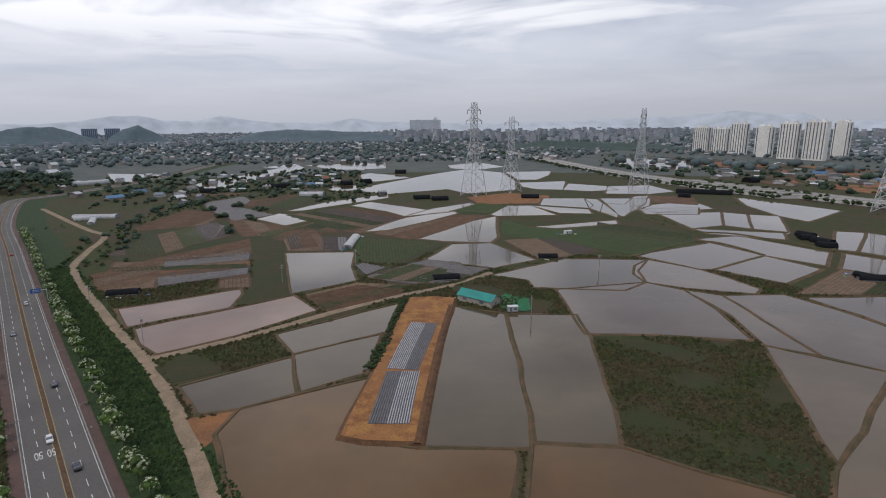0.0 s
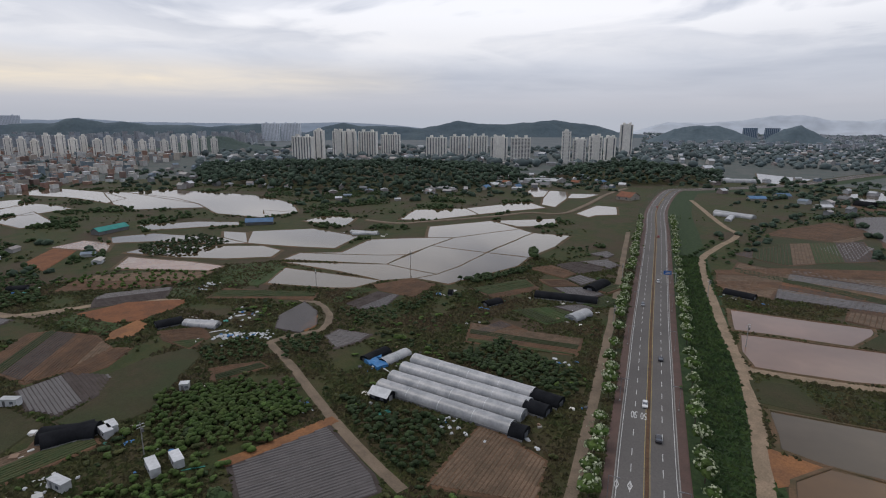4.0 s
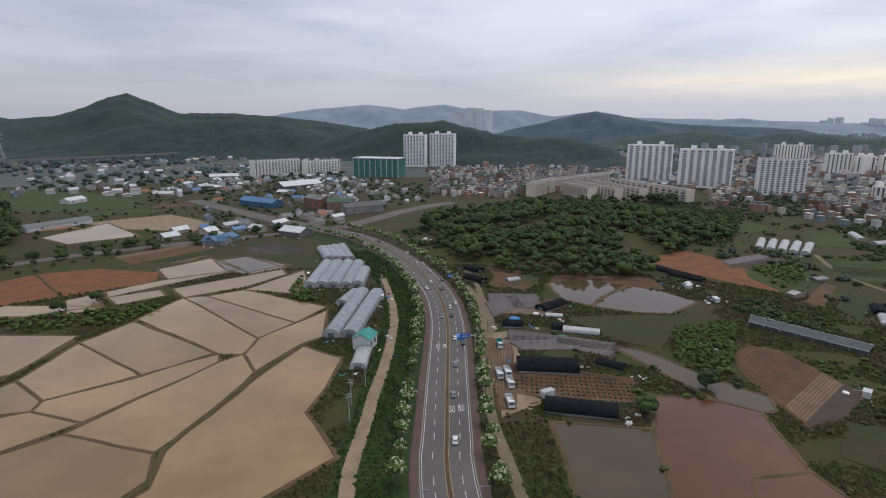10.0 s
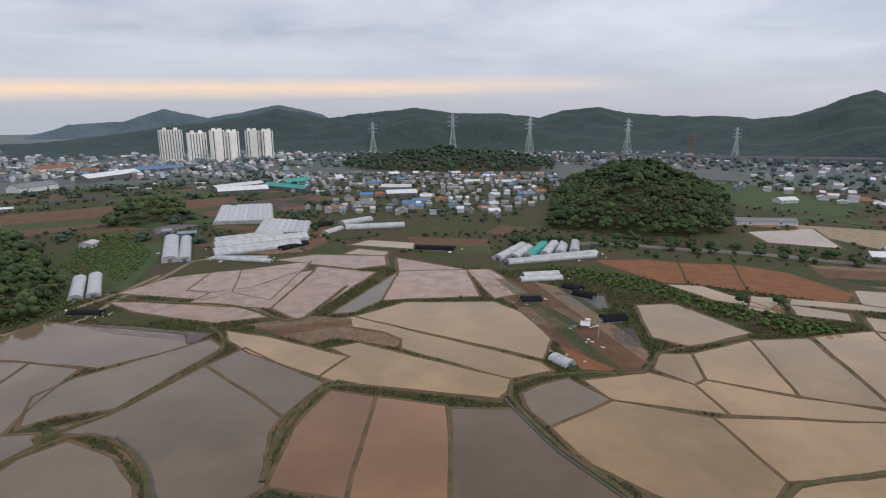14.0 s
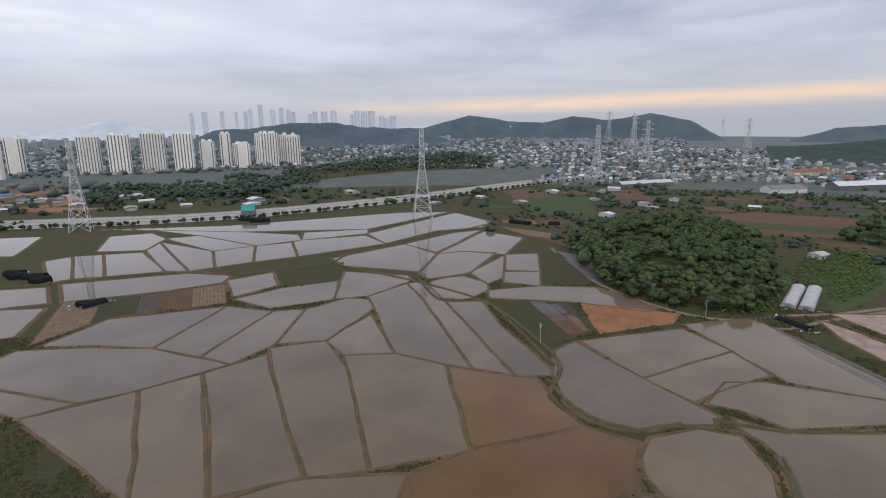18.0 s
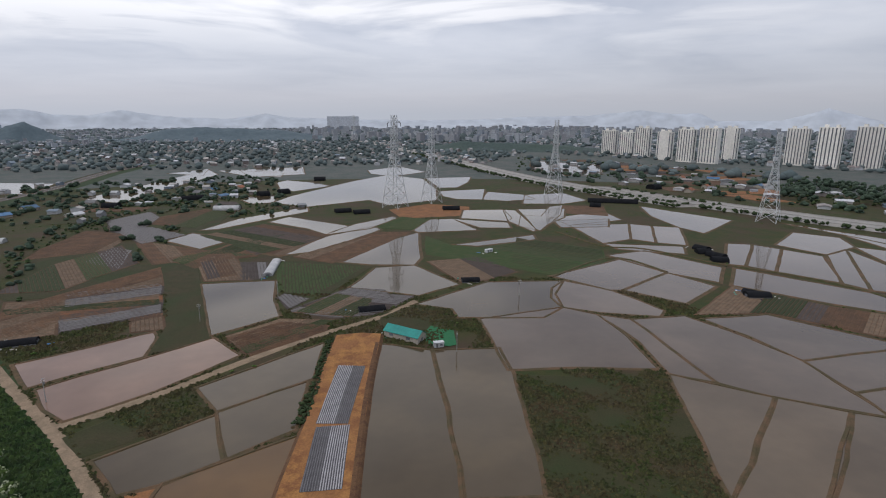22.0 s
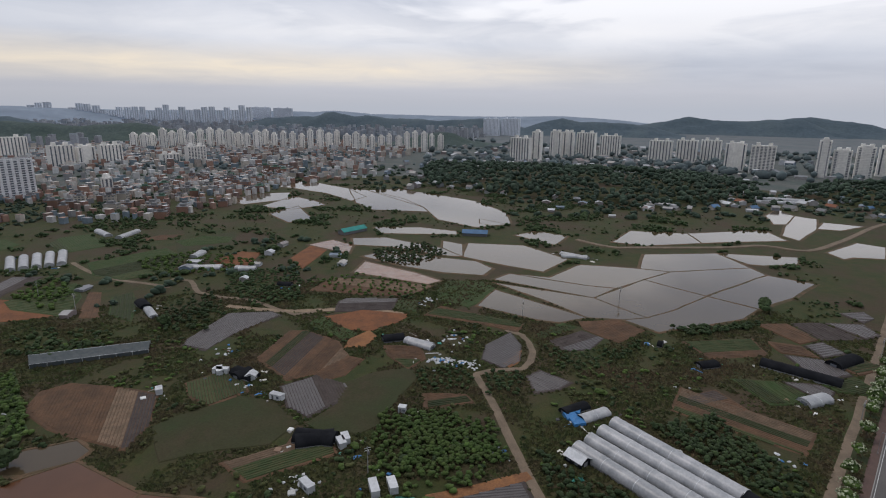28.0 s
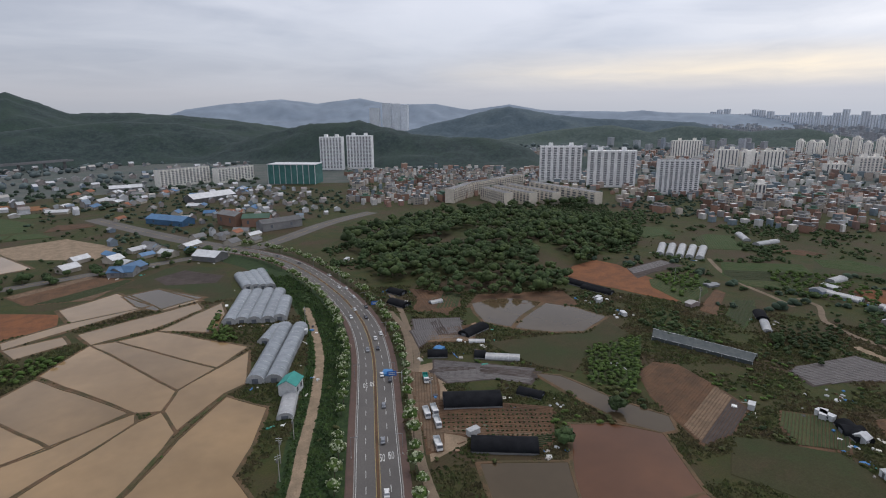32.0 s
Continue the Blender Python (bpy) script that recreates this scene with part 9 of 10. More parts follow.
# trees and hedges among the plots beyond the wood and round the village
for corners, gap, seed in (([591.2, 134.4, 897.5, 71.8, 1009.2, -230.8, 891, -665.9, 599.6, -497.8, 402.9, -341.8, 425, -214.6, 492.6, -142.2, 512.4, 47], 9, 61), ([489, -268.3, 490.6, -387.7, 389.4, -343.5, 326.5, -369.3, 238.2, -475.2, 220.2, -378.2, 320.2, -280.3, 361.7, -247.3], 7, 62), ([286.3, -411.6, 231.9, -462.5, 92, -519.9, 109.9, -688.9, 210, -1031.5, 17.6, -919.4, -70.4, -602.1, -190.3, -593.7, -161.3, -494.4, 4, -466.7, 161, -402.4], 10, 63), ([-241, 331.7, -275.6, 414.2, -296.8, 546.2, -339.6, 728.4, -120.6, 820.3, -59.3, 689.2, -188.1, 599.1, -167.6, 481.7, -128.4, 431.9, -213.5, 344.9], 7, 64), ([313.6, 1117.5, 453.2, 882.6, 530.3, 664.5, 749.8, 383.8, 710.7, 179.1, 608.6, 122.7, 791.9, -74.8, 1164.6, -102, 870.7, 247.5, 828.1, 1029.4, 436.5, 1529.4], 16, 65)):
    places = []
    for x, y in scatter(pairs(corners), gap, seed):
        if noise.noise((x / 60, y / 60, 8.0)) > -0.2 and clear(x, y, 14) and open_ground(x, y):
            r = rng.uniform(1.0, 3.2) * (1 if gap < 12 else 1.4)
            places.append((x, y, r * 0.55, r))
    canopy("hedge_trees", places, "leaf_dark", "hedges and small trees between distant plots", "trees", SMALL, 0.9, True)

# leafy trees in clusters along the street
places = []
for off in (-12, 12):
    for x, y in shift(STREET, off):
        for _ in range(2):
            if rng.random() < 0.55:
                r = rng.uniform(2.0, 4.2)
                places.append((x + rng.uniform(-6, 6), y + rng.uniform(-2, 2), r * 0.9, r))
places = [q for q in places if open_ground(q[0], q[1]) and not any(inside(q[:2], g) for g in GROUND)]
canopy("street_trees", places, "leaf_dark", "clusters of leafy green trees along the street", "trees", CROWNS, 1.0, True)

# ---- grass tufts and weeds over the open ground near by ----
def raster(polys, half, fine):
    n = int(2 * half / fine)
    m = np.zeros((n, n), bool)
    for pts in polys:
        a = np.array(pts)
        lo = np.clip(((a.min(0) + half) / fine).astype(int) - 1, 0, n)
        hi = np.clip(((a.max(0) + half) / fine).astype(int) + 2, 0, n)
        if (hi <= lo).any():
            continue
        X, Y = np.meshgrid((np.arange(lo[0], hi[0]) + 0.5) * fine - half, (np.arange(lo[1], hi[1]) + 0.5) * fine - half, indexing="ij")
        c = np.zeros(X.shape, bool)
        for (x0, y0), (x1, y1) in zip(pts, pts[1:] + pts[:1]):
            if y0 != y1:
                c ^= ((y0 > Y) != (y1 > Y)) & (X < (x1 - x0) * (Y - y0) / (y1 - y0) + x0)
        m[lo[0]:hi[0], lo[1]:hi[1]] |= c
    return m


def strip(line, half_width):
    l, r = shift(line, -half_width), shift(line, half_width)
    return [[l[i], l[i + 1], r[i + 1], r[i]] for i in range(len(line) - 1)]


def tufts(P, grow, seed):
    """Small three-sided grass tufts at the points of P."""
    grng = np.random.default_rng(seed)
    S = grng.uniform(0.25, 1.0, len(P)) * grow * (0.7 + np.hypot(P[:, 0], P[:, 1]) / 400)
    A = grng.uniform(0, 6.28, len(P))
    base = np.array([(math.cos(k * 2.094), math.sin(k * 2.094), 0.0) for k in range(3)] + [(0.15, 0.1, 0.9)])
    V = np.empty((len(P), 4, 3))
    V[:, :, 0] = P[:, None, 0] + (base[None, :, 0] * np.cos(A)[:, None] - base[None, :, 1] * np.sin(A)[:, None]) * S[:, None]
    V[:, :, 1] = P[:, None, 1] + (base[None, :, 0] * np.sin(A)[:, None] + base[None, :, 1] * np.cos(A)[:, None]) * S[:, None]
    V[:, :, 2] = 0.05 + base[None, :, 2] * S[:, None] * grng.uniform(0.5, 1.1, (len(P), 1))
    F4 = np.array([(0, 1, 3), (1, 2, 3), (2, 0, 3)])[None] + 4 * np.arange(len(P))[:, None, None]
    return V.reshape(-1, 3), F4.reshape(-1, 3)



HALF = 380.0
taken = raster(BARE + [TERR] + strip(MAIN, 11.5) + [q for d in dirt + lanes for q in strip(smooth_line(pairs(d), 8.0), 2.2)] + strip(shift(MAIN, -21), 12), HALF, 1.0)
grng = np.random.default_rng(77)
P = grng.uniform(-HALF, HALF, (780000, 2))
R = np.hypot(P[:, 0], P[:, 1])
ok = (R > 95) & (R < HALF) & (grng.random(len(P)) < np.clip(170 / R, 0, 1) ** 1.4 * 1.3)
ok &= ~taken[((P[:, 0] + HALF).astype(int)).clip(0, 759), ((P[:, 1] + HALF).astype(int)).clip(0, 759)]
wave = np.sin(P[:, 0] / 7.3 + 2 * np.sin(P[:, 1] / 11.0)) + np.sin(P[:, 1] / 6.1 + 2 * np.sin(P[:, 0] / 13.0)) + np.sin((P[:, 0] + P[:, 1]) / 17.0)
ok &= wave > -0.9 + grng.uniform(-0.5, 0.5, len(P))
P = P[ok]
mat("weeds", (0.031, 0.044, 0.011), (0.049, 0.049, 0.016), size=6.0, fine=0.8, bump=0.0, island=0.4, col3=(0.060, 0.044, 0.022), big=26.0, crisp=True)
tagged(part("weeds", soup("weeds", *tufts(P, 1.0, 78), "weeds")), "rough grass tufts and weeds on the open ground", "grass", kind="stuff")

# lush growth along the roadside ditch
mat("lush_weeds", (0.017, 0.038, 0.009), (0.034, 0.058, 0.014), size=5.0, fine=0.8, bump=0.0, island=0.45, crisp=True)
P = []
for off in np.arange(-32, -15.5, 0.55):
    for (x0, y0), (x1, y1) in zip(shift(MAIN, off), shift(MAIN, off)[1:]):
        if math.hypot(x0, y0) < 420:
            P += [(x0 + (x1 - x0) * k + rng.uniform(-0.5, 0.5), y0 + (y1 - y0) * k + rng.uniform(-0.5, 0.5)) for k in (0.1, 0.26, 0.42, 0.58, 0.74, 0.9)]
P = np.array(P)
near = [np.array(smooth_line(pairs(d), 2.5)) for d in dirt + lanes]
keep = np.ones(len(P), bool)
for q in near:
    for c in q:
        keep &= np.hypot(P[:, 0] - c[0], P[:, 1] - c[1]) > 2.6
tagged(part("verge_weeds", soup("verge_weeds", *tufts(P[keep], 1.1, 79), "lush_weeds")), "lush dark green weeds along the roadside ditch", "weeds", kind="stuff")

# ---- town houses, district by district ----


def villa(seed, wall, roof, w, d, floors):
    """A flat-roofed brick villa: walls, roof slab, parapet, stair house, window rows."""
    e = tagged(new("villa"), "brown brick low-rise villa with a flat roof", "house", "town villas") if wall == "brick_brown" else tagged(new("villa"), "cream rendered low-rise villa with a flat roof", "house", "town villas")
    h = floors * 2.9
    part("wall", mesh("wall", *box(-w / 2, -d / 2, 0, w / 2, d / 2, h), wall), e)
    part("roof", mesh("roof", *merge(box(-w / 2 - 0.2, -d / 2 - 0.2, h, w / 2 + 0.2, d / 2 + 0.2, h + 0.35), box(-w / 4, -d / 4, h + 0.35, w / 6, d / 4, h + 2.9)), roof), e)
    for s in (-1, 1):
        part("window", mesh("window", *merge(*[box(q * w - 1.1, s * d / 2 - 0.06, k * 2.9 + 1.0, q * w + 1.1, s * d / 2 + 0.06, k * 2.9 + 2.2) for k in range(floors) for q in (-0.3, 0, 0.3)]), "window_dark"), e)["kind"] = "stuff"
    return e


kinds = [villa(0, "brick_brown", "roof_grey", 11, 10, 3), villa(1, "brick_brown", "roof_green", 13, 10, 3), villa(2, "render_cream", "roof_grey", 12, 11, 3), villa(3, "brick_brown", "roof_grey", 10, 10, 2)]
cottages = [shed(0, -6, 0, 6, 8, 2.9, r, "render_cream", t, "house", 0.3, "cottage", ()) for r, t in (("roof_blue", "single-storey cottage with a blue metal roof"), ("roof_orange", "single-storey cottage with a rust-red roof"), ("roof_grey", "single-storey cottage with a grey roof"), ("roof_white", "single-storey workshop with a pale metal roof"))]
placed = set()


def settle(nums, gap, protos2, seed, size=(0.8, 1.3), most=120):
    rng2 = random.Random(seed)
    base = rng2.uniform(0, 90)
    spots2 = [p for p in scatter(pairs(nums), gap, seed) if clear(*p, 12) and open_ground(*p) and not any(inside(p, q) for q in FEET)]
    for x, y in spots2[:most]:
        p = rng2.choice(protos2)
        m = pose(x, y, 0, 0, 0, base + rng2.choice((0, 90, 180)) + rng2.uniform(-8, 8)) @ Matrix.Diagonal((rng2.uniform(*size), rng2.uniform(*size), rng2.uniform(0.85, 1.25), 1))
        if p not in placed:
            placed.add(p)
            p.matrix_basis = m
        else:
            copy_thing(p, m @ Matrix.Diagonal((*[1 / q for q in p.scale], 1)))


settle([-340.4, -690.8, -515.3, -1040.3, -663.5, -939.7, -817.4, -798.4, -658, -648.6, -450.6, -612.4, -373, -630.2], 15, kinds, 31, most=70)
settle([-596.1, -453.4, -699.7, -470.1, -893.5, -340.9, -1233.7, -167.6, -934.9, -123.3, -679.6, -183.6, -616.9, -231.7, -608.3, -305.7, -610.7, -409.3], 17, kinds, 32, most=70)
settle([-43.3, -587.8, -82, -996.6, -240.6, -966.1, -382.5, -793.3, -311.1, -632.2, -198.6, -597.2, -137.6, -550.1, -92.9, -526.1], 20, cottages, 33, (0.8, 1.9), most=22)
settle([532.2, -370.6, 917.6, -629.6, 807.3, -725.3, 488.3, -974.8, 368.2, -734.7, 323.1, -531.4, 318.4, -458.5, 418.3, -441.6], 15, cottages, 34, (0.8, 1.6), most=85)
settle([1035.3, 146.4, 1179.9, -268.7, 940.3, -555.6, 1288.2, -755, 1519.6, -344.1, 1365.6, 108.5], 30, cottages, 35, (1.0, 2.6), most=30)
settle([4, -466.7, -18.7, -580.8, -116.5, -590.8, -182.1, -565.4, -161.3, -494.4, -98.8, -487.9], 18, cottages, 36, (0.8, 1.6), most=22)
settle([-410.8, 601.6, -279.2, 598.8, -266, 748.3, -149.9, 809.4, -167.1, 976.5, -378.5, 807.1], 28, cottages, 37, (0.9, 1.6), most=8)
settle([20.9, -877.3, -11.1, -740.6, -92.6, -673.6, -242.4, -728.3, -261.9, -912.4, -58.5, -1049], 24, cottages, 38, (0.9, 2.2), most=20)
settle([-614.1, 327.5, -615.4, 505.9, -534.9, 598.2, -598.4, 669, -690.1, 511.4, -647, 329.8], 26, cottages, 39, (0.7, 1.3), most=25)
settle([453.2, 882.6, 503.9, 708.6, 530.3, 664.5, 664.2, 844.5, 571.2, 1004.4], 30, cottages, 40, (0.9, 1.8), most=20)

# ---- the city beyond ----


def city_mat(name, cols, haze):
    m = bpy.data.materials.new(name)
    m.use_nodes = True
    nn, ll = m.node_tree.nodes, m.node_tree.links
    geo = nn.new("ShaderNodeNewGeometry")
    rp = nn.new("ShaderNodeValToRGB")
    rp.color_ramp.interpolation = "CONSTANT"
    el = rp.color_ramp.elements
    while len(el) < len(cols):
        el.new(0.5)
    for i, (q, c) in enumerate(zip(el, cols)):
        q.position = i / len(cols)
        # paints distance haze: mixes each house colour with blue-grey by the haze share
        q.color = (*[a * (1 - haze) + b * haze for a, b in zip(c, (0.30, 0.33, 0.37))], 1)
    ll.new(geo.outputs["Random Per Island"], rp.inputs[0])
    t = nn.new("ShaderNodeTexNoise")
    t.inputs["Scale"].default_value = 0.25
    ll.new(geo.outputs["Position"], t.inputs["Vector"])
    mr = nn.new("ShaderNodeMapRange")
    mr.inputs[3].default_value, mr.inputs[4].default_value = 0.65, 1.35
    ll.new(t.outputs[0], mr.inputs[0])
    mx = nn.new("ShaderNodeMix")
    mx.data_type, mx.blend_type = "RGBA", "MULTIPLY"
    mx.inputs[0].default_value = 1.0
    ll.new(rp.outputs[0], mx.inputs[6])
    ll.new(mr.outputs[0], mx.inputs[7])
    ll.new(mx.outputs[2], nn["Principled BSDF"].inputs["Base Color"])
    nn["Principled BSDF"].inputs["Roughness"].default_value = 0.8
    MATS[name] = m


COLS = [(0.5, 0.5, 0.5), (0.2, 0.13, 0.1), (0.36, 0.33, 0.3), (0.12, 0.17, 0.22), (0.6, 0.6, 0.62), (0.25, 0.2, 0.17), (0.17, 0.17, 0.17), (0.42, 0.38, 0.33)]
city_mat("city_haze_mid", COLS, 0.3)
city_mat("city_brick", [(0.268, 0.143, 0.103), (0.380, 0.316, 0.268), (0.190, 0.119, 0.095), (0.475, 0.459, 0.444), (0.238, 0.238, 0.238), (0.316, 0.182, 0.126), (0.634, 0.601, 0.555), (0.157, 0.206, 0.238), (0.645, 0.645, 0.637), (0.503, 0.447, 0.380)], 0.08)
city_mat("city_haze_far", COLS, 0.75)
# foliage of far clumps, greyed and blued in colour as if through haze
mat("leaf_haze_far", (0.086, 0.114, 0.118), (0.108, 0.136, 0.136), size=40.0, fine=6.0, bump=0.4, island=0.25)


def city(nums, gap, low, high, seed, material, trees=0.5, leaf="leaf_haze_mid", wide=1.0):
    """Small buildings and tree clumps too far off to tell one by one."""
    rng2 = np.random.default_rng(seed)
    pts = [p for p in scatter(pairs(nums), gap, seed) if math.hypot(*p) < 4800 and not any(inside(p, q) for q in FEET) and (math.hypot(*p) > 900 or clear(*p, 14) and open_ground(*p))]
    vs, fs, cl, n = [], [], [], 0
    walls = [(x, y, z) for z in (0, 1) for y in (-0.5, 0.5) for x in (-0.5, 0.5)]
    gable = np.array(walls + [(-0.5, 0, 0), (-0.5, 0, 1.4), (0.5, 0, 0), (0.5, 0, 1.4), (-0.56, -0.58, 0.96), (0.56, -0.58, 0.96), (-0.56, 0.58, 0.96), (0.56, 0.58, 0.96), (-0.56, 0, 1.45), (0.56, 0, 1.45)])
    slab = np.array(walls + [(-0.52, -0.52, 1.0), (0.52, -0.52, 1.0), (-0.52, 0.52, 1.0), (0.52, 0.52, 1.0), (-0.2, -0.2, 1.22), (0.25, 0.2, 1.22)])
    quads = np.array([(0, 1, 5, 4), (2, 6, 7, 3), (0, 4, 9, 8), (8, 9, 6, 2), (1, 10, 11, 5), (10, 3, 7, 11), (12, 13, 17, 16), (16, 17, 15, 14)])
    flat_quads = np.array([(0, 1, 5, 4), (2, 6, 7, 3), (0, 4, 6, 2), (1, 3, 7, 5), (8, 9, 11, 10)])
    for x, y in pts:
        if noise.noise((x / 160, y / 160, seed)) * 0.9 + 0.5 < rng2.random() * (0.4 + trees):
            for _ in range(2 if math.hypot(x, y) < 1150 else 1):
                r = rng2.uniform(0.14, 0.34) * gap * (1 if math.hypot(x, y) < 1150 else 1.5)
                cl.append((x + rng2.normal() * gap * 0.25, y + rng2.normal() * gap * 0.25, r * 0.3, r))
            continue
        w, d, h = rng2.uniform(0.28, 0.65) * gap * wide, rng2.uniform(0.28, 0.65) * gap * wide, rng2.uniform(low, high)
        a = rng2.choice((0.3, 0.3 + math.pi / 2)) + rng2.normal() * 0.1 + x / 900
        c, s = math.cos(a), math.sin(a)
        low_house = h < 10 and material != "city_brick"
        q = (gable if low_house else slab) * (w, d, h)
        vs.append(np.stack([q[:, 0] * c - q[:, 1] * s + x, q[:, 0] * s + q[:, 1] * c + y, q[:, 2]], 1))
        fs.append((quads if low_house else flat_quads) + n)
        n += len(q)
    if vs:
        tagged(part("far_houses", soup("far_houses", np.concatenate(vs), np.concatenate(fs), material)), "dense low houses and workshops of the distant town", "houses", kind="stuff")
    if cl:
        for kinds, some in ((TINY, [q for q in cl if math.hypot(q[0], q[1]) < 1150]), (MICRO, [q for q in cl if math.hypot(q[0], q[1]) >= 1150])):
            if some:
                canopy("far_trees", some, leaf if kinds is TINY else "leaf_haze_far", "tree clumps among the distant houses", "trees", kinds, 0.8, True)


city([-716.3, 809.3, -885.1, 1109.9, -352.5, 1224.7, 279.3, 1268.7, 595.1, 1858.6, 546.1, 2498.3, -721.7, 2530.6, -2276.9, 2889.2, -2191.9, 2520.8], 21, 3, 8, 41, "city_haze_mid", 2.4)
city([-2388.9, 2749.2, -1266, 2602, 546.1, 2498.3, 1124.2, 1412.6, 2458, 3112.9, 883, 4051.4, -4114, 4750], 30, 4, 14, 42, "city_haze_far", 0.9, "leaf_haze_far")
city([491.7, 1792, 595.2, 1538.6, 1313.1, 674, 1342.9, 258.3, 1558.7, -130.7, 2856.1, -316.4, 2596.6, 509, 1785.6, 1750.8, 975, 3483.9], 22, 3, 9, 43, "city_haze_mid", 1.6)
city([975, 3483.9, 1785.6, 1750.8, 2596.6, 509, 2973.9, -328.7, 4721.8, -511.5, 4119.9, 2671.6, 2157.8, 7625], 34, 5, 22, 44, "city_haze_far", 0.8, "leaf_haze_far")
city([1383.4, 307.3, 1619, -531.3, 1128, -916.6, 1648.6, -1450.9, 2484.3, -810.1, 2512.9, 452.3], 25, 4, 10, 45, "city_haze_mid", 0.6)
city([991.1, -512.7, 943.2, -849.4, 582.4, -1162.7, 203.3, -1239.1, -278.8, -1530.6, -435.4, -1433.9, -743.9, -2226.4, 510.3, -1896.4, 1417.6, -1282.8, 1696.7, -889.4], 21, 3, 8, 46, "city_haze_mid", 1.2)
city([146.5, -728.5, 5.9, -758.5, -204.7, -1012.3, -302.6, -978.7, -435.4, -1433.9, 191.2, -1168.2], 20, 3, 8, 47, "city_haze_mid", 1.1)
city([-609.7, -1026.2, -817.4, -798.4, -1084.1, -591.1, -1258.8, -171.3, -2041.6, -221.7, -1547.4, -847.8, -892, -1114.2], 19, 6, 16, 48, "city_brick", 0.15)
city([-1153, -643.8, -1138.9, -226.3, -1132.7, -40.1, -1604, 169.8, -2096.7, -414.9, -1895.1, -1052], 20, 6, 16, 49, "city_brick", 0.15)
city([-2164.3, -1355.4, -2103, -501.5, -2051.4, 216, -2333.5, 479.4, -3804.4, 777.6, -4481, -1337.2, -3960, -2470.9], 32, 12, 45, 50, "city_haze_far", 0.2, "leaf_haze_far")
city([-732, -10.4, -1003.8, 209.8, -816.5, 640.9, -1246.6, 969.1, -1472.3, 304.8, -1131.1, 6], 20, 3, 7, 51, "city_haze_mid", 1.3)
city([-1298.3, 130.7, -1097.7, 589.6, -633.2, 924.6, -1159, 1685.9, -1720.6, 927.1, -2234.3, 233.1], 30, 4, 12, 52, "city_haze_mid", 2.2)
city([-1257.9, 1552.4, -357.3, 2769.1, -532.9, 6071.4, -2363.1, 2912.2], 34, 5, 20, 53, "city_haze_far", 0.5, "leaf_haze_far")
city([523.6, -364.3, 917.6, -629.6, 807.3, -725.3, 488.3, -974.8, 368.2, -734.7, 304, -499.7, 309.7, -445.9, 408.8, -431.5], 12, 2.8, 5.5, 55, "city_haze_mid", 0.9)
city([-40.7, -560.4, -90.3, -1084.1, -247.5, -992.8, -389.4, -807.4, -306.7, -623.4, -194.9, -586.5, -136.1, -544.4, -91.9, -521.1], 13, 3, 6, 56, "city_haze_mid", 1.3)
city([986.4, 139.6, 1154, -262.9, 899.5, -532.1, 820.1, -614.5, 1288.2, -755, 1564.4, -354, 1401.7, 111.3], 16, 3, 8, 57, "city_haze_mid", 0.6)
city([-335.1, -680.3, -527.4, -1064.6, -679.4, -962.2, -845.8, -809.6, -643, -627.3, -443.6, -602.8, -367.5, -620.9], 10, 5, 9, 58, "city_brick", 0.25)
city([-587, -446.4, -711.8, -478.4, -909.7, -347.3, -1258.8, -171.3, -920.9, -121.2, -671.1, -181.1, -609.3, -228.7, -600.2, -301.6, -601.7, -403.2], 11, 5, 9, 59, "city_brick", 0.4)
city([-542.7, -384.1, -601.5, -453.8, -715.1, -513.0, -880.9, -578.7, -863.1, -411.6, -835.0, -316.2, -709.6, -269.6, -668.5, -320.8, -597.7, -334.7], 12, 4, 9, 73, "city_brick", 0.5)
city([-882.6, 63.2, -623.1, 317.4, -559.7, 625.9, -727.2, 812.3, -772.4, 326, -993.3, 72.6], 17, 3, 6, 60, "city_haze_mid", 1.8)
city([-405.5, 593.9, -275.9, 591.9, -262.4, 738.4, -136.1, 808.4, -156.8, 1011.1, -387.5, 826], 18, 2.5, 5, 61, "city_haze_mid", 4.0)
city([-571.1, 708.5, -448.9, 677.2, -326.4, 699.3, -147.7, 785.1, -199.9, 1070.4, -478.9, 970.7, -647.6, 806.4], 20, 2.5, 5, 62, "city_haze_mid", 3.6)


city([-637.4, -662.1, -765.2, -281, -980.5, 12.6, -2237.2, 4.4, -1967.9, -739.2, -1179.8, -1221.9], 15, 4, 11, 63, "city_brick", 0.5)
city([-1486.3, -1134.2, -2115.4, 5.2, -2903.6, 0, -2053.6, -1567.8], 30, 12, 40, 64, "city_haze_far", 0.5, "leaf_haze_far")
city([-1124, -1390.6, -1360.3, -1038, -2534.2, -1935.1, -2320.3, -2861], 26, 5, 16, 65, "city_haze_far", 1.0, "leaf_haze_mid")
city([-254.7, 2471.4, 909.1, 2142.3, 1858.8, 4414.1, -407, 3932.3], 48, 15, 42, 66, "city_haze_far", 0.4, "leaf_haze_far")
city([1301.7, 4627.7, 2180.2, 1749.3, 3043.7, 885.1, 4176.9, 1217.6, 1945.8, 6882.8], 50, 15, 45, 67, "city_haze_far", 0.4, "leaf_haze_far")

city([558.3, 127.2, 860.2, 68.9, 962.5, -220.4, 854.1, -639.1, 599.6, -497.8, 402.9, -341.8, 425, -214.6, 505.2, -145.6, 512.4, 47], 24, 2, 4, 68, "city_haze_mid", 2.2)
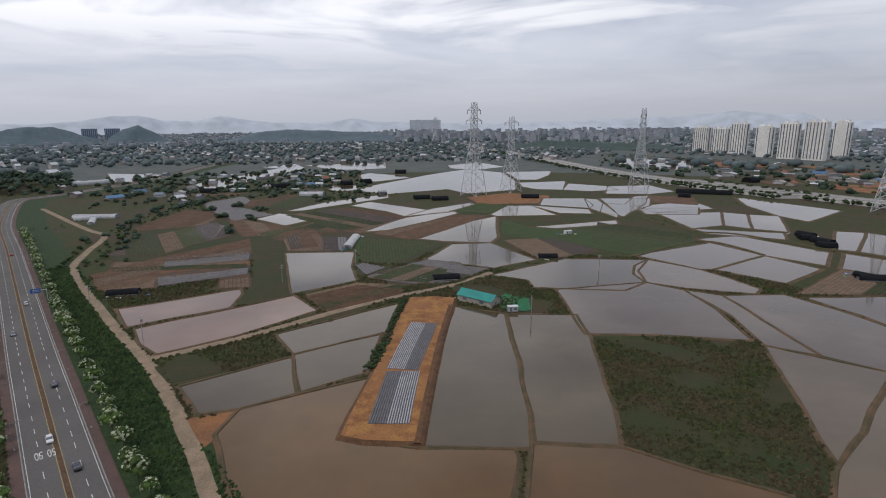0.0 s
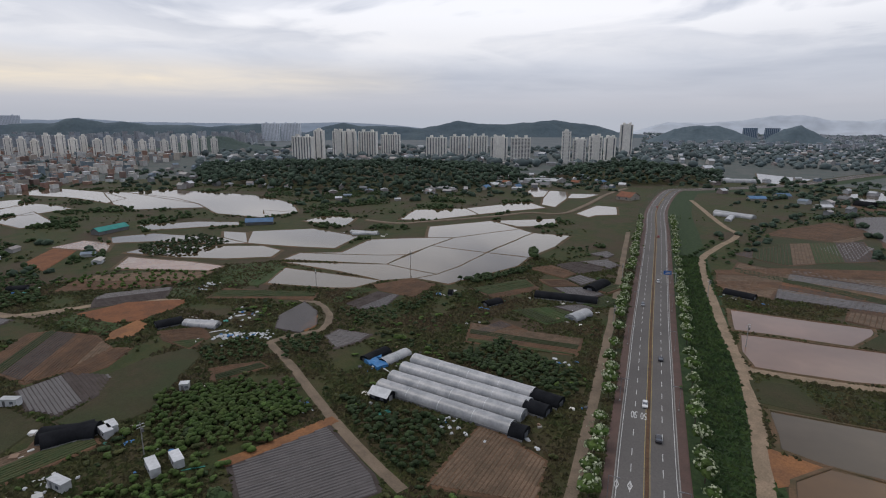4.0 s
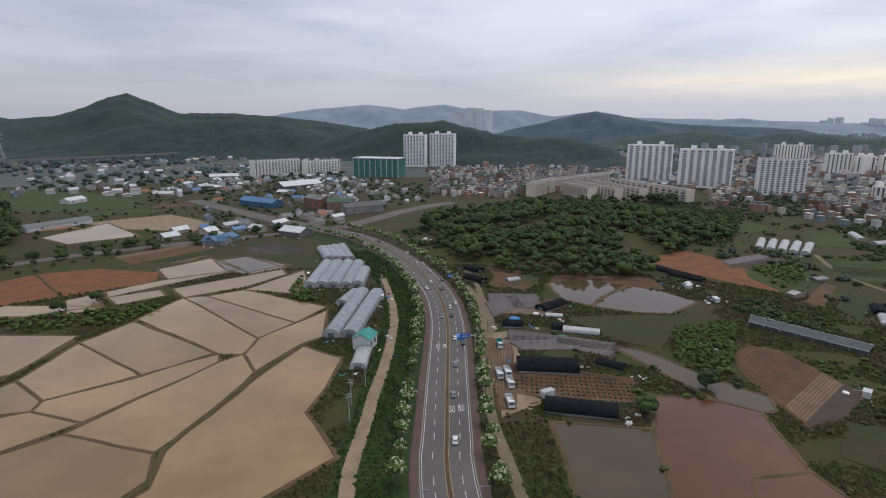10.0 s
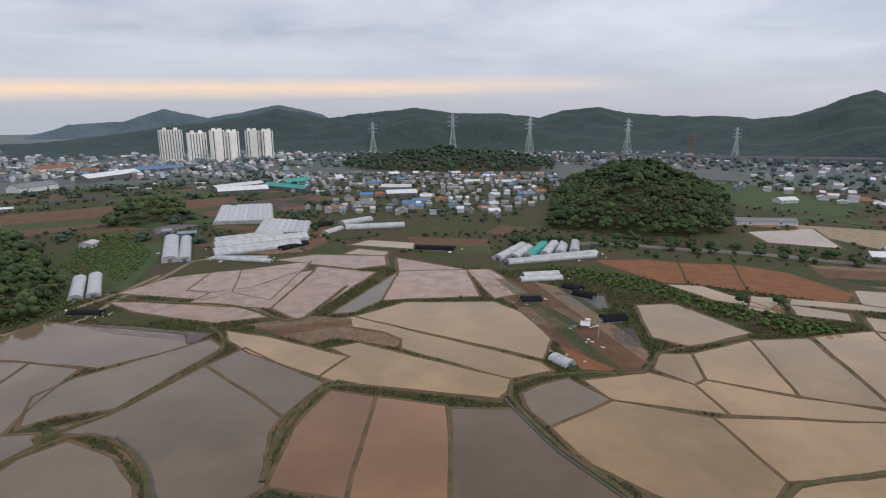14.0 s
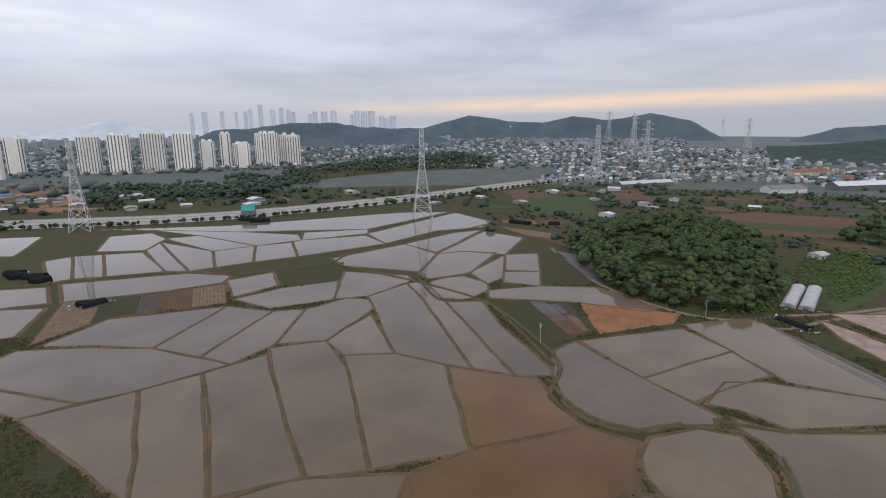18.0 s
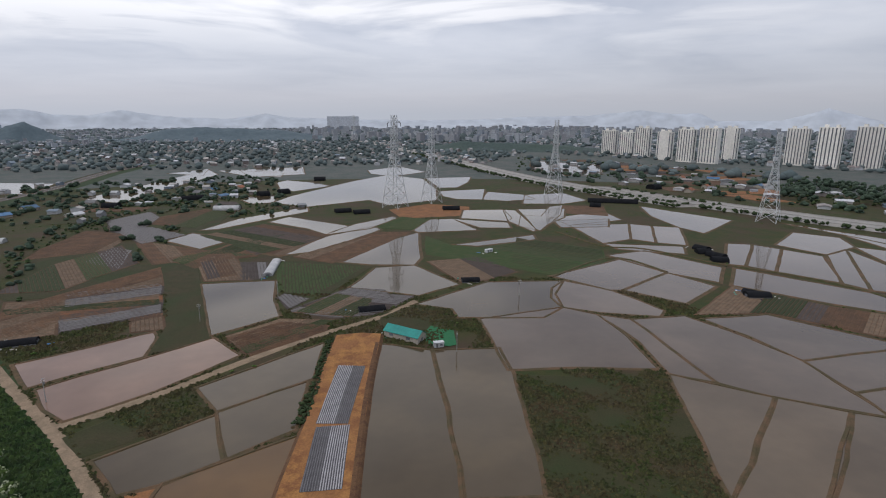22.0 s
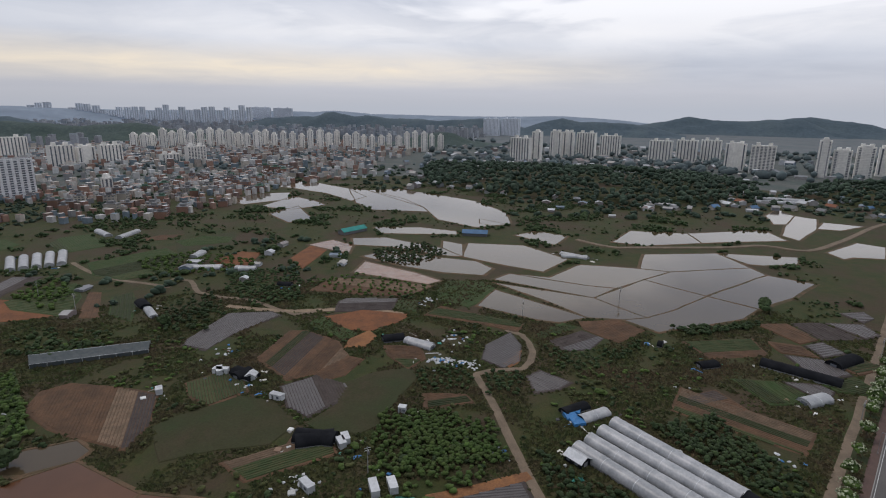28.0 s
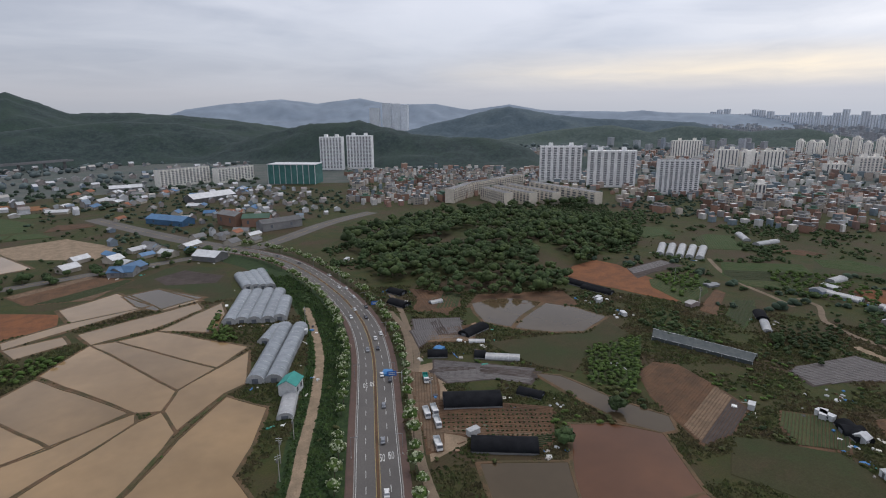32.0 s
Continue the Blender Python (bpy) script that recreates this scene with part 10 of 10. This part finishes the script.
city([-225.3, 318.6, -275.6, 414.2, -296.8, 546.2, -339.6, 728.4, -120.6, 820.3, -59.3, 689.2, -188.1, 599.1, -167.6, 481.7, -128.4, 431.9, -213.5, 344.9], 17, 1.5, 3.5, 69, "city_haze_mid", 5.0)
city([-363.3, -307, -414.8, -246.5, -508.8, -123.6, -508.1, -33.2, -413.8, -22.6, -362.8, -119.9, -322.3, -169.4], 16, 1.5, 3.5, 70, "city_haze_mid", 2.0)
city([-601.5, 153.6, -566.6, 407.1, -524.1, 557, -736, 772.1, -781.5, 462.5, -742.6, 188.8], 20, 2, 4, 71, "city_haze_mid", 2.2)
city([319.3, 1042, 522.1, 654.6, 721.3, 369.1, 701.5, 176.7, 778.2, -73.8, 1117.2, -98.5, 836.8, 237.5, 782.1, 973, 447.2, 1435.5], 30, 2, 5, 72, "city_haze_mid", 2.0)

# crates, sacks, boards and sheets lying about the sheds and tunnels
city_mat("clutter_mix", [(0.7, 0.7, 0.7), (0.06, 0.06, 0.07), (0.5, 0.5, 0.48), (0.05, 0.17, 0.38), (0.22, 0.14, 0.09), (0.75, 0.75, 0.73), (0.3, 0.28, 0.25), (0.05, 0.25, 0.2), (0.6, 0.58, 0.52)], 0.0)
crng = random.Random(505)
vs, fs, n = [], [], 0
shapes = [(0.9, 0.6, 0.5), (2.2, 1.1, 0.25), (0.5, 0.5, 0.9), (3.4, 0.25, 0.2), (1.4, 1.3, 0.7), (1.8, 0.5, 0.4)]
for inv, a, b, c, d in SOLID:
    m = inv.inverted()
    if m.translation.xy.length > 520:
        continue
    for _ in range(crng.randint(2, 6)):
        side = crng.choice((-1, 1))
        if crng.random() < 0.4:
            x, y = crng.uniform(a, b), (d if side > 0 else c) + side * crng.uniform(0, 3.0)
        else:
            x, y = (b if side > 0 else a) + side * crng.uniform(0, 5.0), crng.uniform(c, d)
        p = m @ Vector((x, y, 0))
        if any(inside((p.x, p.y), g) for g in BARE[:len(DONE)]) or not open_ground(p.x, p.y) or any(math.dist(q, (p.x, p.y)) < 11 for q in MAIN):
            continue
        w, e, h = crng.choice(shapes)
        k, t = crng.uniform(0.5, 1.1), crng.uniform(0, 6.28)
        co, si = math.cos(t), math.sin(t)
        base = [(-w, -e, 0), (w, -e, 0), (w, e, 0), (-w, e, 0), (-w * 0.9, -e * 0.85, h), (w * 0.85, -e * 0.9, h * 0.9), (w * 0.9, e * 0.8, h), (-w * 0.8, e * 0.9, h * 1.1)]
        vs += [(p.x + (q[0] * co - q[1] * si) * k, p.y + (q[0] * si + q[1] * co) * k, 0.04 + q[2] * k) for q in base]
        fs += [tuple(n + i for i in f) for f in ((0, 1, 5, 4), (1, 2, 6, 5), (2, 3, 7, 6), (3, 0, 4, 7), (4, 5, 6, 7))]
        n += 8
tagged(part("farm_scrap", soup("farm_scrap", np.array(vs), np.array(fs), "clutter_mix")), "crates, sacks, boards and sheets lying about the sheds", "farm clutter", kind="stuff")

# ---- traffic, signs and street lamps ----
for nm, c in (("car_white", (0.7, 0.7, 0.7)), ("car_grey", (0.22, 0.23, 0.25)), ("car_black", (0.03, 0.03, 0.035)), ("car_red", (0.4, 0.05, 0.04))):
    mat(nm, c, tuple(k * 0.92 for k in c), rough=0.25, size=3.0, fine=1.0, bump=0.0, spec=0.6)
mat("rubber", (0.02, 0.02, 0.02), rough=0.9, size=1.0, fine=0.2)
mat("lamp_lens", (0.6, 0.6, 0.55), rough=0.2, size=1.0, fine=0.2, bump=0.0)
mat("sign_blue", (0.03, 0.13, 0.42), (0.03, 0.11, 0.36), rough=0.5, size=2.0, fine=0.5, bump=0.0)


def wheel_mesh(r, w):
    v = [(math.cos(k * 0.5236) * r, s * w, math.sin(k * 0.5236) * r) for s in (-0.5, 0.5) for k in range(12)]
    return mesh("wheel", v, [(k, (k + 1) % 12, 12 + (k + 1) % 12, 12 + k) for k in range(12)] + [tuple(range(12)), tuple(range(23, 11, -1))], "rubber")


def car(paint, label):
    e = tagged(new("car"), label, "car", "cars on the road")
    prof = [(-2.2, 0.3), (-2.25, 0.75), (-2.0, 0.95), (1.1, 0.95), (2.1, 0.78), (2.25, 0.55), (2.2, 0.3)]
    n = len(prof)
    v = [(x, s * (0.9 if 0.4 < z < 0.9 else 0.84), z) for s in (-1, 1) for x, z in prof]
    part("body", mesh("body", v, [tuple(range(n)), tuple(range(2 * n - 1, n - 1, -1))] + [(i, (i + 1) % n, n + (i + 1) % n, n + i) for i in range(n)], paint), e)
    cab = [(-1.75, 0.95, 0.8), (-1.2, 1.42, 0.66), (0.3, 1.45, 0.66), (1.05, 0.95, 0.8)]
    v = [(x, s * w, z) for s in (-1, 1) for x, z, w in cab]
    part("glasshouse", mesh("glasshouse", v, [(0, 1, 2, 3), (7, 6, 5, 4), (0, 1, 5, 4), (2, 3, 7, 6), (3, 0, 4, 7)], "window_dark"), e)
    part("roof", mesh("roof", *box(-1.25, -0.66, 1.42, 0.35, 0.66, 1.48), paint), e)
    wm2 = wheel_mesh(0.32, 0.22)
    for x in (-1.35, 1.35):
        for s in (-1, 1):
            part("wheel", wm2, e, at=pose(x, s * 0.82, 0.32))
    for s in (-1, 1):
        part("headlight", mesh("headlight", *box(2.1, s * 0.6 - 0.18, 0.58, 2.26, s * 0.6 + 0.18, 0.72), "lamp_lens"), e)
    return e


def truck(bed):
    e = tagged(new("truck"), "parked white tipper truck with grey bed" if bed == "steel" else "parked truck with a teal cargo bed", "truck", "parked trucks")
    cab = part("cab", mesh("cab", [(2.2, -1.15, 0.6), (3.9, -1.15, 0.6), (3.9, 1.15, 0.6), (2.2, 1.15, 0.6), (2.2, -1.1, 2.8), (3.5, -1.1, 2.8), (3.5, 1.1, 2.8), (2.2, 1.1, 2.8)], [(0, 1, 5, 4), (1, 2, 6, 5), (2, 3, 7, 6), (3, 0, 4, 7), (4, 5, 6, 7)], "car_white"), e)
    part("windscreen", mesh("windscreen", [(3.84, -1.0, 1.6), (3.84, 1.0, 1.6), (3.6, 1.0, 2.6), (3.6, -1.0, 2.6)], [(0, 1, 2, 3)], "window_dark"), cab)
    part("chassis", mesh("chassis", *box(-4, -0.9, 0.6, 3.0, 0.9, 0.95), "rubber"), e)
    part("bed", mesh("bed", *merge(box(-4, -1.2, 0.95, 2.0, 1.2, 1.1), box(-4, -1.2, 1.1, 2.0, -1.1, 2.2), box(-4, 1.1, 1.1, 2.0, 1.2, 2.2), box(-4, -1.1, 1.1, -3.9, 1.1, 2.2), box(1.9, -1.1, 1.1, 2.0, 1.1, 2.4)), bed), e)
    wm2 = wheel_mesh(0.5, 0.35)
    for x in (-3.0, -1.8, 2.9):
        for s in (-1, 1):
            part("wheel", wm2, e, at=pose(x, s * 0.95, 0.5))
    return e


def heading(x, y):
    i = min(range(len(MAIN)), key=lambda k: math.dist(MAIN[k], (x, y)))
    a, b = MAIN[max(0, i - 1)], MAIN[min(len(MAIN) - 1, i + 1)]
    n = ((b[1] - a[1]), -(b[0] - a[0]))
    right = (x - MAIN[i][0]) * n[0] + (y - MAIN[i][1]) * n[1] > 0
    t = math.degrees(math.atan2(b[1] - a[1], b[0] - a[0]))
    return t if right else t + 180


fleet = {"car_white": car("car_white", "small white car driving on the road"), "car_grey": car("car_grey", "grey saloon car driving on the road"), "car_black": car("car_black", "dark saloon car driving on the road"), "car_red": car("car_red", "red car driving on the road")}
placed2 = set()
for x, y, c in [(-114.4, 143.2, "car_white"), (-98.1, 130.3, "car_black"), (-136.6, 177.6, "car_black"), (-187.1, 225.1, "car_grey"), (-212.1, 266.7, "car_white"), (-300.5, 372.9, "car_red"), (-411.8, 504, "car_red"),
                (-77.5, -136.1, "car_white"), (-91.4, -162.8, "car_grey"), (-104.8, -185.3, "car_grey"), (-118.3, -210.4, "car_white"), (-118.7, -203.5, "car_black"), (-126.2, -239.2, "car_grey"), (-131.7, -238.1, "car_black"), (-137.1, -250.4, "car_white"), (-142.8, -254.5, "car_white"), (-141, -287.6, "car_white"), (-148.2, -281.9, "car_black"), (-149, -298.6, "car_white"), (-160.9, -346.1, "car_white"), (-164, -340.9, "car_white"), (-168.2, -378, "car_white"), (-157, -298.2, "car_black"), (-160, -321.7, "car_white"), (-157.1, -458.8, "car_grey"), (-163, -424.8, "car_black")]:
    p = fleet[c]
    m = pose(x, y, 0.14, 0, 0, heading(x, y))
    if c not in placed2:
        placed2.add(c)
        p.matrix_basis = m
    else:
        copy_thing(p, m)
t1, t2 = truck("steel"), truck("roof_teal")
t2.matrix_basis = pose(-132.4, -194.1, 0, 0, 0, 62)
for i, (x, y) in enumerate(pairs([-115.6, -168.7, -119.4, -168.6, -115.1, -160.5, -106.6, -148.1])):
    m = pose(x, y, 0, 0, 0, 66)
    if i:
        copy_thing(t1, m)
    else:
        t1.matrix_basis = m


def street_lamp():
    e = tagged(new("street_lamp"), "slender grey street lamp with a single arm", "street lamp", "street lamps")
    part("pole", mesh("pole", *box(-0.06, -0.06, 0, 0.06, 0.06, 8.5), "lamp_grey"), e)
    arm = part("arm", mesh("arm", *box(-0.05, 0, 8.4, 0.05, 2.2, 8.52), "lamp_grey"), e)
    part("lamp_head", mesh("lamp_head", *box(-0.16, 1.8, 8.3, 0.16, 2.7, 8.48), "lamp_grey"), arm)
    part("base", mesh("base", *box(-0.22, -0.22, 0, 0.22, 0.22, 0.5), "concrete"), e)
    return e


sl = street_lamp()
first = True
for off in (-9.3, 9.3):
    line = shift(MAIN, off)
    for i in range(2, len(line) - 1, 6):
        (x0, y0), (x1, y1) = line[i], line[i + 1]
        m = pose(*line[i], 0.15, 0, 0, math.degrees(math.atan2(y1 - y0, x1 - x0)) + (0 if off > 0 else 180))
        if first:
            sl.matrix_basis, first = m, False
        else:
            copy_thing(sl, m)


def gantry(x, y, side):
    """A blue direction sign on a cantilever mast over the carriageway; its lettering as plain bars."""
    e = tagged(new("road_sign"), "blue overhead direction sign on a steel mast", "road sign", "direction signs")
    e.matrix_basis = pose(x, y, 0.1, 0, 0, heading(x, y))
    part("mast", mesh("mast", *box(-0.14, -4.6 * side - 0.14, 0, 0.14, -4.6 * side + 0.14, 6.8), "steel"), e)
    part("arm", mesh("arm", *box(-0.1, min(-4.6 * side, 1.5 * side), 6.0, 0.1, max(-4.6 * side, 1.5 * side), 6.2), "steel"), e)
    panel = part("panel", mesh("panel", *box(-0.25, -2.2, 4.9, -0.12, 2.2, 7.2), "sign_blue"), e)
    for k in (5.5, 6.3):
        part("bar", mesh("bar", *box(-0.28, -1.6, k, -0.26, 1.4, k + 0.3), "paint_white"), panel)


gantry(-117.1, -199.1, 1)
gantry(-208.9, 270.2, 1)
gantry(-157.6, -287.7, 1)


def road_text(words, x, y, turn, size):
    cu = bpy.data.curves.new("text", "FONT")
    cu.body, cu.size, cu.align_x, cu.align_y = words, 1.0, "CENTER", "CENTER"
    ob = bpy.data.objects.new("text", cu)
    me = bpy.data.meshes.new_from_object(ob)
    bpy.data.objects.remove(ob)
    me.materials.append(MATS["paint_white"])
    part("speed_marking", me, main_road, "worn white painted number 50", at=pose(x, y, 0.17, 0, 0, turn) @ Matrix.Diagonal((size * 0.62, size * 1.9, 1, 1)))


for x, y, flip in [(-112.3, 135.8, 0), (-110, 137.6, 0), (-86.1, -154, 0), (-89.5, -153.3, 0), (-107.3, -206.3, 0), (-110.5, -205.7, 0)]:
    road_text("50", x, y, heading(x, y) - 90, 3.4)
for x, y in [(-89.6, 103.9), (-87.3, 106.4)]:
    t = heading(x, y)
    d = [(0, 2.4), (0.7, 0), (0, -2.4), (-0.7, 0), (0, 1.6), (0.42, 0), (0, -1.6), (-0.42, 0)]
    part("diamond_marking", mesh("diamond_marking", [(a, b, 0) for a, b in d], [(i, (i + 1) % 4, 4 + (i + 1) % 4, 4 + i) for i in range(4)], "paint_white"), main_road, at=pose(x, y, 0.17, 0, 0, t - 90))
